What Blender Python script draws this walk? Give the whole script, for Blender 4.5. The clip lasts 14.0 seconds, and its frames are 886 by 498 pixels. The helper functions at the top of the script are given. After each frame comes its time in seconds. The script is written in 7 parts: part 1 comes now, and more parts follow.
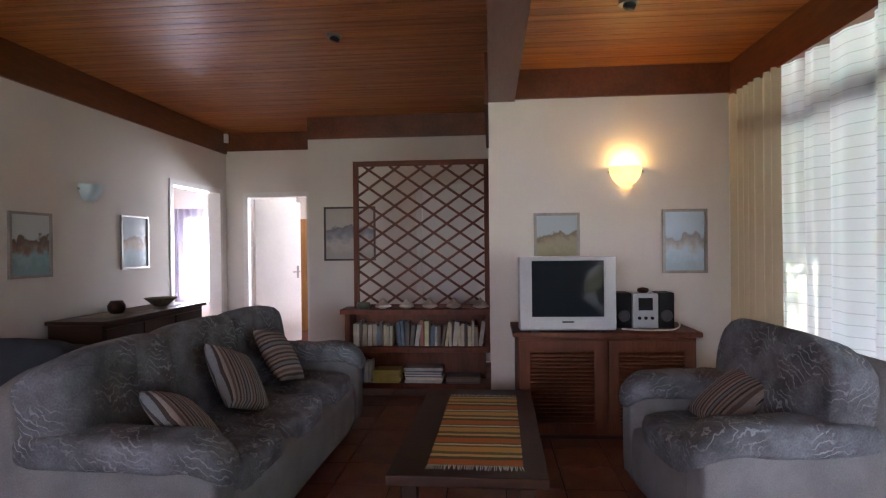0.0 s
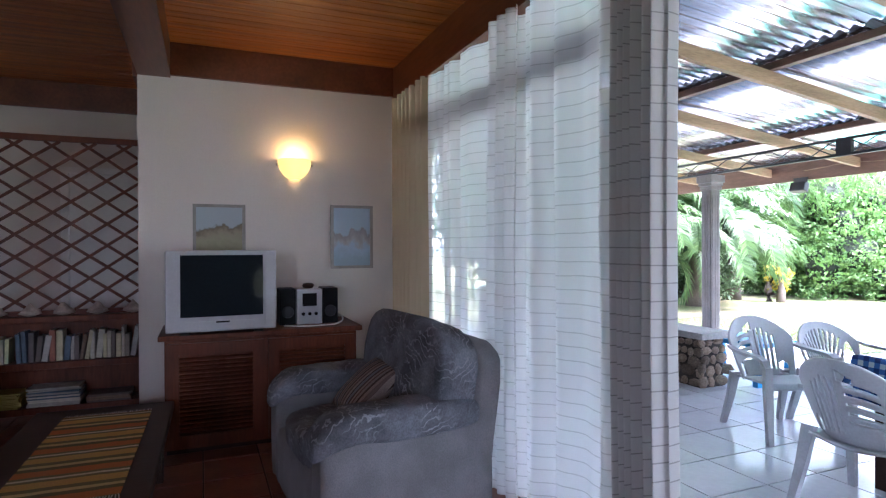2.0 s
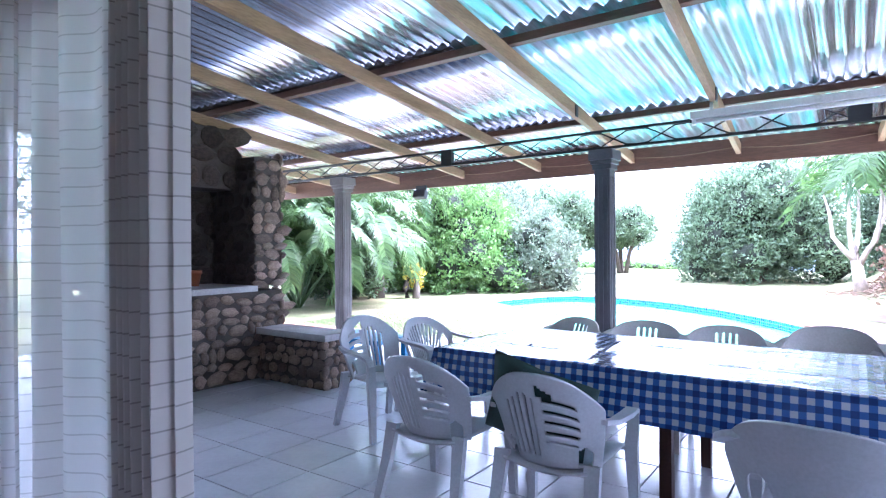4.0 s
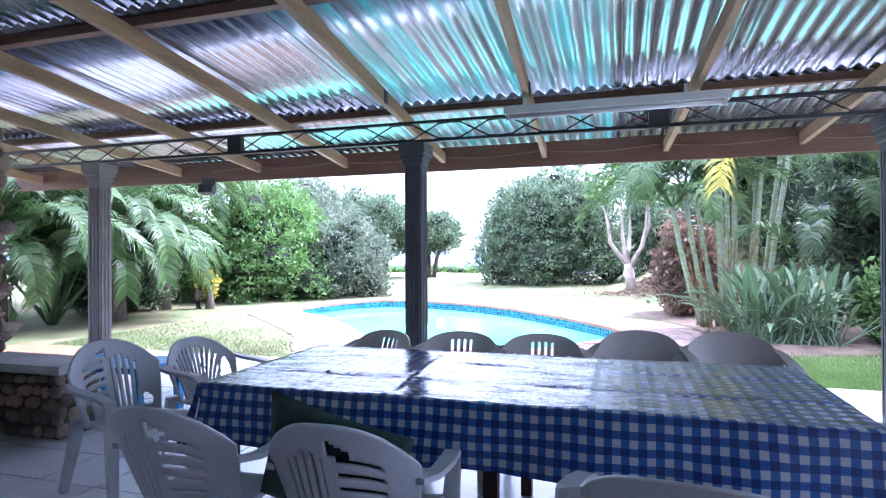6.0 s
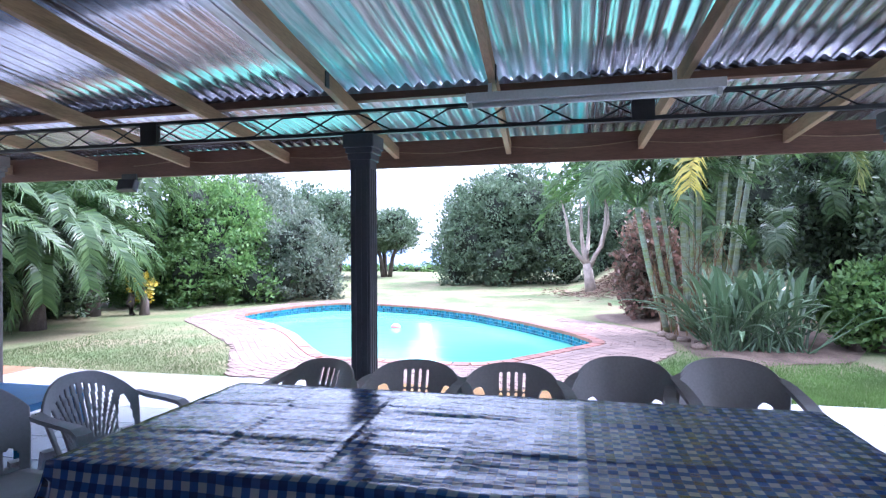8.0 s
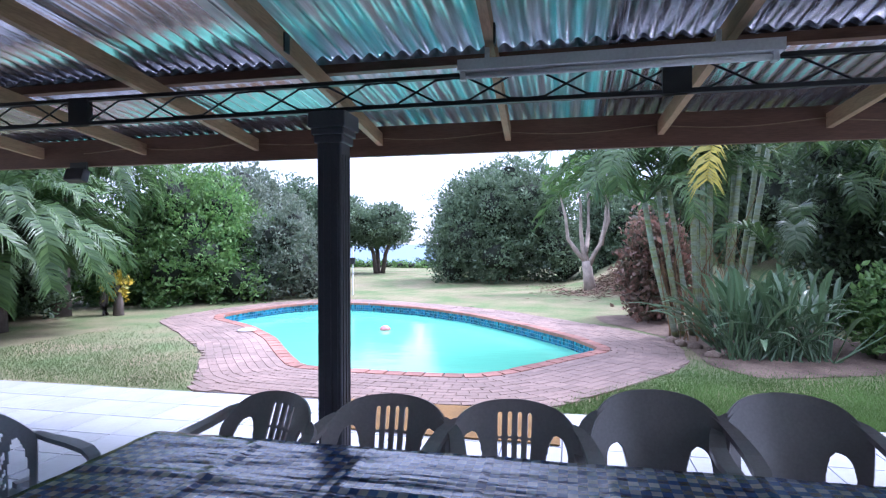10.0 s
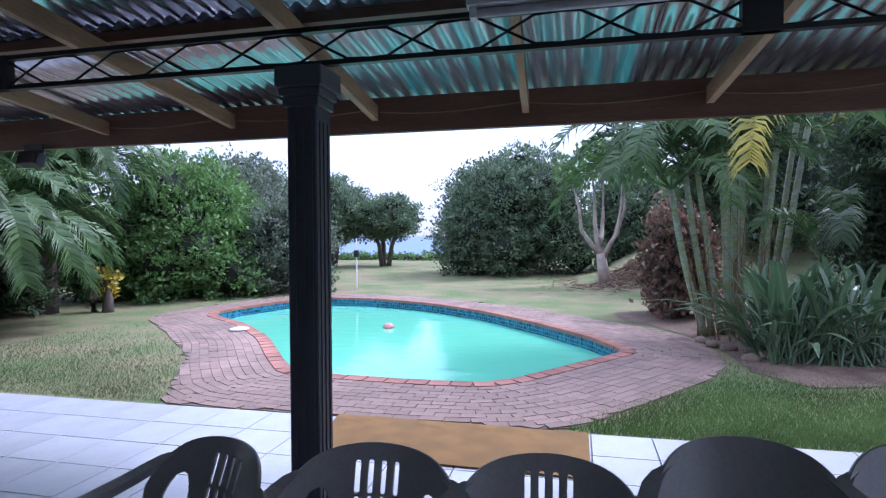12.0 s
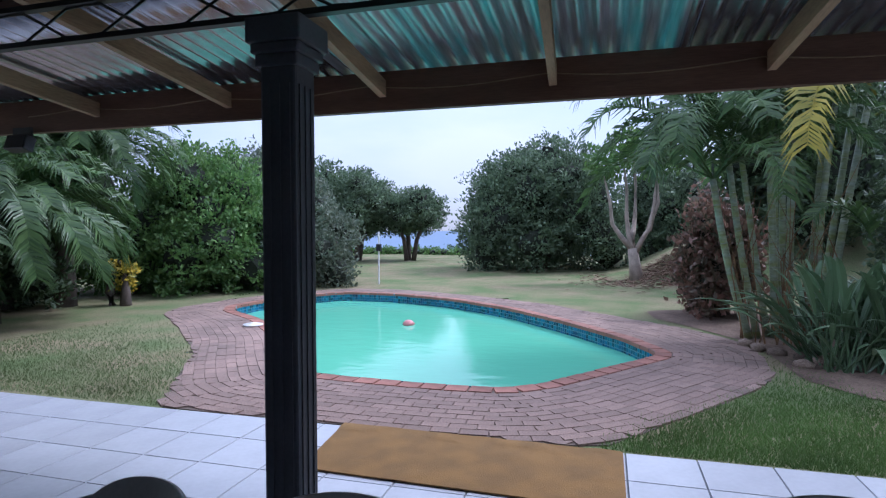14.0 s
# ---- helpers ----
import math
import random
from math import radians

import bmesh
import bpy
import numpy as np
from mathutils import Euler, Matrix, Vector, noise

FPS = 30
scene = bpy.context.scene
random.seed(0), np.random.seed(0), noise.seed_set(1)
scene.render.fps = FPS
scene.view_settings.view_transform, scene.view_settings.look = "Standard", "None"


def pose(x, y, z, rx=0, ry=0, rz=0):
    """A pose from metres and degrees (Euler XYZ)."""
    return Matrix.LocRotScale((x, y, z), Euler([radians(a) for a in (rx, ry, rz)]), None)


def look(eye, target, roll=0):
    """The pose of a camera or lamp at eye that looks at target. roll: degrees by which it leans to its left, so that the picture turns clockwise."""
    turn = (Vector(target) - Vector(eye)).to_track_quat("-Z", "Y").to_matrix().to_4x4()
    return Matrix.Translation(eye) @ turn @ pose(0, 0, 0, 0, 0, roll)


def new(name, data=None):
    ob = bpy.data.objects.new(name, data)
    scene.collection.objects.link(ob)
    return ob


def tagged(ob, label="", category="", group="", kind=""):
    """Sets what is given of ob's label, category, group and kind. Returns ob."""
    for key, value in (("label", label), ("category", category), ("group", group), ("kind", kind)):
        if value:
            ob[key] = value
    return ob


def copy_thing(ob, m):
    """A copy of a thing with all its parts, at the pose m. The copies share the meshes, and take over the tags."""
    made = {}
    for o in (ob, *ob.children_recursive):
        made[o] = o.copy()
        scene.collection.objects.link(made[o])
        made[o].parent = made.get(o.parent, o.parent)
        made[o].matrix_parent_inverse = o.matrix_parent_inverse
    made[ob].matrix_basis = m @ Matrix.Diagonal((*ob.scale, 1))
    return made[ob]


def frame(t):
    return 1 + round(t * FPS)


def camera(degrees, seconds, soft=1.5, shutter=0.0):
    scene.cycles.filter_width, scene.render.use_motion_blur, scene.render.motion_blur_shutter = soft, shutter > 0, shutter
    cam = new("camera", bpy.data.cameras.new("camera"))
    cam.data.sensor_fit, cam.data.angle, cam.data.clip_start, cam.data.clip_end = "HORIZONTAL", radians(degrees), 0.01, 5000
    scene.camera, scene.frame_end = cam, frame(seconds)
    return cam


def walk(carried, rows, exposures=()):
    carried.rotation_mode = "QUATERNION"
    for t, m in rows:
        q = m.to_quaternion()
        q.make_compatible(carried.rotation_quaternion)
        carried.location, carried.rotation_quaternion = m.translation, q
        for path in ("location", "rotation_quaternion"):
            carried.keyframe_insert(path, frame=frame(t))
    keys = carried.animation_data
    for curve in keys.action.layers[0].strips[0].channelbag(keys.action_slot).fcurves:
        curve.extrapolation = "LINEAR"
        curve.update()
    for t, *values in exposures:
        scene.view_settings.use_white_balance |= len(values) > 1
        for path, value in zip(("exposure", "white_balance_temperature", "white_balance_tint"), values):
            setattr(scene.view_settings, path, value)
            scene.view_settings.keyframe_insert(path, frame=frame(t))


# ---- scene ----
cam = camera(74.9, 14.0, 1.25)
# seconds, eye x y z, yaw, pitch, roll
PATH = [
    (0.0, 0.007, 0.0, 1.36, 4.71, -0.2, 0.64),
    (0.5, 0.116, 0.005, 1.342, 1.62, -0.02, 0.48),
    (1.0, 0.207, 0.034, 1.325, -4.19, -0.08, 0.44),
    (1.5, 0.318, 0.092, 1.328, -12.58, -0.22, 0.37),
    (2.0, 0.408, 0.112, 1.305, -22.66, -0.24, 0.23),
    (2.5, 0.528, 0.109, 1.295, -31.84, -0.23, 0.14),
    (3.0, 0.693, 0.107, 1.303, -40.78, -0.26, 0.15),
    (3.5, 0.886, 0.125, 1.301, -48.0, -0.17, 0.3),
    (4.0, 1.053, 0.178, 1.28, -54.46, -0.09, 0.34),
    (6.5, 1.9, 0.485, 1.265, -75.04, 0.28, 0.27),
    (7.0, 2.079, 0.512, 1.282, -75.95, 0.19, 0.25),
    (7.5, 2.275, 0.574, 1.33, -76.69, 0.07, 0.27),
    (8.0, 2.392, 0.613, 1.361, -77.29, -0.03, 0.3),
    (10.5, 3.346, 0.78, 1.408, -77.84, -0.64, 0.18),
    (11.0, 3.541, 0.843, 1.408, -77.86, -0.85, 0.38),
    (11.5, 3.752, 0.861, 1.411, -77.47, -1.19, 0.35),
    (12.0, 3.905, 0.876, 1.405, -76.95, -1.33, 0.32),
    (12.5, 4.035, 0.906, 1.387, -76.13, -1.37, 0.3),
    (13.0, 4.188, 0.934, 1.379, -75.3, -1.5, 0.23),
    (13.5, 4.309, 0.935, 1.374, -74.73, -1.7, 0.13),
    (14.0, 4.425, 0.906, 1.375, -74.21, -1.84, 0.13),
]
STOPS = [(0.0, 5.35, 6150, 21), (1.0, 5.15, 5950, 21), (2.0, 4.8, 5500, 22), (3.0, 4.7, 5200, 23), (4.2, 4.25, 5150, 27), (6.5, 3.2, 5200, 28), (8.0, 2.75, 5200, 28), (10.5, 1.9, 5200, 27), (12.5, 1.3, 5150, 25), (14.0, 0.95, 5200, 21)]
walk(cam, [(t, pose(x, y, z, 90 + pitch, roll, yaw)) for t, x, y, z, yaw, pitch, roll in PATH], STOPS)

# ---- light: thin overcast daylight, one lit wall lamp and added fills indoors ----
world = bpy.data.worlds.new("sky")
scene.world = world
world.use_nodes = True
wn, wl = world.node_tree.nodes, world.node_tree.links
wn.clear()
w_out = wn.new("ShaderNodeOutputWorld")
w_bg = wn.new("ShaderNodeBackground")
w_bg.inputs["Strength"].default_value = 0.10
sky = wn.new("ShaderNodeTexSky")
sky.sky_type = "NISHITA"
sky.sun_disc = False
sky.sun_elevation, sky.sun_rotation = radians(52), radians(130)
w_co = wn.new("ShaderNodeTexCoord")
w_map = wn.new("ShaderNodeMapping")
w_map.inputs["Scale"].default_value = (1.0, 1.0, 3.5)
w_noise = wn.new("ShaderNodeTexNoise")
w_noise.inputs["Scale"].default_value, w_noise.inputs["Detail"].default_value = 2.2, 6.0
w_ramp = wn.new("ShaderNodeValToRGB")
w_ramp.color_ramp.elements[0].position, w_ramp.color_ramp.elements[1].position = 0.38, 0.62
w_ramp.color_ramp.elements[0].color, w_ramp.color_ramp.elements[1].color = (0.62, 0.62, 0.62, 1), (0.97, 0.97, 0.97, 1)
w_mix = wn.new("ShaderNodeMixRGB")
w_mix.inputs["Color2"].default_value = (7.2, 7.5, 8.0, 1)
wl.new(w_co.outputs["Generated"], w_map.inputs["Vector"])
wl.new(w_map.outputs["Vector"], w_noise.inputs["Vector"])
wl.new(w_noise.outputs["Fac"], w_ramp.inputs["Fac"])
wl.new(w_ramp.outputs["Color"], w_mix.inputs["Fac"])
wl.new(sky.outputs["Color"], w_mix.inputs["Color1"])
# an overcast sky is brighter overhead than at the horizon
w_sep, w_rise, w_dome = wn.new("ShaderNodeSeparateXYZ"), wn.new("ShaderNodeMapRange"), wn.new("ShaderNodeMixRGB")
w_rise.inputs["To Min"].default_value, w_rise.inputs["To Max"].default_value = 0.55, 1.45
w_dome.blend_type, w_dome.inputs["Fac"].default_value = "MULTIPLY", 1.0
wl.new(w_co.outputs["Generated"], w_sep.inputs["Vector"])
wl.new(w_sep.outputs["Z"], w_rise.inputs["Value"])
wl.new(w_mix.outputs["Color"], w_dome.inputs["Color1"])
wl.new(w_rise.outputs["Result"], w_dome.inputs["Color2"])
wl.new(w_dome.outputs["Color"], w_bg.inputs["Color"])
wl.new(w_bg.outputs["Background"], w_out.inputs["Surface"])
sun = new("sun", bpy.data.lights.new("sun", "SUN"))
sun.data.energy, sun.data.angle, sun.data.color = 1.5, radians(20), (1.0, 0.95, 0.88)
sun.matrix_world = look((20, -12, 22), (8, 2, 0))

# assumed window behind the eye, unseen; lamp and opening added to fill the room
back_fill = new("back_fill_light", bpy.data.lights.new("back_fill_light", "AREA"))
back_fill.data.shape, back_fill.data.size, back_fill.data.size_y = "RECTANGLE", 1.15, 1.1
back_fill.data.energy, back_fill.data.color = 0.8, (0.86, 0.93, 1.0)
back_fill.matrix_world = look((-2.0, -3.05, 1.52), (-2.0, 0, 1.3))

bed_window = new("bedroom_window_light", bpy.data.lights.new("bedroom_window_light", "AREA"))
bed_window.data.shape, bed_window.data.size, bed_window.data.size_y = "RECTANGLE", 0.9, 1.45
bed_window.data.energy, bed_window.data.color = 8, (0.9, 0.95, 1.0)
bed_window.matrix_world = look((-5.25, 10.36, 1.22), (-4.6, 7.0, 1.0))

# far-room fill, added with its unseen opening to brighten the open door
far_fill = new("far_room_fill_light", bpy.data.lights.new("far_room_fill_light", "AREA"))
far_fill.data.shape, far_fill.data.size, far_fill.data.size_y = "RECTANGLE", 0.9, 1.1
far_fill.data.energy, far_fill.data.color = 5, (0.95, 0.97, 1.0)
far_fill.matrix_world = look((-1.1, 10.36, 1.5), (-2.6, 8.0, 1.0))

# ---- building helpers ----
GROUND, PATIO = -0.153, -0.14


def node_mat(name, color, rough=0.6, metal=0.0, var=0.25, scale=6.0, fine=60.0, bump=0.15, color2=None, stretch=(1, 1, 1), spec=0.5, rand=0.0, coat=0.0):
    """A surface with two scales of variation, a fine relief and, if wished, a change from piece to piece."""
    m = bpy.data.materials.new(name)
    m.use_nodes = True
    n, l = m.node_tree.nodes, m.node_tree.links
    b = n["Principled BSDF"]
    co, mp = n.new("ShaderNodeTexCoord"), n.new("ShaderNodeMapping")
    mp.inputs["Scale"].default_value = stretch
    l.new(co.outputs["Object"], mp.inputs["Vector"])
    big, small = n.new("ShaderNodeTexNoise"), n.new("ShaderNodeTexNoise")
    big.inputs["Scale"].default_value, big.inputs["Detail"].default_value = scale, 5
    small.inputs["Scale"].default_value, small.inputs["Detail"].default_value = fine, 4
    for t in (big, small):
        l.new(mp.outputs["Vector"], t.inputs["Vector"])
    mix = n.new("ShaderNodeMixRGB")
    c2 = color2 or tuple(c * (1 - var) for c in color)
    mix.inputs["Color1"].default_value, mix.inputs["Color2"].default_value = (*color, 1), (*c2, 1)
    ramp = n.new("ShaderNodeMapRange")
    ramp.inputs["From Min"].default_value, ramp.inputs["From Max"].default_value = 0.35, 0.65
    l.new(big.outputs["Fac"], ramp.inputs["Value"])
    l.new(ramp.outputs["Result"], mix.inputs["Fac"])
    grain = n.new("ShaderNodeMixRGB")
    grain.blend_type = "MULTIPLY"
    grain.inputs["Fac"].default_value = min(1, var * 1.6)
    l.new(mix.outputs["Color"], grain.inputs["Color1"])
    gr = n.new("ShaderNodeMapRange")
    gr.inputs["From Min"].default_value, gr.inputs["From Max"].default_value = 0.3, 0.7
    gr.inputs["To Min"].default_value, gr.inputs["To Max"].default_value = 0.55, 1.15
    l.new(small.outputs["Fac"], gr.inputs["Value"])
    l.new(gr.outputs["Result"], grain.inputs["Color2"])
    last = grain.outputs["Color"]
    if rand:
        info, hsv = n.new("ShaderNodeObjectInfo"), n.new("ShaderNodeHueSaturation")
        rr = n.new("ShaderNodeMapRange")
        rr.inputs["To Min"].default_value, rr.inputs["To Max"].default_value = 1 - rand, 1 + rand
        l.new(info.outputs["Random"], rr.inputs["Value"])
        l.new(rr.outputs["Result"], hsv.inputs["Value"])
        l.new(last, hsv.inputs["Color"])
        last = hsv.outputs["Color"]
    l.new(last, b.inputs["Base Color"])
    b.inputs["Roughness"].default_value, b.inputs["Metallic"].default_value = rough, metal
    b.inputs["Specular IOR Level"].default_value = spec
    b.inputs["Coat Weight"].default_value = coat
    if bump:
        bp = n.new("ShaderNodeBump")
        bp.inputs["Strength"].default_value, bp.inputs["Distance"].default_value = bump, 0.01
        l.new(small.outputs["Fac"], bp.inputs["Height"])
        l.new(bp.outputs["Normal"], b.inputs["Normal"])
    return m


def box(bm, x0, y0, z0, x1, y1, z1, bevel=0.0, m=None):
    r = bmesh.ops.create_cube(bm, size=1.0)
    vs = r["verts"]
    for v in vs:
        v.co = Vector(((x0 + x1) / 2 + v.co.x * (x1 - x0), (y0 + y1) / 2 + v.co.y * (y1 - y0), (z0 + z1) / 2 + v.co.z * (z1 - z0)))
    if bevel:
        es = list({e for v in vs for e in v.link_edges})
        r = bmesh.ops.bevel(bm, geom=es, offset=bevel, segments=2, affect="EDGES", profile=0.5)
        vs = list({v for f in r["faces"] for v in f.verts} | {v for v in vs if v.is_valid})
    if m is not None:
        bmesh.ops.transform(bm, matrix=m, verts=[v for v in vs if v.is_valid])
    return vs


def rod(bm, a, b, r0, r1=None, seg=8, caps=True):
    a, b = Vector(a), Vector(b)
    r1 = r0 if r1 is None else r1
    q = (b - a).to_track_quat("Z", "Y").to_matrix().to_4x4()
    m = Matrix.Translation((a + b) / 2) @ q
    return bmesh.ops.create_cone(bm, cap_ends=caps, segments=seg, radius1=r0, radius2=r1, depth=(b - a).length, matrix=m)["verts"]


def tube(bm, pts, r, seg=6):
    """A bent rod through the points; r a number or one for each point."""
    rs = r if isinstance(r, (list, tuple)) else [r] * len(pts)
    pts = [Vector(p) for p in pts]
    rings = []
    for i, p in enumerate(pts):
        d = (pts[min(i + 1, len(pts) - 1)] - pts[max(i - 1, 0)]).normalized()
        q = d.to_track_quat("Z", "Y")
        rings.append([bm.verts.new(p + q @ Vector((rs[i] * math.cos(k * math.tau / seg), rs[i] * math.sin(k * math.tau / seg), 0))) for k in range(seg)])
    for a, b in zip(rings, rings[1:]):
        for k in range(seg):
            bm.faces.new((a[k], a[(k + 1) % seg], b[(k + 1) % seg], b[k]))
    bm.faces.new(rings[0][::-1])
    bm.faces.new(rings[-1])


def lathe(bm, prof, centre=(0, 0, 0), seg=20):
    """A turned body from (radius, height) pairs."""
    rings = [[bm.verts.new((centre[0] + r * math.cos(k * math.tau / seg), centre[1] + r * math.sin(k * math.tau / seg), centre[2] + z)) for k in range(seg)] for r, z in prof]
    for a, b in zip(rings, rings[1:]):
        for k in range(seg):
            bm.faces.new((a[k], a[(k + 1) % seg], b[(k + 1) % seg], b[k]))
    bm.faces.new(rings[0][::-1])
    bm.faces.new(rings[-1])


def sheet(bm, fn, nu, nv, keep=None):
    """A surface fn(u, v) over the unit square; keep(u, v) says which cells stay."""
    vs = {}

    def at(i, j):
        if (i, j) not in vs:
            vs[i, j] = bm.verts.new(fn(i / nu, j / nv))
        return vs[i, j]
    for i in range(nu):
        for j in range(nv):
            if keep is None or keep((i + 0.5) / nu, (j + 0.5) / nv):
                bm.faces.new((at(i, j), at(i + 1, j), at(i + 1, j + 1), at(i, j + 1)))


def bmx():
    return bmesh.new()


def mesh_of(name, bm, material, smooth=False):
    me = bpy.data.meshes.new(name)
    bmesh.ops.recalc_face_normals(bm, faces=bm.faces)
    bm.to_mesh(me)
    bm.free()
    me.materials.append(material)
    if smooth:
        me.shade_smooth()
    return me


def part(name, bm, material, parent=None, label="", smooth=False, solid=0.0, offset=0.0):
    ob = new(name, mesh_of(name, bm, material, smooth))
    if parent is not None:
        ob.parent = parent
    if label:
        tagged(ob, label)
    if solid:
        md = ob.modifiers.new("thick", "SOLIDIFY")
        md.thickness, md.offset = solid, offset
    return ob


def thing(name, label, category, m=None, group=""):
    ob = new(name)
    ob.empty_display_size = 0.1
    if m is not None:
        ob.matrix_basis = m
    return tagged(ob, label, category, group)


def struct(name, bm, material, label="", category="", smooth=False):
    ob = new(name, mesh_of(name, bm, material, smooth))
    return tagged(ob, label, category or name.split("_")[0], kind="structure")


def boxes(*rows):
    bm = bmesh.new()
    for r in rows:
        box(bm, *r)
    return bm


def piece(name, me, parent, m):
    ob = new(name, me)
    ob.parent = parent
    ob.matrix_basis = m
    return ob
# ---- materials ----
M_WALL = node_mat("wall_paint", (0.74, 0.70, 0.66), 0.8, var=0.06, scale=1.2, fine=140, bump=0.12)
M_WALLOUT = node_mat("outer_wall_paint", (0.72, 0.70, 0.66), 0.8, var=0.08, scale=1.0, fine=90, bump=0.25)
M_TRIM = node_mat("white_gloss_paint", (0.80, 0.79, 0.77), 0.35, var=0.05, scale=3, fine=30, bump=0.03)
M_BEAM = node_mat("stained_beam", (0.20, 0.062, 0.022), 0.38, var=0.35, scale=4, fine=40, bump=0.1, stretch=(1, 0.15, 1))
M_CEIL = node_mat("pine_ceiling", (0.60, 0.20, 0.034), 0.44, var=0.35, scale=3, fine=28, bump=0.05, stretch=(0.25, 6, 1), color2=(0.37, 0.115, 0.022))
M_FLOORTILE = node_mat("terracotta_tile", (0.20, 0.062, 0.034), 0.45, var=0.3, scale=5, fine=40, bump=0.08, rand=0.18)
M_GROUT = node_mat("dark_grout", (0.06, 0.045, 0.04), 0.9, var=0.3)
M_PTILE = node_mat("white_patio_tile", (0.51, 0.53, 0.57), 0.22, var=0.08, scale=3, fine=25, bump=0.02, rand=0.05)
M_PGROUT = node_mat("patio_grout", (0.20, 0.21, 0.23), 0.9, var=0.3)
M_MAHOG = node_mat("mahogany", (0.15, 0.042, 0.018), 0.5, var=0.4, scale=5, fine=50, bump=0.06, stretch=(1, 1, 0.15), spec=0.25)
M_DARKWOOD = node_mat("dark_wood", (0.04, 0.016, 0.009), 0.42, var=0.4, scale=6, fine=50, bump=0.06, stretch=(0.2, 1, 1), spec=0.25)
M_PINE = node_mat("yellow_pine_door", (0.5, 0.24, 0.07), 0.4, var=0.3, scale=4, fine=40, stretch=(4, 4, 0.4))
M_RAFTER = node_mat("weathered_pine", (0.40, 0.27, 0.15), 0.7, var=0.35, scale=3, fine=40, bump=0.2, stretch=(0.3, 3, 3))
M_FASCIA = node_mat("brown_fascia", (0.17, 0.085, 0.05), 0.6, var=0.35, scale=3, fine=40, bump=0.15, stretch=(3, 0.3, 3))
M_BLACK = node_mat("black_painted_steel", (0.02, 0.022, 0.026), 0.45, var=0.3, scale=15, fine=80)
M_ZINC = node_mat("galvanised_sheet", (0.46, 0.47, 0.50), 0.24, metal=0.85, var=0.3, scale=1.6, fine=18, bump=0.05, stretch=(0.5, 3, 1))
M_COLUMNPALE = node_mat("beige_column_paint", (0.19, 0.168, 0.155), 0.6, var=0.25, scale=4, fine=60, bump=0.12)
M_COLUMN = node_mat("grey_column_paint", (0.085, 0.088, 0.10), 0.5, var=0.2, scale=4, fine=60, bump=0.1)
M_LAWN = node_mat("lawn", (0.15, 0.20, 0.085), 0.95, var=0.7, scale=0.9, fine=45, bump=1.0, color2=(0.28, 0.24, 0.145), spec=0.1)
M_PAVER = node_mat("brick_paver", (0.33, 0.225, 0.18), 0.85, var=0.55, scale=1.1, fine=60, bump=0.35, rand=0.16, color2=(0.22, 0.155, 0.125))
M_COPING = node_mat("coping_brick", (0.38, 0.17, 0.12), 0.75, var=0.3, scale=5, fine=60, bump=0.25, rand=0.2)
M_SAND = node_mat("sand_joint", (0.19, 0.145, 0.115), 0.95, var=0.4, scale=3)


def teal_sheet():
    """Worn aqua fibreglass roofing: part of the daylight passes through it."""
    m = node_mat("aqua_roof_sheet", (0.48, 0.57, 0.59), 0.32, metal=0.7, var=0.4, scale=1.4, fine=14, bump=0.05, stretch=(0.3, 6, 1), color2=(0.55, 0.58, 0.62))
    n, l = m.node_tree.nodes, m.node_tree.links
    b = n["Principled BSDF"]
    tr, mx = n.new("ShaderNodeBsdfTranslucent"), n.new("ShaderNodeMixShader")
    tr.inputs["Color"].default_value = (0.13, 0.50, 0.46, 1)
    no, rr = n.new("ShaderNodeTexNoise"), n.new("ShaderNodeMapRange")
    no.inputs["Scale"].default_value = 1.3
    rr.inputs["From Min"].default_value, rr.inputs["From Max"].default_value = 0.42, 0.62
    rr.inputs["To Max"].default_value = 0.34
    co, mp = n.new("ShaderNodeTexCoord"), n.new("ShaderNodeMapping")
    mp.inputs["Scale"].default_value = (0.35, 9.0, 1)
    l.new(co.outputs["Object"], mp.inputs["Vector"])
    l.new(mp.outputs["Vector"], no.inputs["Vector"])
    l.new(no.outputs["Fac"], rr.inputs["Value"])
    l.new(rr.outputs["Result"], mx.inputs["Fac"])
    l.new(b.outputs["BSDF"], mx.inputs[1])
    l.new(tr.outputs["BSDF"], mx.inputs[2])
    l.new(mx.outputs["Shader"], n["Material Output"].inputs["Surface"])
    return m


M_AQUA = teal_sheet()


def water_mat(name, color, rough, wave, strength):
    m = bpy.data.materials.new(name)
    m.use_nodes = True
    n, l = m.node_tree.nodes, m.node_tree.links
    b = n["Principled BSDF"]
    b.inputs["Base Color"].default_value = (*color, 1)
    b.inputs["Roughness"].default_value, b.inputs["IOR"].default_value = rough, 1.33
    co, no, bp = n.new("ShaderNodeTexCoord"), n.new("ShaderNodeTexNoise"), n.new("ShaderNodeBump")
    mp = n.new("ShaderNodeMapping")
    mp.inputs["Scale"].default_value = (1.0, 0.45, 1)
    no.inputs["Scale"].default_value, no.inputs["Detail"].default_value = wave, 3
    bp.inputs["Strength"].default_value, bp.inputs["Distance"].default_value = strength, 0.05
    l.new(co.outputs["Object"], mp.inputs["Vector"])
    l.new(mp.outputs["Vector"], no.inputs["Vector"])
    l.new(no.outputs["Fac"], bp.inputs["Height"])
    l.new(bp.outputs["Normal"], b.inputs["Normal"])
    return m


M_POOL = water_mat("milky_pool_water", (0.15, 0.52, 0.34), 0.03, 4.5, 0.13)
M_SEA = water_mat("sea", (0.13, 0.19, 0.28), 0.65, 0.05, 0.3)


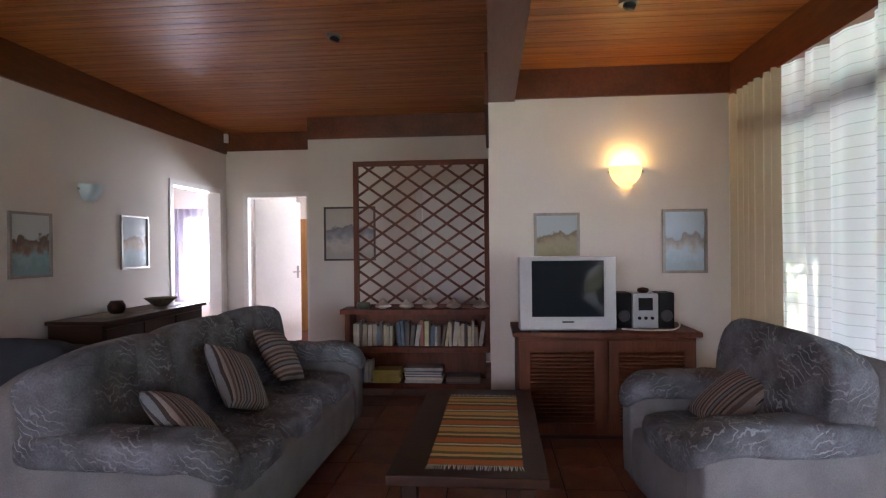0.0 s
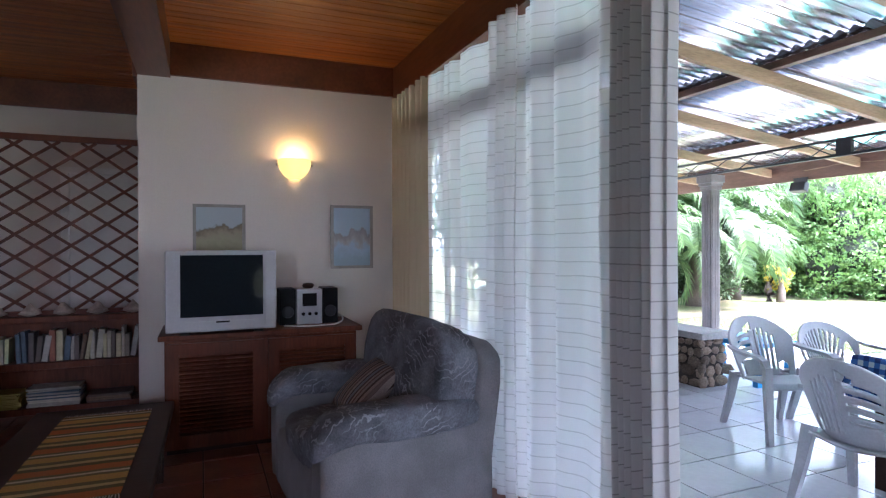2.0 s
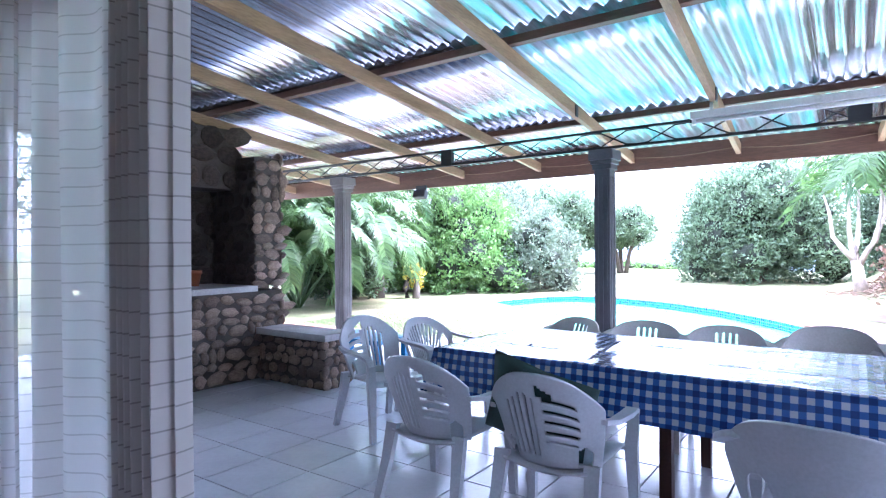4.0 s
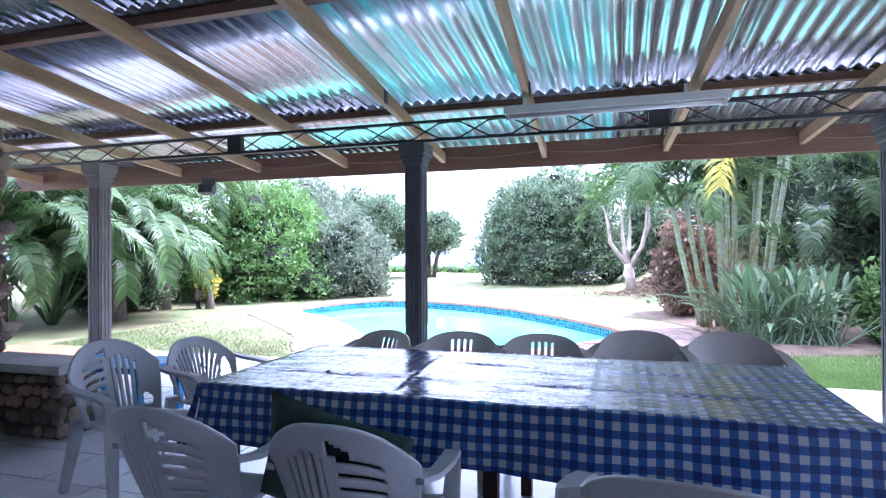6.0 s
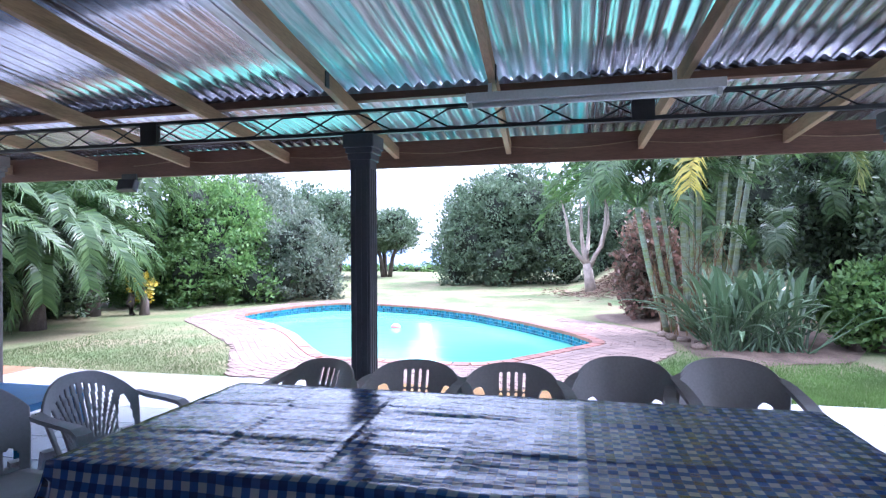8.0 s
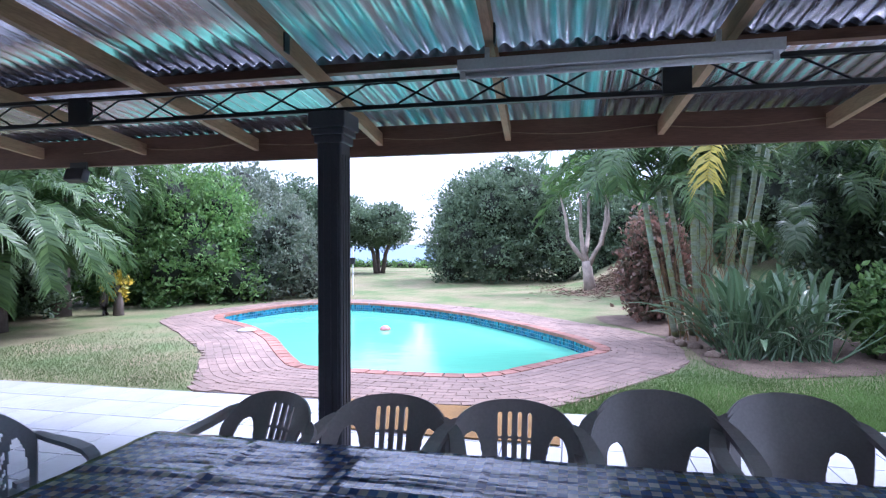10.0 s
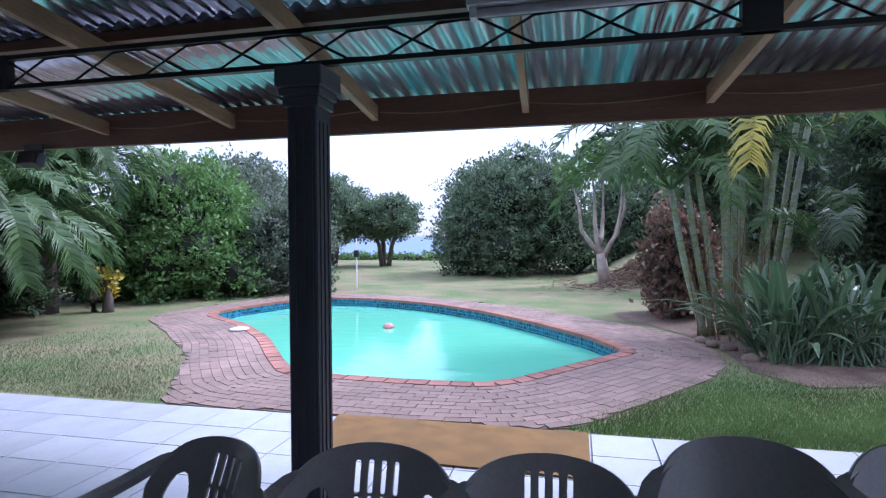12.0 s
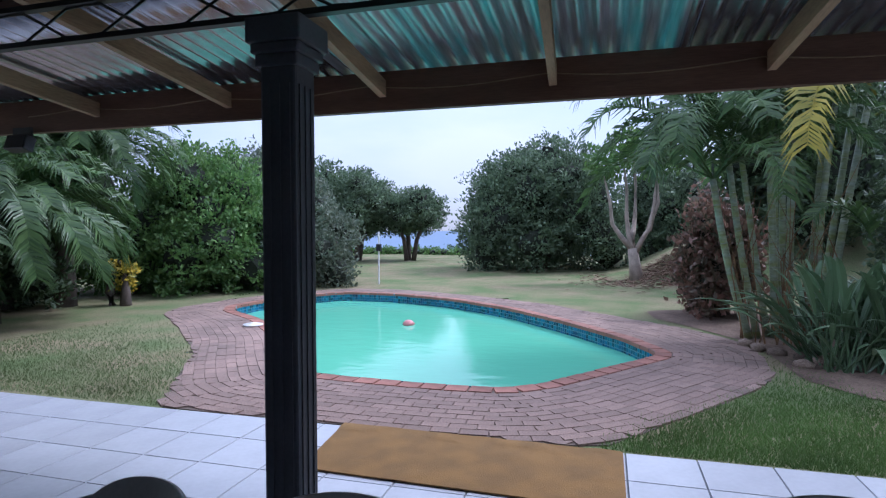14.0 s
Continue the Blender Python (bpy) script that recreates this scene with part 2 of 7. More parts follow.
def glass_mat():
    m = bpy.data.materials.new("window_glass")
    m.use_nodes = True
    n, l = m.node_tree.nodes, m.node_tree.links
    t, g, mx = n.new("ShaderNodeBsdfTransparent"), n.new("ShaderNodeBsdfGlossy"), n.new("ShaderNodeMixShader")
    g.inputs["Roughness"].default_value = 0.02
    mx.inputs["Fac"].default_value = 0.05
    l.new(t.outputs["BSDF"], mx.inputs[1])
    l.new(g.outputs["BSDF"], mx.inputs[2])
    l.new(mx.outputs["Shader"], n["Material Output"].inputs["Surface"])
    return m


M_GLASS = glass_mat()
# ---- large structure: house ----
XL, XW, YT, YH, YN = -3.55, 1.95, 4.66, 6.77, 7.56      # left wall, window wall, television wall, hall wall, far wall
HI, LO = 2.92, 2.76                                      # ceilings
struct("floor", boxes((XL - 3.2, -3.2, -0.2, 2.12, 10.6, -0.012)), M_GROUT, "red-brown tiled living room floor", "floor")
struct("wall_television", boxes((0.0, YT, 0, 2.1, YT + 0.14, 2.95), (0.0, YT + 0.14, 0, 0.14, YH, 2.95)), M_WALL, "cream painted wall behind the television", "wall")
# hall wall, with a door leaf standing in it
struct("wall_hall", boxes((-2.16, YH, 0, -0.80, YH + 0.12, 2.95), (0.02, YH, 0, 0.14, YH + 0.12, 2.95), (-0.80, YH, 2.05, 0.02, YH + 0.12, 2.95), (-2.16, YH + 0.12, 0, -2.04, YN + 0.12, 2.95)), M_WALL, "cream painted hall wall", "wall")
struct("wall_far", boxes((XL, YN, 0, -3.25, YN + 0.12, 2.95), (-2.43, YN, 0, -2.16, YN + 0.12, 2.95), (-3.25, YN, 2.06, -2.43, YN + 0.12, 2.95)), M_WALL, "white painted wall with a door opening", "wall")
struct("wall_side", boxes((XL - 0.14, -3.0, 0, XL, 6.22, 2.95), (XL - 0.14, 7.36, 0, XL, YN + 0.12, 2.95), (XL - 0.14, 6.22, 2.10, XL, 7.36, 2.95)), M_WALL, "white painted wall with pictures", "wall")
# unseen wall; its opening is added for the fill lamp
struct("wall_back", boxes((XL - 0.14, -3.14, 0, -2.6, -3.0, 2.95), (-1.4, -3.14, 0, 2.12, -3.0, 2.95), (-2.6, -3.14, 0, -1.4, -3.0, 0.95), (-2.6, -3.14, 2.1, -1.4, -3.0, 2.95)), M_WALL, "cream painted wall with an added opening", "wall")
struct("wall_window", boxes((XW, -3.0, 0, XW + 0.16, -0.5, 2.95), (XW, -0.5, 2.5, XW + 0.16, YT, 2.95), (XW, YT + 0.14, -0.2, XW + 0.16, 10.5, 2.95)), M_WALLOUT, "painted wall around the glazed front", "wall")


def ceiling_boards(name, x0, x1, y0, y1, z, pitch=0.095):
    bm = bmx()
    y = y0
    while y < y1 - 0.01:
        e = min(y + pitch, y1)
        box(bm, x0, y + 0.004, z, x1, e - 0.004, z + 0.02)
        y += pitch
    box(bm, x0, y0, z + 0.012, x1, y1, z + 0.06)
    return struct(name, bm, M_CEIL, "varnished pine tongue-and-groove ceiling", "ceiling")


ceiling_boards("ceiling_living", 0.20, XW, -3.0, YT, LO)
ceiling_boards("ceiling_hall", XL, 0.02, -3.0, YN, HI)
struct("roof_slab", boxes((XL - 3.3, -3.3, 2.99, 2.15, 10.7, 3.1)), M_WALLOUT, "roof above the rooms", "roof")
struct("trim_main_beam", boxes((0.0, -3.0, 2.515, 0.21, YT, 2.95)), M_BEAM, "brown stained ceiling beam", "beam")
struct("trim_television_fascia", boxes((0.21, YT - 0.03, 2.53, 1.88, YT, LO)), M_BEAM, "brown stained board above the wall", "trim")
struct("trim_window_beam", boxes((1.86, -3.0, 2.49, XW, YT, 2.78)), M_BEAM, "brown stained beam above the curtains", "beam")
struct("trim_hall_fascia", boxes((-2.16, YH - 0.03, 2.66, 0.0, YH, HI), (XL, YN - 0.03, 2.68, -2.16, YN, HI), (XL, -3.0, 2.64, XL + 0.03, YN - 0.03, HI), (-0.03, YT, 2.5, 0.0, YH - 0.03, HI)), M_BEAM, "brown stained board along the ceiling", "trim")

# rooms behind the two openings
# the opening at x -1.6 to -0.6 is unseen, added for the fill
struct("wall_bedroom", boxes((-6.7, 10.4, 0, -5.75, 10.52, 2.95), (-4.30, 10.4, 0, -1.6, 10.52, 2.95), (-0.6, 10.4, 0, 2.1, 10.52, 2.95), (-1.6, 10.4, 0, -0.6, 10.52, 0.9), (-1.6, 10.4, 2.1, -0.6, 10.52, 2.95), (XL - 0.14, YN + 0.12, 0, XL, 10.4, 2.95), (-5.75, 10.4, 0, -4.30, 10.52, 0.42), (-5.75, 10.4, 2.0, -4.30, 10.52, 2.95), (-6.72, 4.0, 0, -6.6, 10.52, 2.95), (-6.6, 4.0, 0, XL - 0.14, 4.12, 2.95)), M_WALL, "pale painted bedroom wall", "wall")
struct("ceiling_bedroom", boxes((-6.6, 4.0, 2.6, XL - 0.14, 10.4, 2.66), (XL - 0.14, YN + 0.12, 2.6, 2.1, 10.4, 2.66)), M_TRIM, "white bedroom ceiling", "ceiling")

# ---- large structure: patio ----
struct("patio", boxes((2.11, -6.5, -0.45, 8.50, 9.5, PATIO - 0.012)), M_PGROUT, "patio slab under white tiles", "patio")
struct("step", boxes((1.93, -0.5, -0.2, 2.13, 4.66, 0.0)), M_PTILE, "tiled step under the sliding doors", "step")

struct("patio_corner", boxes((7.40, 7.35, PATIO - 0.01, 8.48, 9.4, PATIO + 0.006)), node_mat("terracotta_paving", (0.42, 0.17, 0.08), 0.8, var=0.3, scale=4), "terracotta paved corner of the patio", "paving")
SLOPE = 0.093


def under(x):
    """The rafters' lower edge."""
    return 2.32 + SLOPE * (8.29 - x)


def sloped(bm, x0, x1, yc, w, below, above, skew=0.05):
    """A timber that follows the roof."""
    vs = box(bm, x0, -w / 2, 0, x1, w / 2, 1)
    for v in vs:
        top = v.co.z > 0.5
        v.co.y += yc + skew * (v.co.x - 8.29)
        v.co.z = under(v.co.x) + (above if top else below)


patio_roof = thing("patio_roof", "corrugated patio roof on weathered pine rafters", "roof")
RAFTER_Y = [8.75, 7.5, 6.23, 4.97, 3.71, 2.44, 1.25, -0.03, -1.3, -2.56, -3.8, -5.05]
for y in RAFTER_Y:
    bm = bmx()
    sloped(bm, 2.11, 8.29, y, 0.05, 0.0, 0.115)
    part("rafter", bm, M_RAFTER, patio_roof)
for x in (3.0, 4.8, 6.87):
    z = under(x) + 0.115
    part("purlin", boxes((x - 0.035, -6.0, z, x + 0.035, 9.3, z + 0.06)), M_FASCIA, patio_roof)
part("fascia_beam", boxes((8.29, -6.0, 2.225, 8.35, 9.3, 2.50)), M_FASCIA, patio_roof, "brown painted fascia board")


def corrugated(y0, y1, x0, x1, lift, material):
    bm = bmx()
    pitch = 0.112
    n = int((y1 - y0) / pitch) * 8
    sheet(bm, lambda u, v: (x0 + (x1 - x0) * v, y0 + (y1 - y0) * u, under(x0 + (x1 - x0) * v) + 0.195 + lift + 0.019 * math.sin((y1 - y0) * u / pitch * math.tau)), n, 3)
    return part("roof_sheet", bm, material, patio_roof, smooth=True, solid=0.002)


STRIPS = [(-6.0, -2.9, M_ZINC), (-2.98, -1.9, M_AQUA), (-1.98, 0.5, M_ZINC), (0.42, 2.75, M_AQUA), (2.67, 5.2, M_ZINC), (5.12, 7.3, M_ZINC), (7.22, 9.3, M_ZINC)]
for i, (a, b, mat) in enumerate(STRIPS):
    for j, (x0, x1) in enumerate(((2.05, 4.86), (4.74, 6.95), (6.80, 8.42))):
        corrugated(a, b, x0, x1, 0.003 * (i % 2) + (0.05, 0.025, 0.0)[j], mat)


def patio_column(y, paint, label):
    c = thing("patio_column", label, "column", pose(6.56, y, PATIO), "patio columns")
    bm = bmx()
    box(bm, -0.080, -0.080, 0.16, 0.080, 0.080, 2.2, 0.012)
    for s in (-1, 1):
        for k in (-0.045, 0, 0.045):
            box(bm, s * 0.080 - 0.006, k - 0.011, 0.22, s * 0.080 + 0.006, k + 0.011, 2.1)
            box(bm, k - 0.011, s * 0.080 - 0.006, 0.22, k + 0.011, s * 0.080 + 0.006, 2.1)
    part("shaft", bm, paint, c)
    bm = bmx()
    for z0, z1, r in ((0, 0.06, 0.135), (0.06, 0.11, 0.12), (0.11, 0.16, 0.10)):
        box(bm, -r, -r, z0, r, r, z1, 0.008)
    part("base", bm, paint, c)
    bm = bmx()
    for z0, z1, r in ((2.17, 2.22, 0.095), (2.22, 2.26, 0.108), (2.26, 2.36, 0.122)):
        box(bm, -r, -r, z0, r, r, z1, 0.008)
    part("capital", bm, paint, c)


for y in (2.17, -1.43, -5.0):
    patio_column(y, M_COLUMN, "dark grey fluted patio column with moulded capital")
# this column is drawn paler than the other three
patio_column(5.75, M_COLUMNPALE, "beige fluted patio column near the stone bench")

truss = thing("lattice_girder", "black steel lattice girder resting on the columns", "girder", pose(6.5, 0, 2.22))
for z in (0.012, 0.175):
    part("chord", boxes((-0.02, -5.3, z - 0.012, 0.02, 9.0, z + 0.012)), M_BLACK, truss)
y = -5.2
while y < 8.9:
    bm = bmx()
    tube(bm, [(0, y, 0.024), (0, y + 0.10, 0.03), (0, y + 0.34, 0.157), (0, y + 0.44, 0.163)], 0.007, 5)
    tube(bm, [(0.006, y, 0.163), (0.006, y + 0.10, 0.157), (0.006, y + 0.34, 0.03), (0.006, y + 0.44, 0.024)], 0.007, 5)
    part("diamond_bar", bm, M_BLACK, truss)
    y += 0.44
for y in (-3.6, 0.15, 4.0):
    part("joint_plate", boxes((-0.026, y - 0.075, 0.0, 0.026, y + 0.075, 0.187)), M_BLACK, truss)

# ---- ground, sea ----
bm = bmx()


def ground_z(x, y):
    z = GROUND
    far = max(0, x - 24)
    z += 0.012 * far if x < 37 else 0.156 - 0.35 * (x - 37)
    bank = max(0, min(1, (x - 18.5) / 5)) * max(0, min(1, (0.9 - y) / 4))
    z += 1.5 * bank * bank * (3 - 2 * bank) if x < 37 else 0
    z += 0.04 * noise.noise(Vector((x * 0.25, y * 0.25, 0))) if x > 18 else 0
    return max(z, -9)


POOL = [(11.86, 0.25), (10.86, 0.98), (10.12, 1.51), (9.86, 1.85), (9.82, 2.45), (9.86, 3.4), (9.95, 4.05), (10.62, 4.57), (11.87, 5.46), (13.06, 6.58), (13.9, 7.75),
        (14.4, 8.05), (15.15, 8.05), (16.6, 7.65), (17.4, 7.0), (17.35, 5.74), (16.68, 4.17), (15.53, 2.73), (14.12, 1.56), (12.89, 0.7)]
xs = [-60, -30, -12, -6.9, -4] + [i * 0.75 for i in range(-3, 54)] + [42, 46, 52, 62, 200, 900, 4000]
ys = [-4000, -600, -150, -60, -35] + [i * 1.0 for i in range(-24, 32)] + [40, 60, 150, 600, 4000]


def in_poly(x, y, poly):
    c = False
    for (x0, y0), (x1, y1) in zip(poly, poly[1:] + poly[:1]):
        if (y0 > y) != (y1 > y) and x < (x1 - x0) * (y - y0) / (y1 - y0) + x0:
            c = not c
    return c


def build_ground():
    """One sheet to the horizon, lowered into a pit where the pool and the house stand."""
    vs = {}
    for i, x in enumerate(xs):
        for j, y in enumerate(ys):
            vs[i, j] = bm.verts.new((x, y, ground_z(x, y)))
    for i in range(len(xs) - 1):
        for j in range(len(ys) - 1):
            cx, cy = (xs[i] + xs[i + 1]) / 2, (ys[j] + ys[j + 1]) / 2
            if 9.7 < xs[i + 1] and xs[i] < 17.6 and any(in_poly(a, b, POOL) for a in (xs[i], cx, xs[i + 1]) for b in (ys[j], cy, ys[j + 1])):
                continue
            if -6.7 < xs[i] and xs[i + 1] < 8.4 and -6.2 < ys[j] and ys[j + 1] < 9.4:
                continue
            bm.faces.new((vs[i, j], vs[i + 1, j], vs[i + 1, j + 1], vs[i, j + 1]))


build_ground()
tagged(new("ground", mesh_of("ground", bm, M_LAWN, True)), "patchy green and straw-coloured lawn", "lawn", kind="structure")
bm = bmx()
box(bm, 44, -4000, -9.2, 4500, 4000, -4.0)
struct("water_sea", bm, M_SEA, "pale grey-blue sea to the horizon", "sea")


def ring(poly, d):
    """The outline moved outward by d."""
    n, out = len(poly), []
    for i in range(n):
        p, a, b = Vector(poly[i]), Vector(poly[i - 1]), Vector(poly[(i + 1) % n])
        e0, e1 = (p - a).normalized(), (b - p).normalized()
        n0, n1 = Vector((-e0.y, e0.x)), Vector((-e1.y, e1.x))
        k = (n0 + n1).normalized()
        out.append(p + k * d / max(0.6, k.dot(n0)))
    return out


def smooth_loop(poly, times=2):
    for _ in range(times):
        q = []
        for a, b in zip(poly, poly[1:] + poly[:1]):
            q += [(a[0] * 0.88 + b[0] * 0.12, a[1] * 0.88 + b[1] * 0.12), (a[0] * 0.12 + b[0] * 0.88, a[1] * 0.12 + b[1] * 0.88)]
        poly = q
    return poly


POOL_S = smooth_loop(POOL, 2)
POOL_Z = -0.13
pool_area = sum(a[0] * b[1] - b[0] * a[1] for a, b in zip(POOL_S, POOL_S[1:] + POOL_S[:1]))
OUT = 1 if pool_area < 0 else -1
# paved ground: a sand bed between the pool and the lawn
PAVED = [(8.50, 0.95), (9.2, 0.45), (9.82, -0.04), (10.5, -0.5), (11.1, -0.82), (11.9, -0.92), (13.0, -0.85), (14.0, -0.25), (14.9, 0.65), (16.4, 2.1), (17.6, 4.0), (18.35, 5.9), (18.3, 7.4), (17.0, 8.5), (15.2, 8.9), (14.0, 9.05), (13.2, 8.76), (12.1, 7.5), (11.2, 6.58), (10.44, 5.82), (9.66, 5.37), (8.97, 4.92), (8.50, 4.7)]
bm = bmx()
inner, outer = POOL_S, [tuple(p) for p in ring(POOL_S, OUT * 2.3)]


def clip_out(p, q):
    """The last point on the way from the pool's edge p to q that is still paved."""
    p, q = Vector(p), Vector(q)
    k = 1.0
    while k > 0.06 and not in_poly(*(p.lerp(q, k)), PAVED):
        k -= 0.02
    return tuple(p.lerp(q, k))


outer = [clip_out(p, q) for p, q in zip(inner, outer)]
vi = [bm.verts.new((x, y, POOL_Z - 0.015)) for x, y in inner]
vo = [bm.verts.new((x, y, POOL_Z - 0.015)) for x, y in outer]
wo = [bm.verts.new((x, y, GROUND - 0.15)) for x, y in outer]
for i in range(len(vi)):
    j = (i + 1) % len(vi)
    bm.faces.new((vi[i], vi[j], vo[j], vo[i]))
    bm.faces.new((vo[i], vo[j], wo[j], wo[i]))
pool = thing("swimming_pool", "free-form swimming pool with milky turquoise water and blue mosaic edge", "pool")
tagged(pool, kind="structure")
paving = struct("paving", bm, M_SAND, "brick paving laid round the swimming pool", "paving")
def loop_wall(bm, loop, z0, z1):
    a = [bm.verts.new((x, y, z0)) for x, y in loop]
    b = [bm.verts.new((x, y, z1)) for x, y in loop]
    for i in range(len(a)):
        j = (i + 1) % len(a)
        bm.faces.new((a[i], a[j], b[j], b[i]))


def mosaic():
    m = node_mat("pool_mosaic", (0.20, 0.34, 0.44), 0.5, var=0.3, scale=10, fine=60)
    return m


bm = bmx()
loop_wall(bm, POOL_S, -1.7, POOL_Z)
part("mosaic_band", bm, mosaic(), pool, "blue mosaic tile waterline")
bm = bmx()
bm.faces.new([bm.verts.new((x, y, -0.335)) for x, y in POOL_S])
bmesh.ops.triangulate(bm, faces=bm.faces)
part("water", bm, M_POOL, pool, "still milky turquoise water")
bm = bmx()
for row in range(3):
    step = 0.062
    for (x0, y0), (x1, y1) in zip(POOL_S, POOL_S[1:] + POOL_S[:1]):
        d = Vector((x1 - x0, y1 - y0, 0))
        n_t = max(1, round(d.length / step))
        nrm = Vector((d.y, -d.x, 0)).normalized() * OUT
        for k in range(n_t):
            a, b = Vector((x0, y0, 0)) + d * ((k + 0.07) / n_t), Vector((x0, y0, 0)) + d * ((k + 0.93) / n_t)
            z0, z1 = -0.183 - 0.062 * row - 0.053, -0.183 - 0.062 * row
            f = [bm.verts.new(q + nrm * 0.005 + Vector((0, 0, z))) for q, z in ((a, z0), (b, z0), (b, z1), (a, z1))]
            bm.faces.new(f)


def island(m):
    """Let each joined piece vary by itself instead of the whole object."""
    nn, ll = m.node_tree.nodes, m.node_tree.links
    info = next(x for x in nn if x.type == "OBJECT_INFO")
    geo = nn.new("ShaderNodeNewGeometry")
    ll.new(geo.outputs["Random Per Island"], info.outputs["Random"].links[0].to_socket)
    return m


M_MOSAIC = island(node_mat("mosaic_tile", (0.025, 0.12, 0.26), 0.2, var=0.4, scale=6, fine=40, bump=0.0, color2=(0.03, 0.20, 0.28), rand=0.65))
tagged(part("mosaic_tiles", bm, M_MOSAIC, pool), kind="stuff")
# ---- patio things ----
M_PLASTW = node_mat("white_plastic", (0.44, 0.46, 0.50), 0.38, var=0.12, scale=4, fine=70, bump=0.03)
M_PLASTG = node_mat("taupe_plastic", (0.52, 0.475, 0.44), 0.28, var=0.15, scale=4, fine=70, bump=0.03)
M_PLASTD = node_mat("dark_taupe_plastic", (0.33, 0.31, 0.29), 0.32, var=0.15, scale=4, fine=70, bump=0.03)
M_CUSHG = node_mat("dark_green_cloth", (0.025, 0.06, 0.055), 0.85, var=0.3, scale=8, fine=150, bump=0.2)
M_STONE = node_mat("field_stone", (0.29, 0.22, 0.165), 0.85, var=0.45, scale=6, fine=45, bump=0.5, rand=0.45, color2=(0.17, 0.12, 0.09))
M_MORTAR = node_mat("dark_mortar", (0.085, 0.07, 0.06), 0.95, var=0.4, scale=5, bump=0.4)
M_SLAB = node_mat("concrete_slab", (0.46, 0.46, 0.46), 0.7, var=0.25, scale=4, fine=50, bump=0.2)
M_MAT = node_mat("tan_carpet", (0.27, 0.15, 0.045), 0.95, var=0.35, scale=5, fine=120, bump=0.4, color2=(0.21, 0.12, 0.04))
M_BLUE = node_mat("blue_plastic", (0.02, 0.24, 0.55), 0.35, var=0.15, scale=4)
M_TUBE = node_mat("white_enamel", (0.66, 0.67, 0.66), 0.4, var=0.15, scale=3)


def gingham():
    """Blue and white checked vinyl: two sets of stripes laid over one another."""
    m = bpy.data.materials.new("gingham_vinyl")
    m.use_nodes = True
    n, l = m.node_tree.nodes, m.node_tree.links
    b = n["Principled BSDF"]
    uv = n.new("ShaderNodeUVMap")
    uv.uv_map = "cloth"
    sep = n.new("ShaderNodeSeparateXYZ")
    l.new(uv.outputs["UV"], sep.inputs["Vector"])
    stripes = []
    for ax in ("X", "Y"):
        k, f, g = n.new("ShaderNodeMath"), n.new("ShaderNodeMath"), n.new("ShaderNodeMath")
        k.operation, f.operation, g.operation = "MULTIPLY", "FRACT", "GREATER_THAN"
        k.inputs[1].default_value, g.inputs[1].default_value = 1 / 0.062, 0.5
        l.new(sep.outputs[ax], k.inputs[0])
        l.new(k.outputs[0], f.inputs[0])
        l.new(f.outputs[0], g.inputs[0])
        stripes.append(g)
    add = n.new("ShaderNodeMath")
    l.new(stripes[0].outputs[0], add.inputs[0])
    l.new(stripes[1].outputs[0], add.inputs[1])
    half = n.new("ShaderNodeMath")
    half.operation = "MULTIPLY"
    half.inputs[1].default_value = 0.5
    l.new(add.outputs[0], half.inputs[0])
    ramp = n.new("ShaderNodeValToRGB")
    ramp.color_ramp.interpolation = "CONSTANT"
    e = ramp.color_ramp.elements
    e[0].color, e[0].position = (0.31, 0.35, 0.42, 1), 0.0
    e[1].color, e[1].position = (0.03, 0.085, 0.26, 1), 0.3
    e.new(0.8).color = (0.012, 0.030, 0.12, 1)
    l.new(half.outputs[0], ramp.inputs["Fac"])
    l.new(ramp.outputs["Color"], b.inputs["Base Color"])
    b.inputs["Roughness"].default_value = 0.16
    no, bp, co = n.new("ShaderNodeTexNoise"), n.new("ShaderNodeBump"), n.new("ShaderNodeTexCoord")
    no.inputs["Scale"].default_value, no.inputs["Detail"].default_value = 5, 5
    bp.inputs["Strength"].default_value, bp.inputs["Distance"].default_value = 0.45, 0.02
    mp = n.new("ShaderNodeMapping")
    mp.inputs["Scale"].default_value, mp.inputs["Rotation"].default_value = (2.6, 0.55, 1), (0, 0, 0.12)
    l.new(co.outputs["Object"], mp.inputs["Vector"])
    l.new(mp.outputs["Vector"], no.inputs["Vector"])
    l.new(no.outputs["Fac"], bp.inputs["Height"])
    l.new(bp.outputs["Normal"], b.inputs["Normal"])
    return m


TX0, TX1, TY0, TY1, TZ = 4.03, 5.17, -0.42, 2.36, 0.645
table = thing("patio_table", "long dark patio table under a checked cloth", "table", pose((TX0 + TX1) / 2, (TY0 + TY1) / 2, PATIO))
hx, hy = (TX1 - TX0) / 2 - 0.02, (TY1 - TY0) / 2 - 0.02
part("tabletop", boxes((-hx, -hy, 0.735, hx, hy, 0.772)), M_DARKWOOD, table)
for sx in (-1, 1):
    for y in (-hy + 0.08, 0.0, hy - 0.08):
        part("leg", boxes((sx * (hx - 0.07) - 0.03, y - 0.03, 0, sx * (hx - 0.07) + 0.03, y + 0.03, 0.735)), M_DARKWOOD, table)


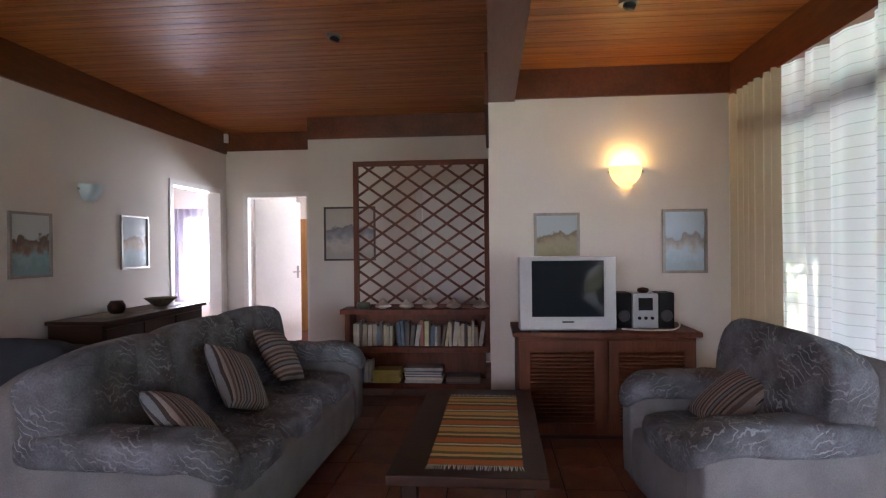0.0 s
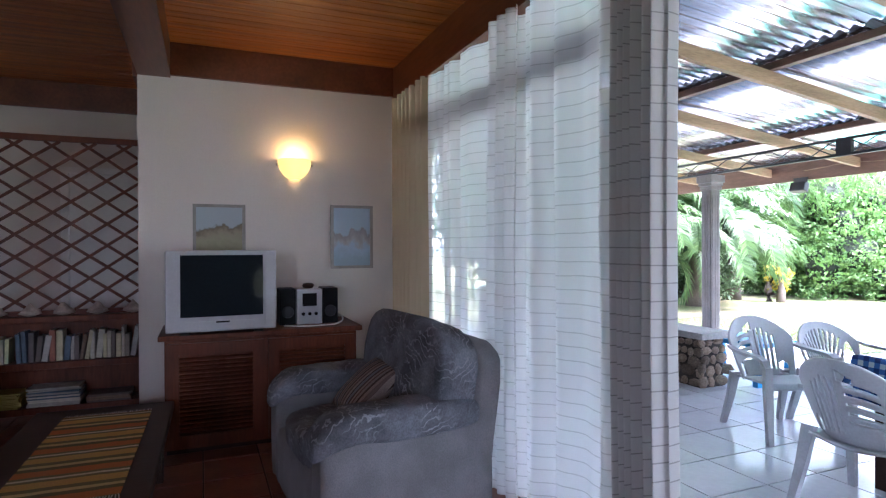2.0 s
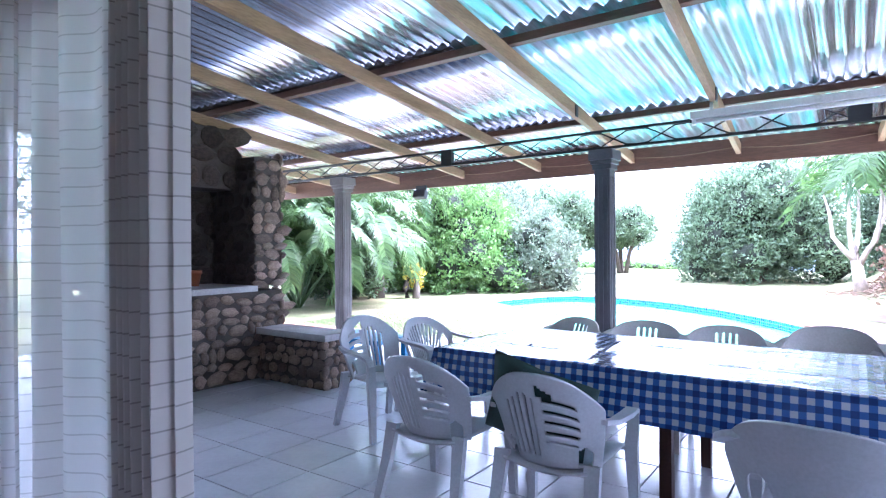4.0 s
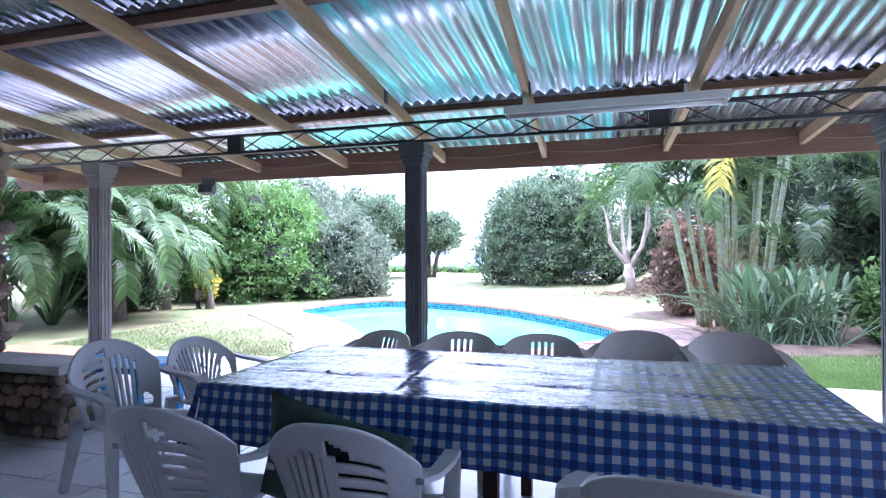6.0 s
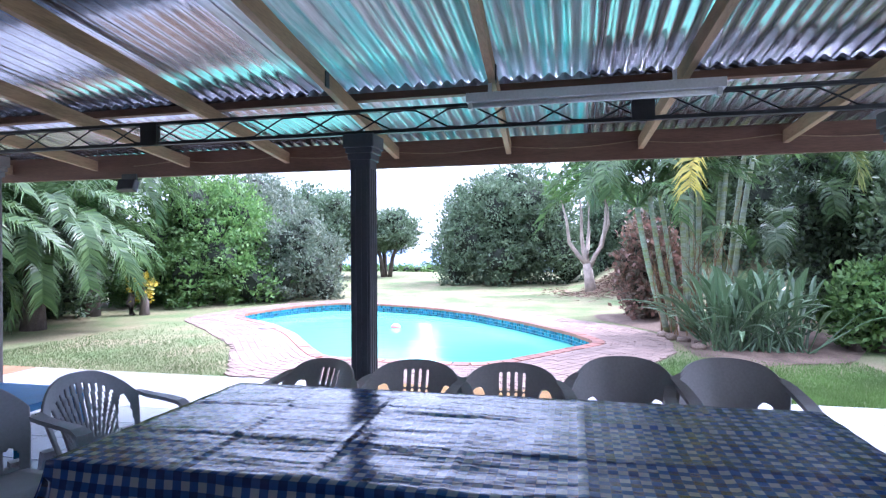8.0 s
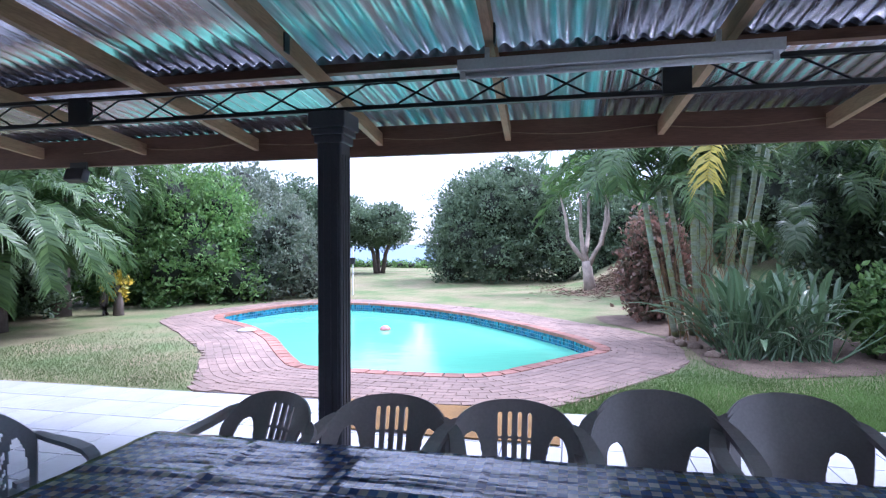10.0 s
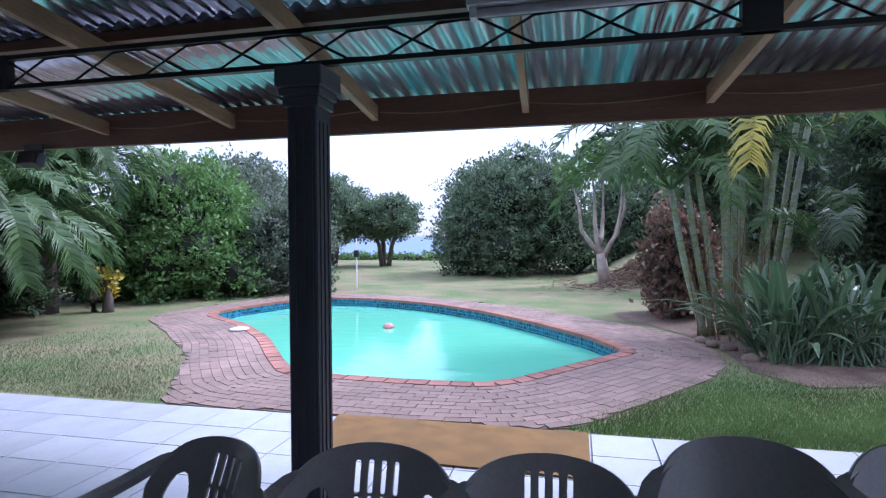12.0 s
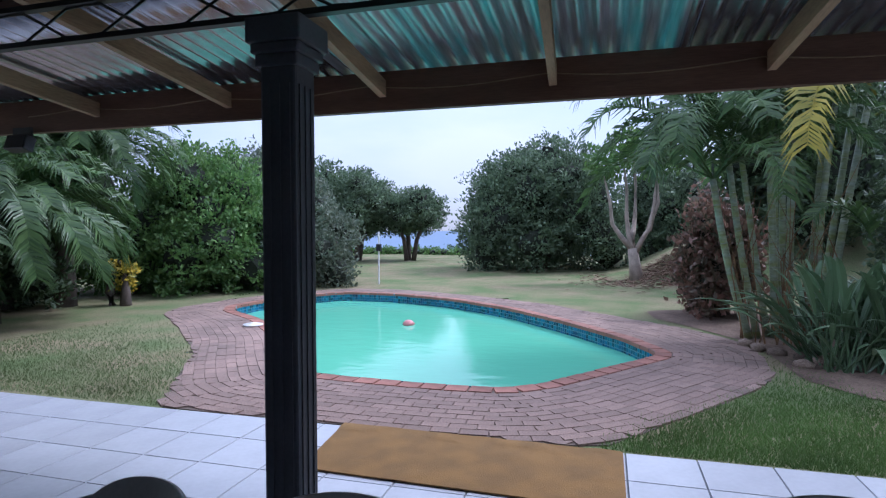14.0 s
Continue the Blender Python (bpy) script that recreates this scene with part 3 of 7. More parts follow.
def tablecloth():
    bm = bmx()
    lay = bm.loops.layers.uv.new("cloth")
    drop, step = 0.27, 0.024
    wx, wy = TX1 - TX0, TY1 - TY0
    nx, ny = int((wx + 2 * drop) / step), int((wy + 2 * drop) / step)
    vs, uvs = {}, {}
    for i in range(nx + 1):
        for j in range(ny + 1):
            s, t = -drop + (wx + 2 * drop) * i / nx, -drop + (wy + 2 * drop) * j / ny
            ox, oy = max(0, -s, s - wx), max(0, -t, t - wy)
            x, y = min(max(s, 0), wx), min(max(t, 0), wy)
            over = min(math.hypot(ox, oy), drop * 1.15)
            wave = 0.018 * math.sin(11 * (s + t) + 2 * math.sin(3 * s)) * over / drop
            fx, fy = (-1 if s < 0 else 1 if s > wx else 0), (-1 if t < 0 else 1 if t > wy else 0)
            flare = 0.012 + 0.16 * over + wave
            w = noise.noise(Vector((s * 2.2, t * 2.2, 1.7))) * 0.006 + noise.noise(Vector((s * 7, t * 4, 5))) * 0.003
            for c in (0.36, 0.78):
                w += 0.007 * math.exp(-((s - c - 0.01 * noise.noise(Vector((t * 6, c, 0)))) / 0.012) ** 2)
            for c in (0.55, 1.0, 1.42, 1.85, 2.3):
                w += 0.006 * math.exp(-((t - c - 0.012 * noise.noise(Vector((s * 6, c, 3)))) / 0.012) ** 2)
            z = TZ - over * 0.98 + (w + 0.006 if over == 0 else 0.006 + 0.004 * noise.noise(Vector((s * 9, t * 9, 2))))
            vs[i, j] = bm.verts.new((TX0 + x + fx * flare * (ox > 0), TY0 + y + fy * flare * (oy > 0), z))
            uvs[i, j] = (s, t)
    for i in range(nx):
        for j in range(ny):
            ij = ((i, j), (i + 1, j), (i + 1, j + 1), (i, j + 1))
            f = bm.faces.new([vs[k] for k in ij])
            for lp, k in zip(f.loops, ij):
                lp[lay].uv = uvs[k]
    ob = part("tablecloth", bm, gingham(), None, smooth=True)
    tagged(ob, "creased blue and white checked vinyl tablecloth on the long table", "tablecloth")


tablecloth()


def strip(bm, pts, w, th):
    """A flat bar through the points, w wide along y and th thick."""
    pts = [Vector(p) for p in pts]
    rings = []
    for i, p in enumerate(pts):
        d = (pts[min(i + 1, len(pts) - 1)] - pts[max(i - 1, 0)]).normalized()
        n = Vector((-d.z, 0, d.x)).normalized()
        ww = w[i] if isinstance(w, (list, tuple)) else w
        rings.append([bm.verts.new(p + n * a * th / 2 + Vector((0, b * ww / 2, 0))) for a, b in ((-1, -1), (-1, 1), (1, 1), (1, -1))])
    for a, b in zip(rings, rings[1:]):
        for k in range(4):
            bm.faces.new((a[k], a[(k + 1) % 4], b[(k + 1) % 4], b[k]))
    bm.faces.new(rings[0][::-1])
    bm.faces.new(rings[-1])


def plastic_chair(style, label, mat, m, group):
    c = thing("plastic_chair", label, "chair", m, group)
    top = {"fan": 0.86, "slots": 0.83, "solid": 0.84, "rays": 0.80}[style]
    half = 0.315 if style in ("slots", "solid") else 0.285

    def back(u, v):
        s = 2 * u - 1
        crest = top - (0.16 * abs(s) ** 2.6 if style in ("fan", "rays") else 0.055 * s * s + 0.13 * abs(s) ** 6)
        z = 0.40 + v * (crest - 0.40)
        k = (z - 0.40) / 0.45
        w = half * (0.80 + 0.20 * math.sin(min(1, k * 1.15) * math.pi / 2))
        return (-0.20 - 0.16 * k + 0.11 * s * s, s * w, z)

    def cell(u, v):
        s = 2 * u - 1
        a = abs(s)
        if style in ("slots", "solid"):
            if v < (0.73 if style == "slots" else 0.50) * max(0, 1 - abs((a - 0.65) / 0.20) ** 3) ** 0.5:
                return False
            if style == "slots" and a < 0.29 and 0.10 < v < 0.86 and (v < 0.40 or 0.43 < v < 0.60 or v > 0.63):
                return not 0.36 < ((s + 0.29) / 0.145) % 1 < 0.64
        if style == "fan":
            s = -s
            if 0.62 < a < 0.86 and 0.04 < v < 0.30 - 0.5 * abs(a - 0.74):
                return False
            if 0.12 < v < 0.80 - 0.25 * abs(s + 0.25) and -0.60 < s < -0.06 and int(u * 80) % 5 in (1, 2):
                return False
            if 0.10 < s < 0.66 - 0.2 * abs(v - 0.5) and 0.28 < v < 0.74 and int(v * 44) % 5 in (1, 2):
                return False
            if 0.0 < s < 0.28 and 0.76 < v < 0.90 - 0.35 * s:
                return False
        if style == "rays":
            if 0.62 < a < 0.90 and v < 0.74 * math.sqrt(max(0, 1 - ((a - 0.76) / 0.145) ** 2)):
                return False
            if a < 0.60 and 0.08 < v < 0.84 - 0.25 * a * a and 0.3 < ((s / (0.45 + 0.55 * v)) / 0.15) % 1 < 0.68:
                return False
        return True
    bm = bmx()
    sheet(bm, back, *((124, 66) if style in ("slots", "solid") else (80, 44)), cell)
    for _ in range(3 if style in ("slots", "solid") else 0):
        bmesh.ops.smooth_vert(bm, verts=[v for v in bm.verts if v.is_boundary], factor=0.5, use_axis_x=True, use_axis_y=True, use_axis_z=True)
    part("backrest", bm, mat, c, smooth=True, solid=0.014)
    bm = bmx()
    sheet(bm, lambda u, v: (-0.23 + 0.47 * u, (v - 0.5) * (0.42 + 0.08 * u), 0.41 + 0.02 * u * u - 0.03 * math.sin(math.pi * v) * (1 - 0.6 * u) - (0.035 if u > 0.97 else 0)), 16, 12)
    part("seat", bm, mat, c, smooth=True, solid=0.014)
    for s in (-1, 1):
        bm = bmx()
        if style in ("fan", "rays"):
            strip(bm, [(-0.20, s * half * 0.98, 0.645), (-0.10, s * (half + 0.012), 0.63), (0.05, s * (half + 0.02), 0.625), (0.17, s * (half + 0.012), 0.62), (0.225, s * (half + 0.005), 0.60), (0.245, s * half, 0.55)], [0.03, 0.05, 0.062, 0.06, 0.055, 0.05], 0.022)
        else:
            strip(bm, [(-0.262, s * half * 0.80, 0.742), (-0.243, s * half * 0.89, 0.728), (-0.205, s * half * 0.985, 0.703), (-0.13, s * (half + 0.02), 0.672), (-0.03, s * (half + 0.036), 0.645), (0.09, s * (half + 0.032), 0.628), (0.18, s * (half + 0.014), 0.618), (0.228, s * (half + 0.005), 0.595), (0.245, s * half, 0.55)], [0.035, 0.05, 0.06, 0.066, 0.07, 0.07, 0.064, 0.058, 0.052], 0.028)
        part("armrest", bm, mat, c)
        bm = bmx()
        strip(bm, [(0.245, s * half, 0.56), (0.235, s * (half - 0.01), 0.42), (0.27, s * half, 0.0)], [0.055, 0.065, 0.04], 0.035)
        part("leg", bm, mat, c, "front leg")
        bm = bmx()
        strip(bm, [(-0.20, s * 0.225, 0.44), (-0.24, s * 0.235, 0.25), (-0.31, s * 0.255, 0.0)], [0.075, 0.06, 0.04], 0.035)
        part("leg", bm, mat, c, "back leg")
    return c


WH = "patio chairs of white plastic"
wl1 = "white plastic garden armchair with fan-slotted high back"
ch = plastic_chair("fan", wl1, M_PLASTW, pose(3.74, 2.08, PATIO, 0, 0, 0), WH)
copy_thing(ch, pose(3.73, 1.37, PATIO, 0, 0, 2))
copy_thing(ch, pose(4.51, 3.23, PATIO, 0, 0, -104))
plastic_chair("rays", "grey plastic garden armchair with rays of slots", M_PLASTW, pose(5.10, 3.09, PATIO, 0, 0, -104), WH)
TP = "patio chairs of taupe plastic"
plastic_chair("solid", "pale plastic armchair with a low solid back", M_PLASTW, pose(3.60, 0.26, PATIO, 0, 0, -6), WH)
ch = plastic_chair("slots", "taupe plastic armchair with slotted back at the table", M_PLASTG, pose(5.40, 2.19, PATIO, 0, 0, 157), TP)
copy_thing(ch, pose(5.45, 1.52, PATIO, 0, 0, 184))
copy_thing(ch, pose(5.47, 0.96, PATIO, 0, 0, 181))
ch = plastic_chair("solid", "taupe plastic armchair with a solid rounded back", M_PLASTD, pose(5.74, 0.32, PATIO, 0, 0, 181), TP)
copy_thing(ch, pose(5.80, -0.26, PATIO, 0, 0, 178))


def cushion_mesh(bm, w, h, th, m, n=14):
    for side in (1, -1):
        def f(u, v, side=side):
            a, b = 2 * u - 1, 2 * v - 1
            k = (max(0, 1 - a * a) * max(0, 1 - b * b)) ** 0.38
            pin = 1 - 0.07 * (a * a * (1 - abs(b)) + b * b * (1 - abs(a)))
            return m @ Vector((a * w / 2 * pin, b * h / 2 * pin, side * th / 2 * k))
        sheet(bm, f, n, n)
    bmesh.ops.remove_doubles(bm, verts=bm.verts, dist=0.0005)


bm = bmx()
cushion_mesh(bm, 0.46, 0.52, 0.07, pose(3.55, 1.41, 0.515, 0, 90 - 18, 2) @ pose(0, 0, 0, 0, 0, 17))
tagged(part("chair_cushion", bm, M_CUSHG, None, smooth=True), "dark green cushion propped against a chair back", "cushion")

lamp = thing("tube_lamp", "unlit white fluorescent batten under the patio roof", "lamp", pose(6.36, 0.50, 2.37))
part("batten", boxes((-0.05, -0.83, 0.0, 0.05, 0.83, 0.06)), M_TUBE, lamp)
bm = bmx()
rod(bm, (0, -0.80, -0.02), (0, 0.80, -0.02), 0.019, seg=12)
part("tube", bm, M_TUBE, lamp, smooth=True)
for y in (-0.81, 0.79):
    part("tube_holder", boxes((-0.025, y, -0.045, 0.025, y + 0.03, 0.0)), M_TUBE, lamp)
for y in (-0.53, 0.67):
    part("hanger", boxes((-0.012, y - 0.012, 0.06, 0.012, y + 0.012, 0.135)), M_TUBE, lamp)

flood = thing("flood_light", "small black flood light under the fascia", "lamp", pose(8.24, 5.72, 2.21))
part("bracket", boxes((-0.012, -0.10, -0.03, 0.012, 0.10, 0.05)), M_BLACK, flood)
bm = bmx()
box(bm, -0.05, -0.11, -0.16, 0.05, 0.11, -0.03, 0.01, pose(0, 0, 0, 0, 18, 0))
part("housing", bm, M_BLACK, flood)

bm = bmx()
sheet(bm, lambda u, v: (7.62 + 0.86 * u + 0.05 * v, 0.79 + 1.98 * v + 0.10 * u * v, PATIO + 0.010 + 0.014 * max(0, noise.noise(Vector((u * 5, v * 8, 0)))) * (1 if u > 0.8 else 0.3)), 24, 48)
tagged(part("patio_mat", bm, M_MAT, None, solid=0.008), "worn tan carpet mat lying on the tiles", "mat")

tbl = thing("low_table", "low blue plastic table on the patio", "table", pose(5.84, 4.72, PATIO))
part("tabletop", boxes((-0.28, -0.48, 0.40, 0.28, 0.48, 0.45)), M_BLUE, tbl)
for sx in (-1, 1):
    for sy in (-1, 1):
        part("leg", boxes((sx * 0.23 - 0.03, sy * 0.42 - 0.03, 0, sx * 0.23 + 0.03, sy * 0.42 + 0.03, 0.40)), M_BLUE, tbl)

# stone barbecue with a bench
STONE_ME = []
for k in range(5):
    bm = bmx()
    bmesh.ops.create_icosphere(bm, subdivisions=1, radius=1.0)
    for v in bm.verts:
        v.co *= 1 + 0.22 * noise.noise(v.co * 1.7 + Vector((k * 9, 0, 0)))
    STONE_ME.append(mesh_of("stone", bm, M_STONE, True))


M_SOOT = node_mat("sooty_stone", (0.075, 0.055, 0.043), 0.95, var=0.5, scale=5, fine=40, bump=0.4, rand=0.35, color2=(0.035, 0.028, 0.024))
SOOT_ME = [me.copy() for me in STONE_ME]
for me in SOOT_ME:
    me.materials[0] = M_SOOT


def stones(parent, origin, du, dv, normal, size=0.085, kinds=STONE_ME):
    """Rounded stones set into a wall face spanned by du and dv."""
    o, du, dv, nrm = Vector(origin), Vector(du), Vector(dv), Vector(normal)
    lu, lv = du.length, dv.length
    v = 0.0
    while v < lv - size * 0.4:
        h = size * random.uniform(0.65, 1.35)
        u = random.uniform(-0.4, 0.0) * size
        while u < lu - size * 0.2:
            w = size * random.uniform(0.7, 2.1)
            p = o + du.normalized() * (u + w / 2) + dv.normalized() * (v + h / 2 + random.uniform(-0.16, 0.16) * size)
            rot = nrm.to_track_quat("Z", "Y").to_matrix().to_4x4()
            q = rot @ Matrix.Rotation(random.uniform(-0.25, 0.25), 4, "Z")
            along = (rot.to_3x3().inverted() @ du.normalized())
            k_ = random.uniform(0.85, 1.2)
            sx, sy = (w * 0.54, h * 0.56 * k_) if abs(along.x) > abs(along.y) else (h * 0.56 * k_, w * 0.54)
            piece("stone", random.choice(kinds), parent, Matrix.Translation(p) @ q @ Matrix.Diagonal((sx, sy, 0.035, 1)))
            u += w
        v += h


braai = thing("barbecue", "built-in stone barbecue with a grey counter", "barbecue")
part("core", boxes((3.6, 5.55, PATIO, 5.38, 6.6, 0.82), (5.02, 5.55, 0.88, 5.38, 6.6, 2.30), (3.6, 6.35, 0.88, 5.02, 6.6, 2.62), (3.6, 5.55, 0.88, 3.85, 6.35, 2.62), (3.85, 5.9, 1.95, 5.02, 6.35, 2.62)), M_MORTAR, braai)
part("counter", boxes((3.6, 5.50, 0.82, 5.02, 6.35, 0.88)), M_SLAB, braai, "grey concrete counter")
stones(braai, (3.9, 5.55, PATIO), (1.5, 0, 0), (0, 0, 0.95), (0, -1, 0), 0.12)
stones(braai, (5.02, 5.55, 0.86), (0.36, 0, 0), (0, 0, 1.44), (0, -1, 0), 0.12)
stones(braai, (5.02, 5.55, 0.9), (0, 0.8, 0), (0, 0, 1.4), (-1, 0, 0), 0.14, SOOT_ME)
stones(braai, (5.38, 5.55, 0.3), (0, 0.6, 0), (0, 0, 2.0), (1, 0, 0), 0.14)
stones(braai, (4.1, 6.35, 0.9), (0.92, 0, 0), (0, 0, 1.05), (0, -1, 0), 0.19, SOOT_ME)
stones(braai, (3.95, 5.9, 1.97), (1.05, 0, 0), (0, 0, 0.62), (0, -1, 0), 0.19, SOOT_ME)
bench = thing("stone_bench", "stone garden bench with a pale slab top", "bench")
part("core", boxes((5.06, 4.50, PATIO, 5.36, 5.51, 0.36)), M_MORTAR, bench)
part("slab", boxes((5.0, 4.43, 0.36, 5.42, 5.51, 0.425)), M_SLAB, bench, "pale concrete slab")
stones(bench, (5.06, 4.50, PATIO), (0, 1.0, 0), (0, 0, 0.5), (-1, 0, 0), 0.10)
stones(bench, (5.06, 4.50, PATIO), (0.3, 0, 0), (0, 0, 0.5), (0, -1, 0), 0.10)
pot = thing("flower_pot", "small terracotta pot on the barbecue counter", "pot", pose(4.62, 6.1, 0.88))
bm = bmx()
lathe(bm, [(0.06, 0), (0.085, 0.13), (0.095, 0.13), (0.095, 0.17), (0.08, 0.17), (0.075, 0.12)])
part("pot", bm, node_mat("terracotta", (0.38, 0.13, 0.06), 0.8), pot, smooth=True)

for bx, by in ((6.20, 2.335), (6.30, 1.150)):
    bk = tagged(part("rafter_bracket", boxes((bx - 0.03, by - 0.035, under(bx) - 0.012, bx + 0.03, by - 0.026, under(bx) + 0.10)), M_BLACK, None), "small black bracket screwed to a rafter", "bracket", "rafter brackets")

# loosely hung cable along the fascia
cable = bpy.data.curves.new("cable", "CURVE")
cable.dimensions, cable.bevel_depth = "3D", 0.004
sp = cable.splines.new("POLY")
cpts = [(8.27, -2.5 + 0.21 * k, 2.40 - 0.045 * abs(math.sin(k * 0.52))) for k in range(40)]
sp.points.add(len(cpts) - 1)
for q, p in zip(sp.points, cpts):
    q.co = (*p, 1)
cable.materials.append(node_mat("brown_cable", (0.30, 0.20, 0.10), 0.6))
tagged(new("cable", cable), "thin brown cable looped along the fascia", "cable")
# ---- garden ----


def leaf_mat(name, color, color2, rough=0.5, trans=0.35):
    m = bpy.data.materials.new(name)
    m.use_nodes = True
    n, l = m.node_tree.nodes, m.node_tree.links
    b = n["Principled BSDF"]
    geo, ramp = n.new("ShaderNodeNewGeometry"), n.new("ShaderNodeValToRGB")
    e = ramp.color_ramp.elements
    e[0].color, e[1].color = (*color2, 1), (*color, 1)
    l.new(geo.outputs["Random Per Island"], ramp.inputs["Fac"])
    co, no, mul = n.new("ShaderNodeTexCoord"), n.new("ShaderNodeTexNoise"), n.new("ShaderNodeMixRGB")
    no.inputs["Scale"].default_value = 1.1
    mul.blend_type, mul.inputs["Fac"].default_value = "MULTIPLY", 0.6
    rr = n.new("ShaderNodeMapRange")
    rr.inputs["From Min"].default_value, rr.inputs["From Max"].default_value = 0.35, 0.65
    rr.inputs["To Min"].default_value, rr.inputs["To Max"].default_value = 0.6, 1.3
    l.new(co.outputs["Object"], no.inputs["Vector"])
    l.new(no.outputs["Fac"], rr.inputs["Value"])
    l.new(ramp.outputs["Color"], mul.inputs["Color1"])
    l.new(rr.outputs["Result"], mul.inputs["Color2"])
    l.new(mul.outputs["Color"], b.inputs["Base Color"])
    b.inputs["Roughness"].default_value = rough
    tr, mx = n.new("ShaderNodeBsdfTranslucent"), n.new("ShaderNodeMixShader")
    mx.inputs["Fac"].default_value = trans
    l.new(mul.outputs["Color"], tr.inputs["Color"])
    l.new(b.outputs["BSDF"], mx.inputs[1])
    l.new(tr.outputs["BSDF"], mx.inputs[2])
    l.new(mx.outputs["Shader"], n["Material Output"].inputs["Surface"])
    return m


L_BRIGHT = leaf_mat("bright_leaves", (0.17, 0.29, 0.075), (0.075, 0.16, 0.045))
L_DARK = leaf_mat("dark_leaves", (0.175, 0.245, 0.135), (0.07, 0.115, 0.065))
# darker leaf green for the rear planting, its shade put into the colour
L_SHADED = leaf_mat("shade_toned_leaves", (0.115, 0.17, 0.078), (0.045, 0.075, 0.04))
L_OLIVE = leaf_mat("olive_palm_leaves", (0.28, 0.30, 0.09), (0.14, 0.19, 0.05), 0.45)
L_GREY = leaf_mat("grey_green_leaves", (0.185, 0.22, 0.145), (0.085, 0.12, 0.08))
L_RED = leaf_mat("bronze_leaves", (0.30, 0.165, 0.125), (0.09, 0.085, 0.05))
L_PALM = leaf_mat("palm_leaves", (0.115, 0.19, 0.06), (0.05, 0.10, 0.035), 0.42)
L_GREYPALM = leaf_mat("grey_green_fronds", (0.19, 0.25, 0.15), (0.11, 0.16, 0.09), 0.4)
L_YELLOW = leaf_mat("yellowed_palm_leaves", (0.50, 0.42, 0.08), (0.30, 0.28, 0.06), 0.5)
L_STREL = leaf_mat("paddle_leaves", (0.18, 0.28, 0.14), (0.065, 0.12, 0.06), 0.32, 0.2)
L_GOLD = leaf_mat("golden_leaves", (0.55, 0.40, 0.03), (0.28, 0.26, 0.03))
M_BARK = node_mat("grey_bark", (0.13, 0.10, 0.08), 0.9, var=0.4, scale=5, fine=40, bump=0.6)
M_PALEBARK = node_mat("pale_bark", (0.42, 0.35, 0.29), 0.85, var=0.35, scale=5, fine=40, bump=0.4)
M_CANE = node_mat("green_palm_cane", (0.22, 0.25, 0.08), 0.5, var=0.45, scale=3, fine=12, bump=0.1, stretch=(1, 1, 2.5), color2=(0.27, 0.32, 0.25))
M_RING = node_mat("pale_cane_ring", (0.30, 0.33, 0.25), 0.6, var=0.3)


def leaf_cloud(name, blobs, count, size, material, parent, seed, hollow=0.55, sprig=11):
    """Small folded leaves in sprigs that sit on uneven lobes, denser towards their skin."""
    r = np.random.default_rng(seed)
    n_s = max(1, count // sprig)
    vol = np.array([b[3] * b[4] * b[5] for b in blobs]) ** 0.67
    which = r.choice(len(blobs), n_s, p=vol / vol.sum())
    B = np.array(blobs)[which]
    d = r.normal(size=(n_s, 3))
    d /= np.linalg.norm(d, axis=1)[:, None]
    lump = 1 + 0.16 * np.sin(d[:, 0] * 7 + seed) * np.sin(d[:, 1] * 6 + 2 * seed) + 0.12 * np.sin(d[:, 2] * 11 + d[:, 0] * 9 + seed)
    rad = (hollow + (1 - hollow) * r.random(n_s) ** 0.5) * lump
    tips = B[:, :3] + d * B[:, 3:6] * rad[:, None]
    grow = d + 0.5 * r.normal(size=(n_s, 3)) + np.array([0, 0, 0.6])
    count = n_s * sprig
    c = np.repeat(tips, sprig, 0) + r.normal(size=(count, 3)) * size * np.array([0.85, 0.85, 0.6])
    out = np.repeat(grow, sprig, 0) + 0.9 * r.normal(size=(count, 3))
    out /= np.linalg.norm(out, axis=1)[:, None]
    side = np.cross(out, r.normal(size=(count, 3)))
    side /= np.linalg.norm(side, axis=1)[:, None] + 1e-9
    nrm = np.cross(out, side)
    L = size * (0.6 + 0.8 * r.random(count))[:, None]
    W = L * 0.27
    a, t = c - out * L * 0.5, c + out * L * 0.5
    p, q = c + side * W + nrm * W * 0.3, c - side * W + nrm * W * 0.3
    V = np.stack([a, p, t, q], 1).reshape(-1, 3)
    me = bpy.data.meshes.new(name)
    idx = np.arange(count) * 4
    me.from_pydata(V.tolist(), [], np.stack([idx, idx + 1, idx + 2, idx + 3], 1).tolist())
    me.materials.append(material)
    ob = new(name, me)
    ob.parent = parent
    return ob


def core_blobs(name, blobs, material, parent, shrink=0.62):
    """Added blobs that close a crown from within and paint its inner shade."""
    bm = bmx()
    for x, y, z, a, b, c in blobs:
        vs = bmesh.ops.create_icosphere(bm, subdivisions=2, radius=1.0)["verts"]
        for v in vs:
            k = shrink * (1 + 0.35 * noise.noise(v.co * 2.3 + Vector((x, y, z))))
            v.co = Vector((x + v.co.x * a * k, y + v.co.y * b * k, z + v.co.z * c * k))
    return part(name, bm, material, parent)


# near black: the shade between the leaves is put into this colour
M_CROWNSHADE = node_mat("crown_shade", (0.022, 0.03, 0.016), 0.95, var=0.5, scale=4, fine=20, bump=0.5)


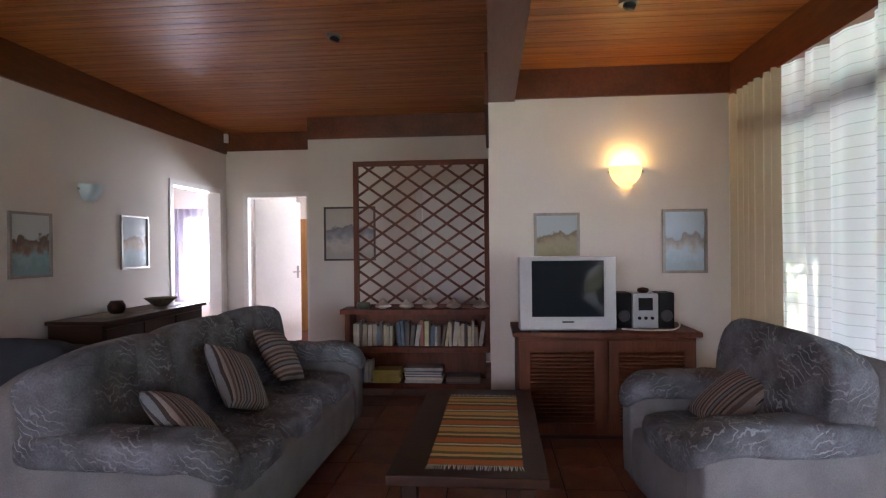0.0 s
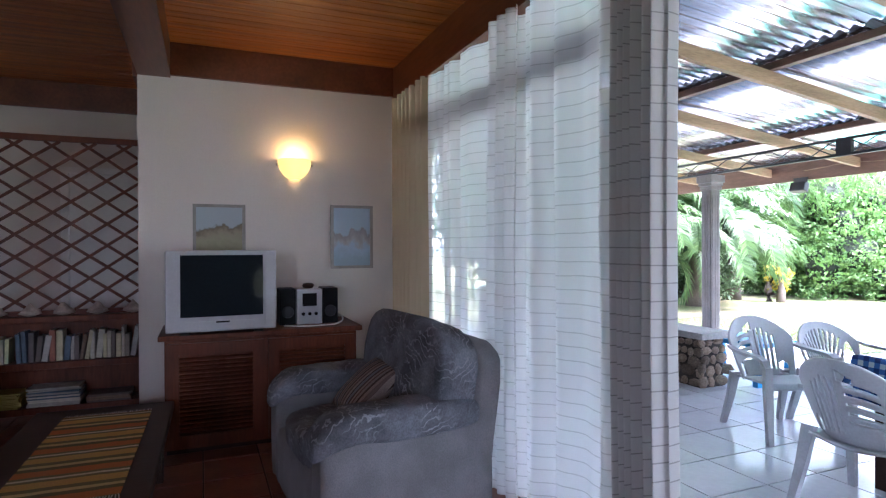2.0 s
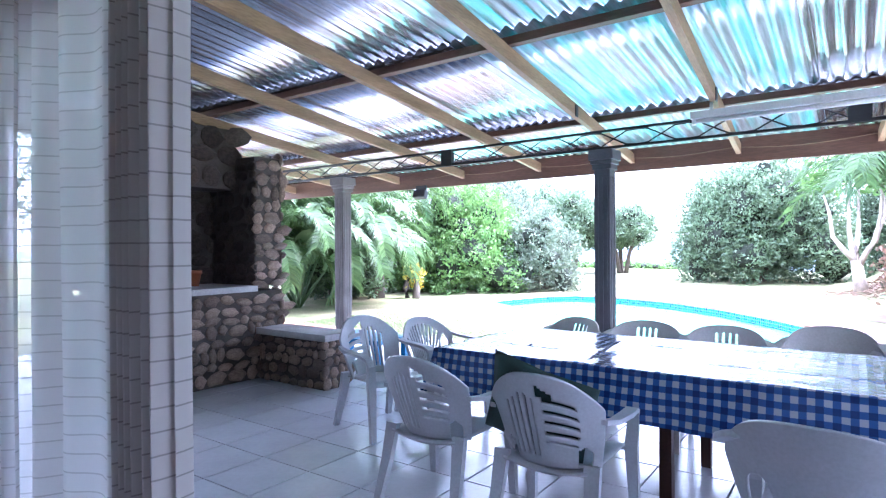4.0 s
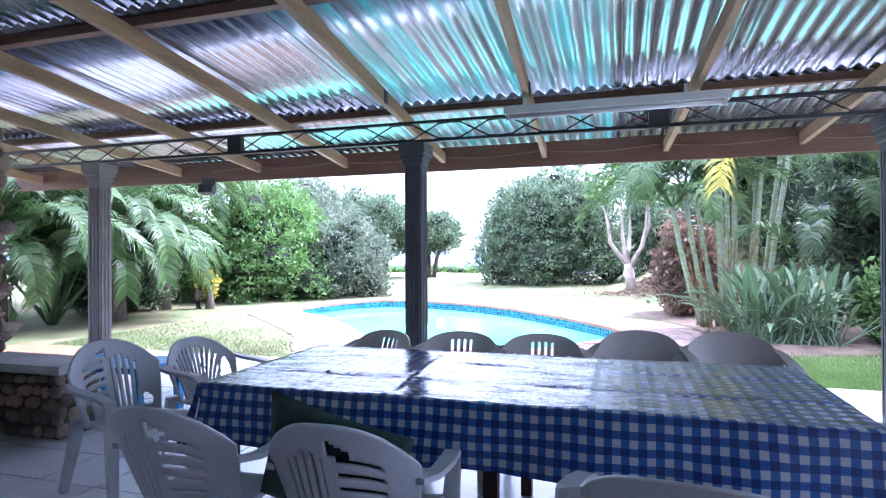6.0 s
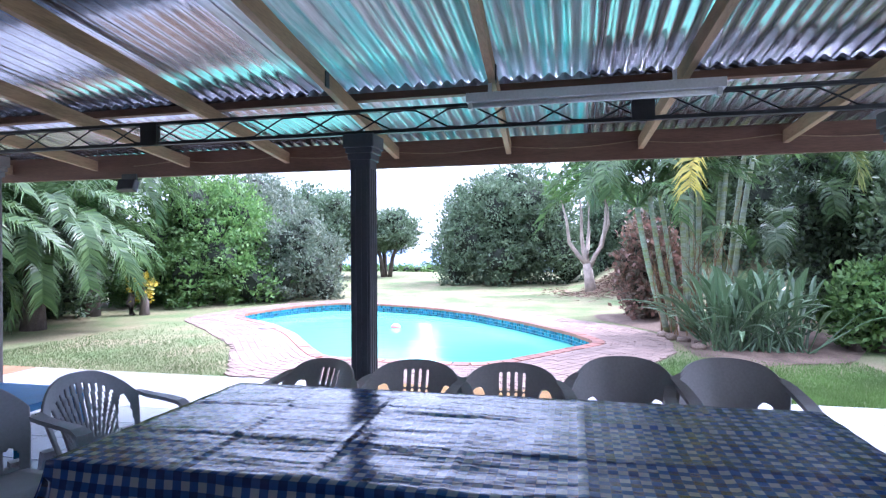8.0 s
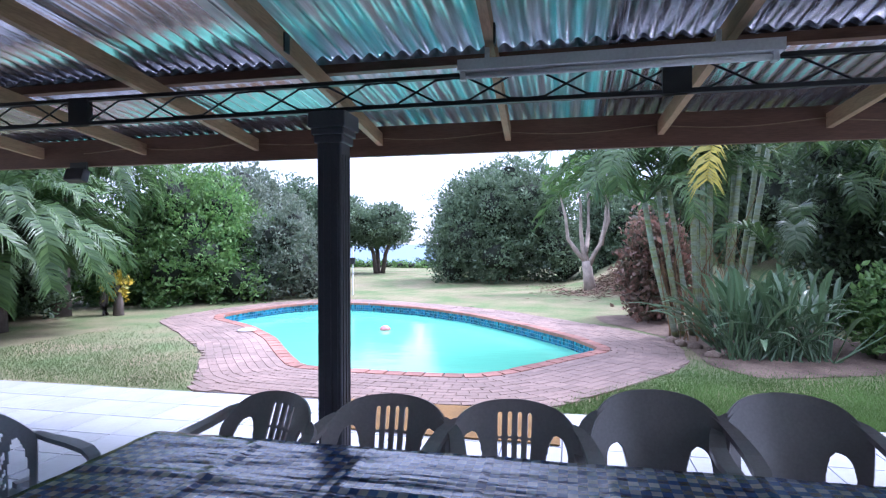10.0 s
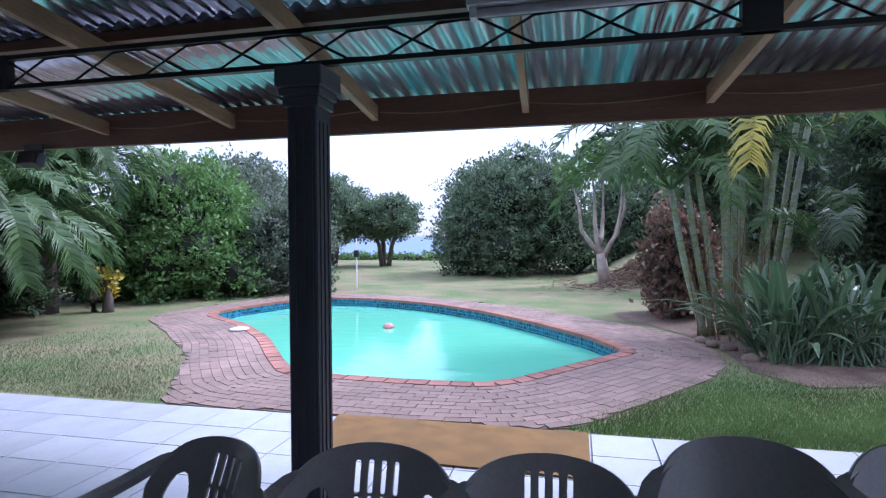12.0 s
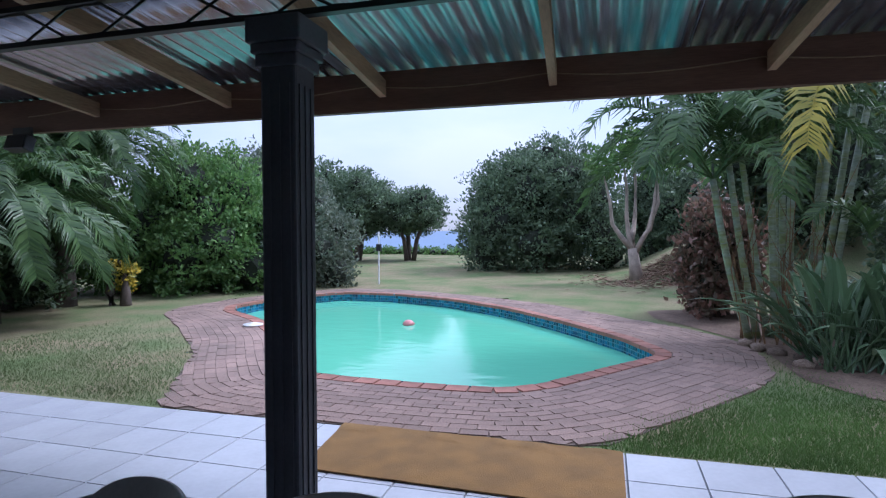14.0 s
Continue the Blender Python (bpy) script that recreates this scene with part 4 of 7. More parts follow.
def lobes(cx, cy, z0, z1, rx, ry, n, seed, dome=False):
    r = random.Random(seed)
    out = [(cx, cy, (z0 + z1) / 2, rx * 0.72, ry * 0.72, (z1 - z0) * 0.46)]
    for k in range(n):
        a = k * 2.399 + r.uniform(-0.3, 0.3)
        h = (k + 0.5) / n
        s = math.sqrt(1 - 0.92 * h * h) if dome else math.sqrt(max(0.05, 1 - (2 * h - 1) ** 2 * 0.8))
        q = r.uniform(0.30, 0.46) * (12 / n) ** 0.4
        out.append((cx + math.cos(a) * rx * 0.62 * s, cy + math.sin(a) * ry * 0.62 * s, z0 + (z1 - z0) * (0.16 + 0.70 * h), rx * q, ry * q, (z1 - z0) * r.uniform(0.17, 0.26)))
    return out


def tree(name, label, cx, cy, z0, z1, rx, ry, count, size, leaf, seed, trunk=True, n=12, category="tree", stems=3, dome=False):
    t = thing(name, label, category)
    g = ground_z(cx, cy)
    bl = lobes(cx, cy, z0, z1, rx, ry, n, seed, dome)
    bm = bmx()
    r = random.Random(seed)
    for k in range(stems):
        a = k * 2.1 + seed
        bx, by = cx + 0.18 * math.cos(a), cy + 0.18 * math.sin(a)
        tx, ty = cx + rx * 0.5 * math.cos(a), cy + ry * 0.5 * math.sin(a)
        zt = z0 + (z1 - z0) * 0.55
        tube(bm, [(bx, by, g - 0.1), (bx + (tx - bx) * 0.25 + r.uniform(-0.1, 0.1), by + (ty - by) * 0.25, g + (zt - g) * 0.4), (bx + (tx - bx) * 0.6, by + (ty - by) * 0.6 + r.uniform(-0.15, 0.15), g + (zt - g) * 0.7), (tx, ty, zt)], [0.13, 0.10, 0.07, 0.03], 7)
    part("trunk", bm, M_BARK, t, smooth=True)
    core_blobs("shade_core", bl, M_CROWNSHADE, t, 0.5)
    leaf_cloud("crown", bl, int(count * 1.7), size * 0.78, leaf, t, seed)
    return t


tree("round_shrub", "large rounded bright green shrub on the lawn", 17.6, 11.2, -0.6, 3.5, 2.9, 2.7, 26000, 0.148, L_BRIGHT, 3, category="shrub", n=20, dome=True)
tree("broad_shrub", "grey-green spreading shrub with small leaves", 19.0, 9.0, -0.6, 2.5, 2.1, 1.7, 15000, 0.130, L_GREY, 5, category="shrub", n=16, dome=True)
tree("dune_tree", "dark dense coastal tree", 23.0, 13.6, 0.2, 4.3, 3.6, 3.4, 19200, 0.180, L_GREY, 8, n=16, dome=True)
tree("dune_tree", "dark dense coastal tree", 29.5, 15.2, -0.4, 5.0, 3.0, 3.0, 14400, 0.207, L_DARK, 9)
tree("dune_tree", "dark coastal tree with visible limbs", 29.8, 12.4, 1.0, 4.2, 2.4, 2.2, 12800, 0.180, L_DARK, 10, n=14, stems=5)
tree("small_dune_tree", "small dark tree with forked limbs", 31.0, 10.1, 1.15, 3.4, 1.9, 1.9, 9600, 0.170, L_DARK, 11, n=14, stems=5)
tree("domed_tree", "dark domed tree with dense leaves", 27.0, 3.3, -0.6, 4.75, 3.2, 3.9, 40000, 0.165, L_DARK, 12, n=26, dome=True)
tree("domed_tree", "lower dark tree beside the domed one", 29.5, -1.6, -0.4, 4.0, 2.8, 2.8, 17600, 0.190, L_DARK, 13, n=16, dome=True)
tree("back_tree", "tall dark tree behind the palms", 23.0, -4.9, 0.2, 6.2, 3.2, 3.4, 19200, 0.210, L_SHADED, 14)
tree("back_tree", "tall dark tree behind the palms", 17.5, -7.6, 0.2, 6.4, 3.2, 3.4, 17600, 0.210, L_SHADED, 15)
tree("back_shrub", "dark mixed shrub at the garden edge", 15.2, -4.6, -0.1, 3.6, 1.7, 1.6, 12800, 0.150, L_SHADED, 16, category="shrub")
tree("back_shrub", "dark mixed shrub at the garden edge", 11.9, -5.6, -0.1, 3.4, 1.9, 1.9, 12800, 0.160, L_SHADED, 17, category="shrub")
tree("low_shrub", "low bright green shrub at the bed's edge", 11.9, -3.55, -0.15, 1.1, 0.55, 0.6, 3200, 0.13, L_BRIGHT, 27, category="shrub", n=8, dome=True)
tree("back_tree", "dark tree at the garden edge", 15.0, 14.8, 0.2, 5.2, 3.2, 3.0, 16000, 0.200, L_SHADED, 18)
tree("back_tree", "dark tree at the garden edge", 9.0, 15.0, 0.2, 5.4, 3.2, 2.8, 14400, 0.200, L_SHADED, 19)
tree("croton_shrub", "bronze-leaved shrub beside the palms", 15.6, -0.95, -0.15, 1.95, 0.85, 0.78, 6000, 0.155, L_RED, 20, category="shrub", n=12, dome=True)
tree("golden_shrub", "small shrub with golden yellow leaves", 14.1, 10.55, 0.15, 0.85, 0.22, 0.26, 260, 0.13, L_GOLD, 21, category="shrub", n=5, stems=2)
tree("under_shrub", "dark undergrowth below the palm", 12.9, 12.4, -0.2, 1.7, 1.6, 1.5, 7000, 0.163, L_SHADED, 22, category="shrub", n=10)
tree("under_shrub", "low leafy undergrowth beside the shrub", 15.9, 12.2, -0.2, 1.6, 1.3, 1.3, 5600, 0.148, L_BRIGHT, 23, category="shrub", n=8)
hedge = thing("low_hedge", "low clipped hedge at the end of the lawn", "hedge")
hb = [(36.5 + 0.2 * math.sin(k), 6.0 + k * 0.75, 0.12, 0.6, 0.6, 0.26) for k in range(16)]
core_blobs("shade_core", hb, M_CROWNSHADE, hedge)
leaf_cloud("leaves", hb, 5000, 0.16, L_BRIGHT, hedge, 31)


def frond(bm, base, heading, length, rise, droop, leaflet=0.42, count=46, vee=0.5):
    """One feather leaf: a bent midrib and two rows of narrow leaflets."""
    base = Vector(base)
    fwd = Vector((math.cos(heading), math.sin(heading), 0))
    sidev = Vector((-fwd.y, fwd.x, 0))
    pts = []
    for k in range(13):
        s = k / 12
        ang = rise - droop * s * s
        pts.append((base if k == 0 else pts[-1] + (fwd * math.cos(ang) + Vector((0, 0, math.sin(ang)))) * length / 12))
    tube(bm, pts, [0.016 * (1 - 0.85 * k / 12) + 0.002 for k in range(13)], 4)
    for k in range(count):
        s = 0.12 + 0.88 * (k + 0.5) / count
        f = s * 12
        i = min(int(f), 11)
        p = pts[i].lerp(pts[i + 1], f - i)
        d = (pts[i + 1] - pts[i]).normalized()
        up = sidev.cross(d)
        ln = leaflet * math.sin(min(1, 0.25 + s * 1.2) * math.pi * 0.62) * (1.15 - 0.55 * s)
        for sg in (-1, 1):
            dr = (sidev * sg * 0.85 + d * (0.45 + 0.4 * s) - up * vee * random.uniform(-0.3, 1.0)).normalized()
            w = d * 0.022 + up * 0.007
            mid = p + dr * ln * 0.55 + Vector((0, 0, 0.01))
            tip = p + dr * ln - Vector((0, 0, ln * random.uniform(0.15, 0.45)))
            a, b = bm.verts.new(p - w * 0.5), bm.verts.new(p + w * 0.5)
            c, e = bm.verts.new(mid + w * 0.8), bm.verts.new(mid - w * 0.8)
            g = bm.verts.new(tip)
            bm.faces.new((a, b, c, e))
            bm.faces.new((e, c, g))


def cane(bm, rings, base, top, r, bend):
    a, b = Vector(base), Vector(top)
    pts = [a.lerp(b, k / 8) + Vector(bend) * math.sin(k / 8 * math.pi) for k in range(9)]
    tube(bm, pts, [r * (1.15 - 0.3 * k / 8) for k in range(9)], 9)
    n = int((b - a).length / 0.17)
    for k in range(1, n):
        f = k / n * 8
        i = min(int(f), 7)
        p = pts[i].lerp(pts[i + 1], f - i)
        d = (pts[i + 1] - pts[i]).normalized() * 0.007
        rod(rings, p - d, p + d, r * (1.15 - 0.3 * k / n) + 0.003, seg=9)
    return pts[-1]


# clump of cane palms
PALM_CANES = [((13.3, -1.03), (13.03, -0.48, 2.07)), ((13.38, -1.15), (13.13, -0.68, 2.41)), ((13.52, -1.31), (13.26, -0.83, 2.71)), ((13.48, -1.39), (13.29, -1.19, 3.15)), ((13.6, -1.48), (13.42, -1.34, 3.44)), ((13.73, -1.57), (13.55, -1.47, 3.55)),
              ((13.85, -1.65), (13.69, -1.63, 3.67)), ((13.78, -1.83), (13.68, -2.05, 3.55)), ((13.64, -1.89), (13.55, -2.18, 3.87)), ((13.9, -2.13), (13.85, -2.62, 3.29)), ((14.15, -2.1), (14.1, -2.59, 3.81))]
palm = thing("cane_palm", "clump of cane palms with ringed green stems", "palm")
for k, ((bx, by), tp) in enumerate(PALM_CANES):
    bm, rg = bmx(), bmx()
    end = cane(bm, rg, (bx, by, GROUND - 0.05), tp, 0.050 - 0.004 * (k % 3), (0.0, 0.05 - 0.02 * (k % 4), 0))
    trunk = part("trunk", bm, M_CANE, palm, smooth=True)
    tagged(part("rings", rg, M_RING, trunk), kind="stuff")
    bm = bmx()
    for j in range(9):
        h = k * 1.9 + j * math.tau / 9 + random.uniform(-0.3, 0.3)
        lift = 0.45 if k > 2 else 0.0
        frond(bm, end, h, random.uniform(1.6, 2.3), random.uniform(0.5, 1.1) + lift, random.uniform(1.3, 2.2) - lift, 0.50, 46)
    part("crown", bm, L_PALM, palm)
for args in (((12.9, -0.3, 2.3), 165, 1.8, 0.75, 2.3, 0.50, 50), ((12.9, -0.3, 2.3), 118, 2.0, 0.9, 1.9, 0.50, 50), ((13.0, -0.5, 2.6), 80, 2.3, 0.95, 1.6, 0.50, 50), ((13.0, -0.6, 2.7), 100, 2.3, 1.2, 1.7, 0.5, 50),
             ((12.8, -2.3, 1.2), 120, 1.2, 1.0, 1.9, 0.42, 36), ((12.8, -2.6, 2.6), 230, 1.9, 0.7, 2.0, 0.5, 50), ((12.5, -3.0, 2.9), 150, 1.9, 0.6, 2.0, 0.52, 50), ((12.4, -3.3, 2.5), 190, 1.7, 0.8, 2.3, 0.52, 50)):
    bm = bmx()
    frond(bm, args[0], radians(args[1]), *args[2:])
    part("frond", bm, L_PALM, palm)
bm = bmx()
frond(bm, (13.3, -0.79, 2.67), radians(104), 1.55, 0.45, 2.5, 0.62, 60, 0.8)
part("frond", bm, L_GREYPALM, palm, "grey-green hanging frond")
bm = bmx()
frond(bm, (13.3, -2.75, 1.55), radians(165), 0.95, 0.5, 2.4, 0.42, 40, 0.8)
part("frond", bm, L_GREYPALM, palm, "grey-green hanging frond")
for k in range(16):
    bm = bmx()
    frond(bm, (14.5 + 0.1 * (k % 4), -3.2 - 0.09 * k, 1.7 + 0.12 * (k * 5 % 16)), radians(165 + 7 * (k * 7 % 16)), random.uniform(1.5, 2.2), random.uniform(0.3, 0.9), random.uniform(1.6, 2.4), 0.5, 52)
    part("frond", bm, L_PALM, palm)
bm = bmx()
frond(bm, (12.6, -2.2, 3.0), radians(147), 2.9, 0.25, 1.6, 0.52, 70, 0.9)
part("frond", bm, L_YELLOW, palm, "yellowed hanging frond")
for args in (((12.6, -2.2, 2.75), 250, 1.9, 0.55, 2.3), ((12.7, -2.6, 2.9), 225, 2.0, 0.75, 2.2)):
    bm = bmx()
    frond(bm, args[0], radians(args[1]), *args[2:], 0.48, 56, 0.8)
    part("frond", bm, L_OLIVE, palm, "olive arching frond")
bm = bmx()
for k in range(46):
    a = random.uniform(0, math.tau)
    x, y = 13.25 + 0.35 * math.cos(a), -1.4 + 0.5 * math.sin(a)
    h = random.uniform(0.4, 2.3)
    tube(bm, [(x, y, GROUND), (x + random.uniform(-0.15, 0.15), y + random.uniform(-0.2, 0.2), h * 0.5), (x + random.uniform(-0.35, 0.35), y + random.uniform(-0.5, 0.5), h)], [0.012, 0.008, 0.003], 4)
tagged(part("dry_stalks", bm, node_mat("dry_stalk", (0.26, 0.15, 0.07), 0.9, var=0.5), palm), kind="stuff")

# feather palms by the barbecue side
for name, cx, cy, h, n, ln, seed in (("feather_palm", 11.45, 10.7, 1.3, 58, 2.8, 2), ("feather_palm", 13.6, 11.5, 2.9, 40, 2.7, 4), ("feather_palm", 9.3, 11.2, 1.4, 40, 2.9, 6)):
    p = thing(name, "spreading feather palm with long arching fronds", "palm")
    bm = bmx()
    tube(bm, [(cx, cy, GROUND - 0.1), (cx + 0.05, cy, h * 0.5), (cx, cy + 0.05, h)], [0.24, 0.19, 0.16], 10)
    part("trunk", bm, M_BARK, p, smooth=True)
    bm = bmx()
    for k in range(n):
        frond(bm, (cx, cy, h), k * 2.399 + seed, ln * random.uniform(0.8, 1.15), 1.35 - 1.25 * k / n + random.uniform(-0.1, 0.1), random.uniform(1.3, 2.1), 0.55, 90)
    part("crown", bm, L_PALM, p)

# wild banana beside the feather palms: broad paddle leaves on long stalks
wb = thing("wild_banana", "tall wild banana with broad pale green leaves", "plant", pose(10.5, 11.3, GROUND))
for k in range(13):
    bm = bmx()
    a, tilt, h = k * 2.399, 0.12 + 0.055 * k, 2.9 - 0.07 * k
    dirv = Vector((math.cos(a) * math.sin(tilt), math.sin(a) * math.sin(tilt), math.cos(tilt)))
    neck = dirv * h * 0.52
    tube(bm, [Vector((0, 0, -0.05)), dirv * h * 0.3, neck], [0.05, 0.035, 0.022], 6)
    sd = dirv.cross(Vector((0, 0, 1))).normalized()
    up = sd.cross(dirv)
    prev = None
    for q in range(11):
        f = q / 10
        c = neck + dirv * 1.35 * f + (Vector((dirv.x, dirv.y, 0)) * 0.5 - Vector((0, 0, 0.42))) * f * f
        w = 0.27 * math.sin(math.pi * (0.06 + 0.90 * f)) ** 0.55
        row = (bm.verts.new(c + sd * w + up * w * 0.35), bm.verts.new(c), bm.verts.new(c - sd * w + up * w * 0.35))
        if prev:
            bm.faces.new((prev[0], prev[1], row[1], row[0]))
            bm.faces.new((prev[1], prev[2], row[2], row[1]))
        prev = row
    part("leaf", bm, L_STREL, wb, smooth=True)

# bird-of-paradise clump
strel = thing("paddle_leaf_clump", "clump of broad grey-green paddle leaves", "plant")
for k in range(260):
    bm = bmx()
    a, tilt = random.uniform(0, math.tau), random.uniform(0.10, 1.10)
    b0 = Vector((11.85 + 0.45 * random.uniform(-1, 1), -2.05 + 0.7 * random.uniform(-1, 1), GROUND))
    h = random.uniform(0.75, 1.3)
    dirv = Vector((math.cos(a) * math.sin(tilt), math.sin(a) * math.sin(tilt), math.cos(tilt)))
    neck = b0 + dirv * h * 0.55
    tube(bm, [b0, b0 + dirv * h * 0.3, neck], [0.014, 0.011, 0.008], 4)
    sd = dirv.cross(Vector((0, 0, 1))).normalized()
    up = sd.cross(dirv)
    ln, wd = h * 0.80, h * 0.036
    prev = None
    for s in range(7):
        f = s / 6
        c = neck + dirv * ln * f - Vector((0, 0, 1)) * 0.40 * ln * f * f
        w = wd * math.sin(math.pi * (0.08 + 0.90 * f)) ** 0.8
        row = (bm.verts.new(c + sd * w + up * w * 0.5), bm.verts.new(c), bm.verts.new(c - sd * w + up * w * 0.5))
        if prev:
            bm.faces.new((prev[0], prev[1], row[1], row[0]))
            bm.faces.new((prev[1], prev[2], row[2], row[1]))
        prev = row
    part("leaf", bm, L_STREL, strel)

# pale forked tree
pt = thing("pale_tree", "bare-limbed tree with pale forked trunk", "tree")
bm = bmx()
tz = ground_z(22, 0.05)
tube(bm, [(22, 0.05, tz - 0.1), (22, 0.12, tz + 0.45), (22, 0.18, tz + 0.9)], [0.2, 0.16, 0.14], 8)
PALE_BOUGHS = [((22, 0.18, tz + 0.85), (22, 0.75, tz + 1.6), (21.9, 1.0, tz + 3.0)), ((22, 0.18, tz + 0.85), (22.1, 0.35, tz + 1.8), (22, 0.45, tz + 3.4)), ((22, 0.15, tz + 0.85), (22, 0.12, tz + 1.9), (22.1, 0.2, tz + 3.7)),
         ((22, 0.1, tz + 0.75), (21.9, -0.28, tz + 1.5), (22, -0.42, tz + 3.0)), ((22, -0.25, tz + 1.4), (22, -0.5, tz + 2.2), (22.1, -0.35, tz + 3.2))]
for a, b, c in PALE_BOUGHS:
    tube(bm, [a, Vector(a).lerp(Vector(b), 0.5) + Vector((0, 0.03, 0)), b, Vector(b).lerp(Vector(c), 0.5) + Vector((0, -0.05, 0)), c], [0.09, 0.075, 0.06, 0.045, 0.02], 7)
part("trunk", bm, M_PALEBARK, pt, smooth=True)
leaf_cloud("crown", [(21.9, 0.9, tz + 3.3, 0.6, 0.6, 0.5), (22, 0.3, tz + 3.8, 0.7, 0.6, 0.5), (22, -0.4, tz + 3.4, 0.6, 0.6, 0.5)], 1300, 0.2, L_BRIGHT, pt, 41, 0.2)

pole = thing("garden_pole", "thin white pole with a small dark box", "pole", pose(19.9, 7.2, ground_z(19.9, 7.2)))
bm = bmx()
rod(bm, (0, 0, -0.1), (0, 0, 1.5), 0.025, seg=8)
part("post", bm, M_TRIM, pole)
part("box", boxes((-0.06, -0.06, 0.95, 0.06, 0.06, 1.15)), M_BLACK, pole, "dark switch box")

bm = bmx()
lathe(bm, [(0.03, 0), (0.10, 0.03), (0.11, 0.07), (0.06, 0.12), (0.02, 0.13)], (0, 0, 0), 14)
fl = tagged(part("pool_float", bm, node_mat("pink_plastic", (0.75, 0.28, 0.28), 0.4), None, smooth=True), "small pink chlorine float on the water", "float")
fl.location = (14.3, 4.35, -0.375)
bm = bmx()
lathe(bm, [(0.15, 0), (0.16, 0.012), (0.15, 0.026), (0.05, 0.034), (0.045, 0.045), (0.02, 0.05)], (12.40, 6.30, POOL_Z + 0.004), 20)
tagged(part("skimmer_lid", bm, M_TRIM, None, smooth=True), "white round plastic lid lying on the pool edge", "lid")
for k, (x, y) in enumerate(((12.5, -0.95), (12.25, -1.1), (12.05, -1.32), (11.85, -1.45), (12.75, -0.85), (11.6, -1.2))):
    ob = tagged(new("border_stone", STONE_ME[k % 5]), "rounded pale stone edging the flower bed", "stone", "bed edging stones")
    ob.matrix_basis = pose(x, y, GROUND + 0.03, 0, 0, k * 50) @ Matrix.Diagonal((0.13, 0.10, 0.08, 1))
bm = bmx()
r = np.random.default_rng(55)
for k in range(2600):
    x, y = 22.3 + r.normal() * 1.1, -0.9 + r.normal() * 1.0
    z = ground_z(x, y) + 0.015
    a = r.uniform(0, math.tau)
    c, s = math.cos(a) * 0.09, math.sin(a) * 0.09
    vs = [bm.verts.new(q) for q in ((x - c, y - s, z), (x + s * 0.4, y - c * 0.4, z + 0.02), (x + c, y + s, z + 0.01), (x - s * 0.4, y + c * 0.4, z + 0.02))]
    bm.faces.new(vs)
tagged(part("leaf_litter", bm, leaf_mat("dry_litter", (0.30, 0.20, 0.13), (0.14, 0.09, 0.06), 0.9, 0.0), None), "dry fallen leaves on the bank", "litter", kind="stuff")
r = np.random.default_rng(56)


def blades(count, x0, spread, y0, y1, hmin, hmax):
    """Single grass blades as thin triangles on the unpaved ground."""
    V, n_v = [], 0
    for _ in range(count):
        x, y = x0 + abs(r.normal()) * spread, r.uniform(y0, y1)
        if in_poly(x + r.normal() * 0.10, y + r.normal() * 0.10, PAVED) or in_poly(x + r.normal() * 0.2, y + r.normal() * 0.2, BED):
            continue
        z = ground_z(x, y)
        a, h = r.uniform(0, math.tau), r.uniform(hmin, hmax)
        c, s = math.cos(a) * 0.0035, math.sin(a) * 0.0035
        V += [(x - c, y - s, z), (x + c, y + s, z), (x + r.normal() * 0.018, y + r.normal() * 0.018, z + h)]
    me = bpy.data.meshes.new("grass")
    me.from_pydata(V, [], [(k, k + 1, k + 2) for k in range(0, len(V), 3)])
    return me


BED = [(10.35, -1.45), (11.0, -1.02), (11.9, -1.02), (13.0, -0.95), (14.1, -0.40), (14.9, 0.1), (15.9, 0.2), (16.4, -1.2), (15.2, -3.4), (12.4, -3.8), (10.8, -2.9), (10.5, -1.9)]
M_SOIL = node_mat("bare_soil", (0.22, 0.155, 0.11), 0.95, var=0.6, scale=2.5, fine=30, bump=0.7, color2=(0.13, 0.085, 0.06))
bm = bmx()
bed = smooth_loop(BED, 2)
top = [bm.verts.new((x + 0.05 * noise.noise(Vector((x * 3, y * 3, 0))), y, GROUND + 0.012)) for x, y in bed]
bm.faces.new(top)
bmesh.ops.triangulate(bm, faces=bm.faces)
tagged(new("ground_bed", mesh_of("ground_bed", bm, M_SOIL)), "bare brown soil of the flower bed", "flower bed", kind="structure")
for nm, me, mt in (("grass", blades(60000, 8.54, 1.3, -3.0, 0.95, 0.02, 0.05), leaf_mat("lush_grass", (0.13, 0.23, 0.06), (0.10, 0.17, 0.045), 0.8)),
                   ("grass", blades(26000, 8.56, 1.6, 4.6, 9.0, 0.02, 0.045), leaf_mat("short_grass", (0.15, 0.19, 0.08), (0.125, 0.17, 0.068), 0.9))):
    me.materials.append(mt)
    tagged(new(nm, me), "short lawn grass beside the patio", "grass", kind="stuff")
# ---- living room ----


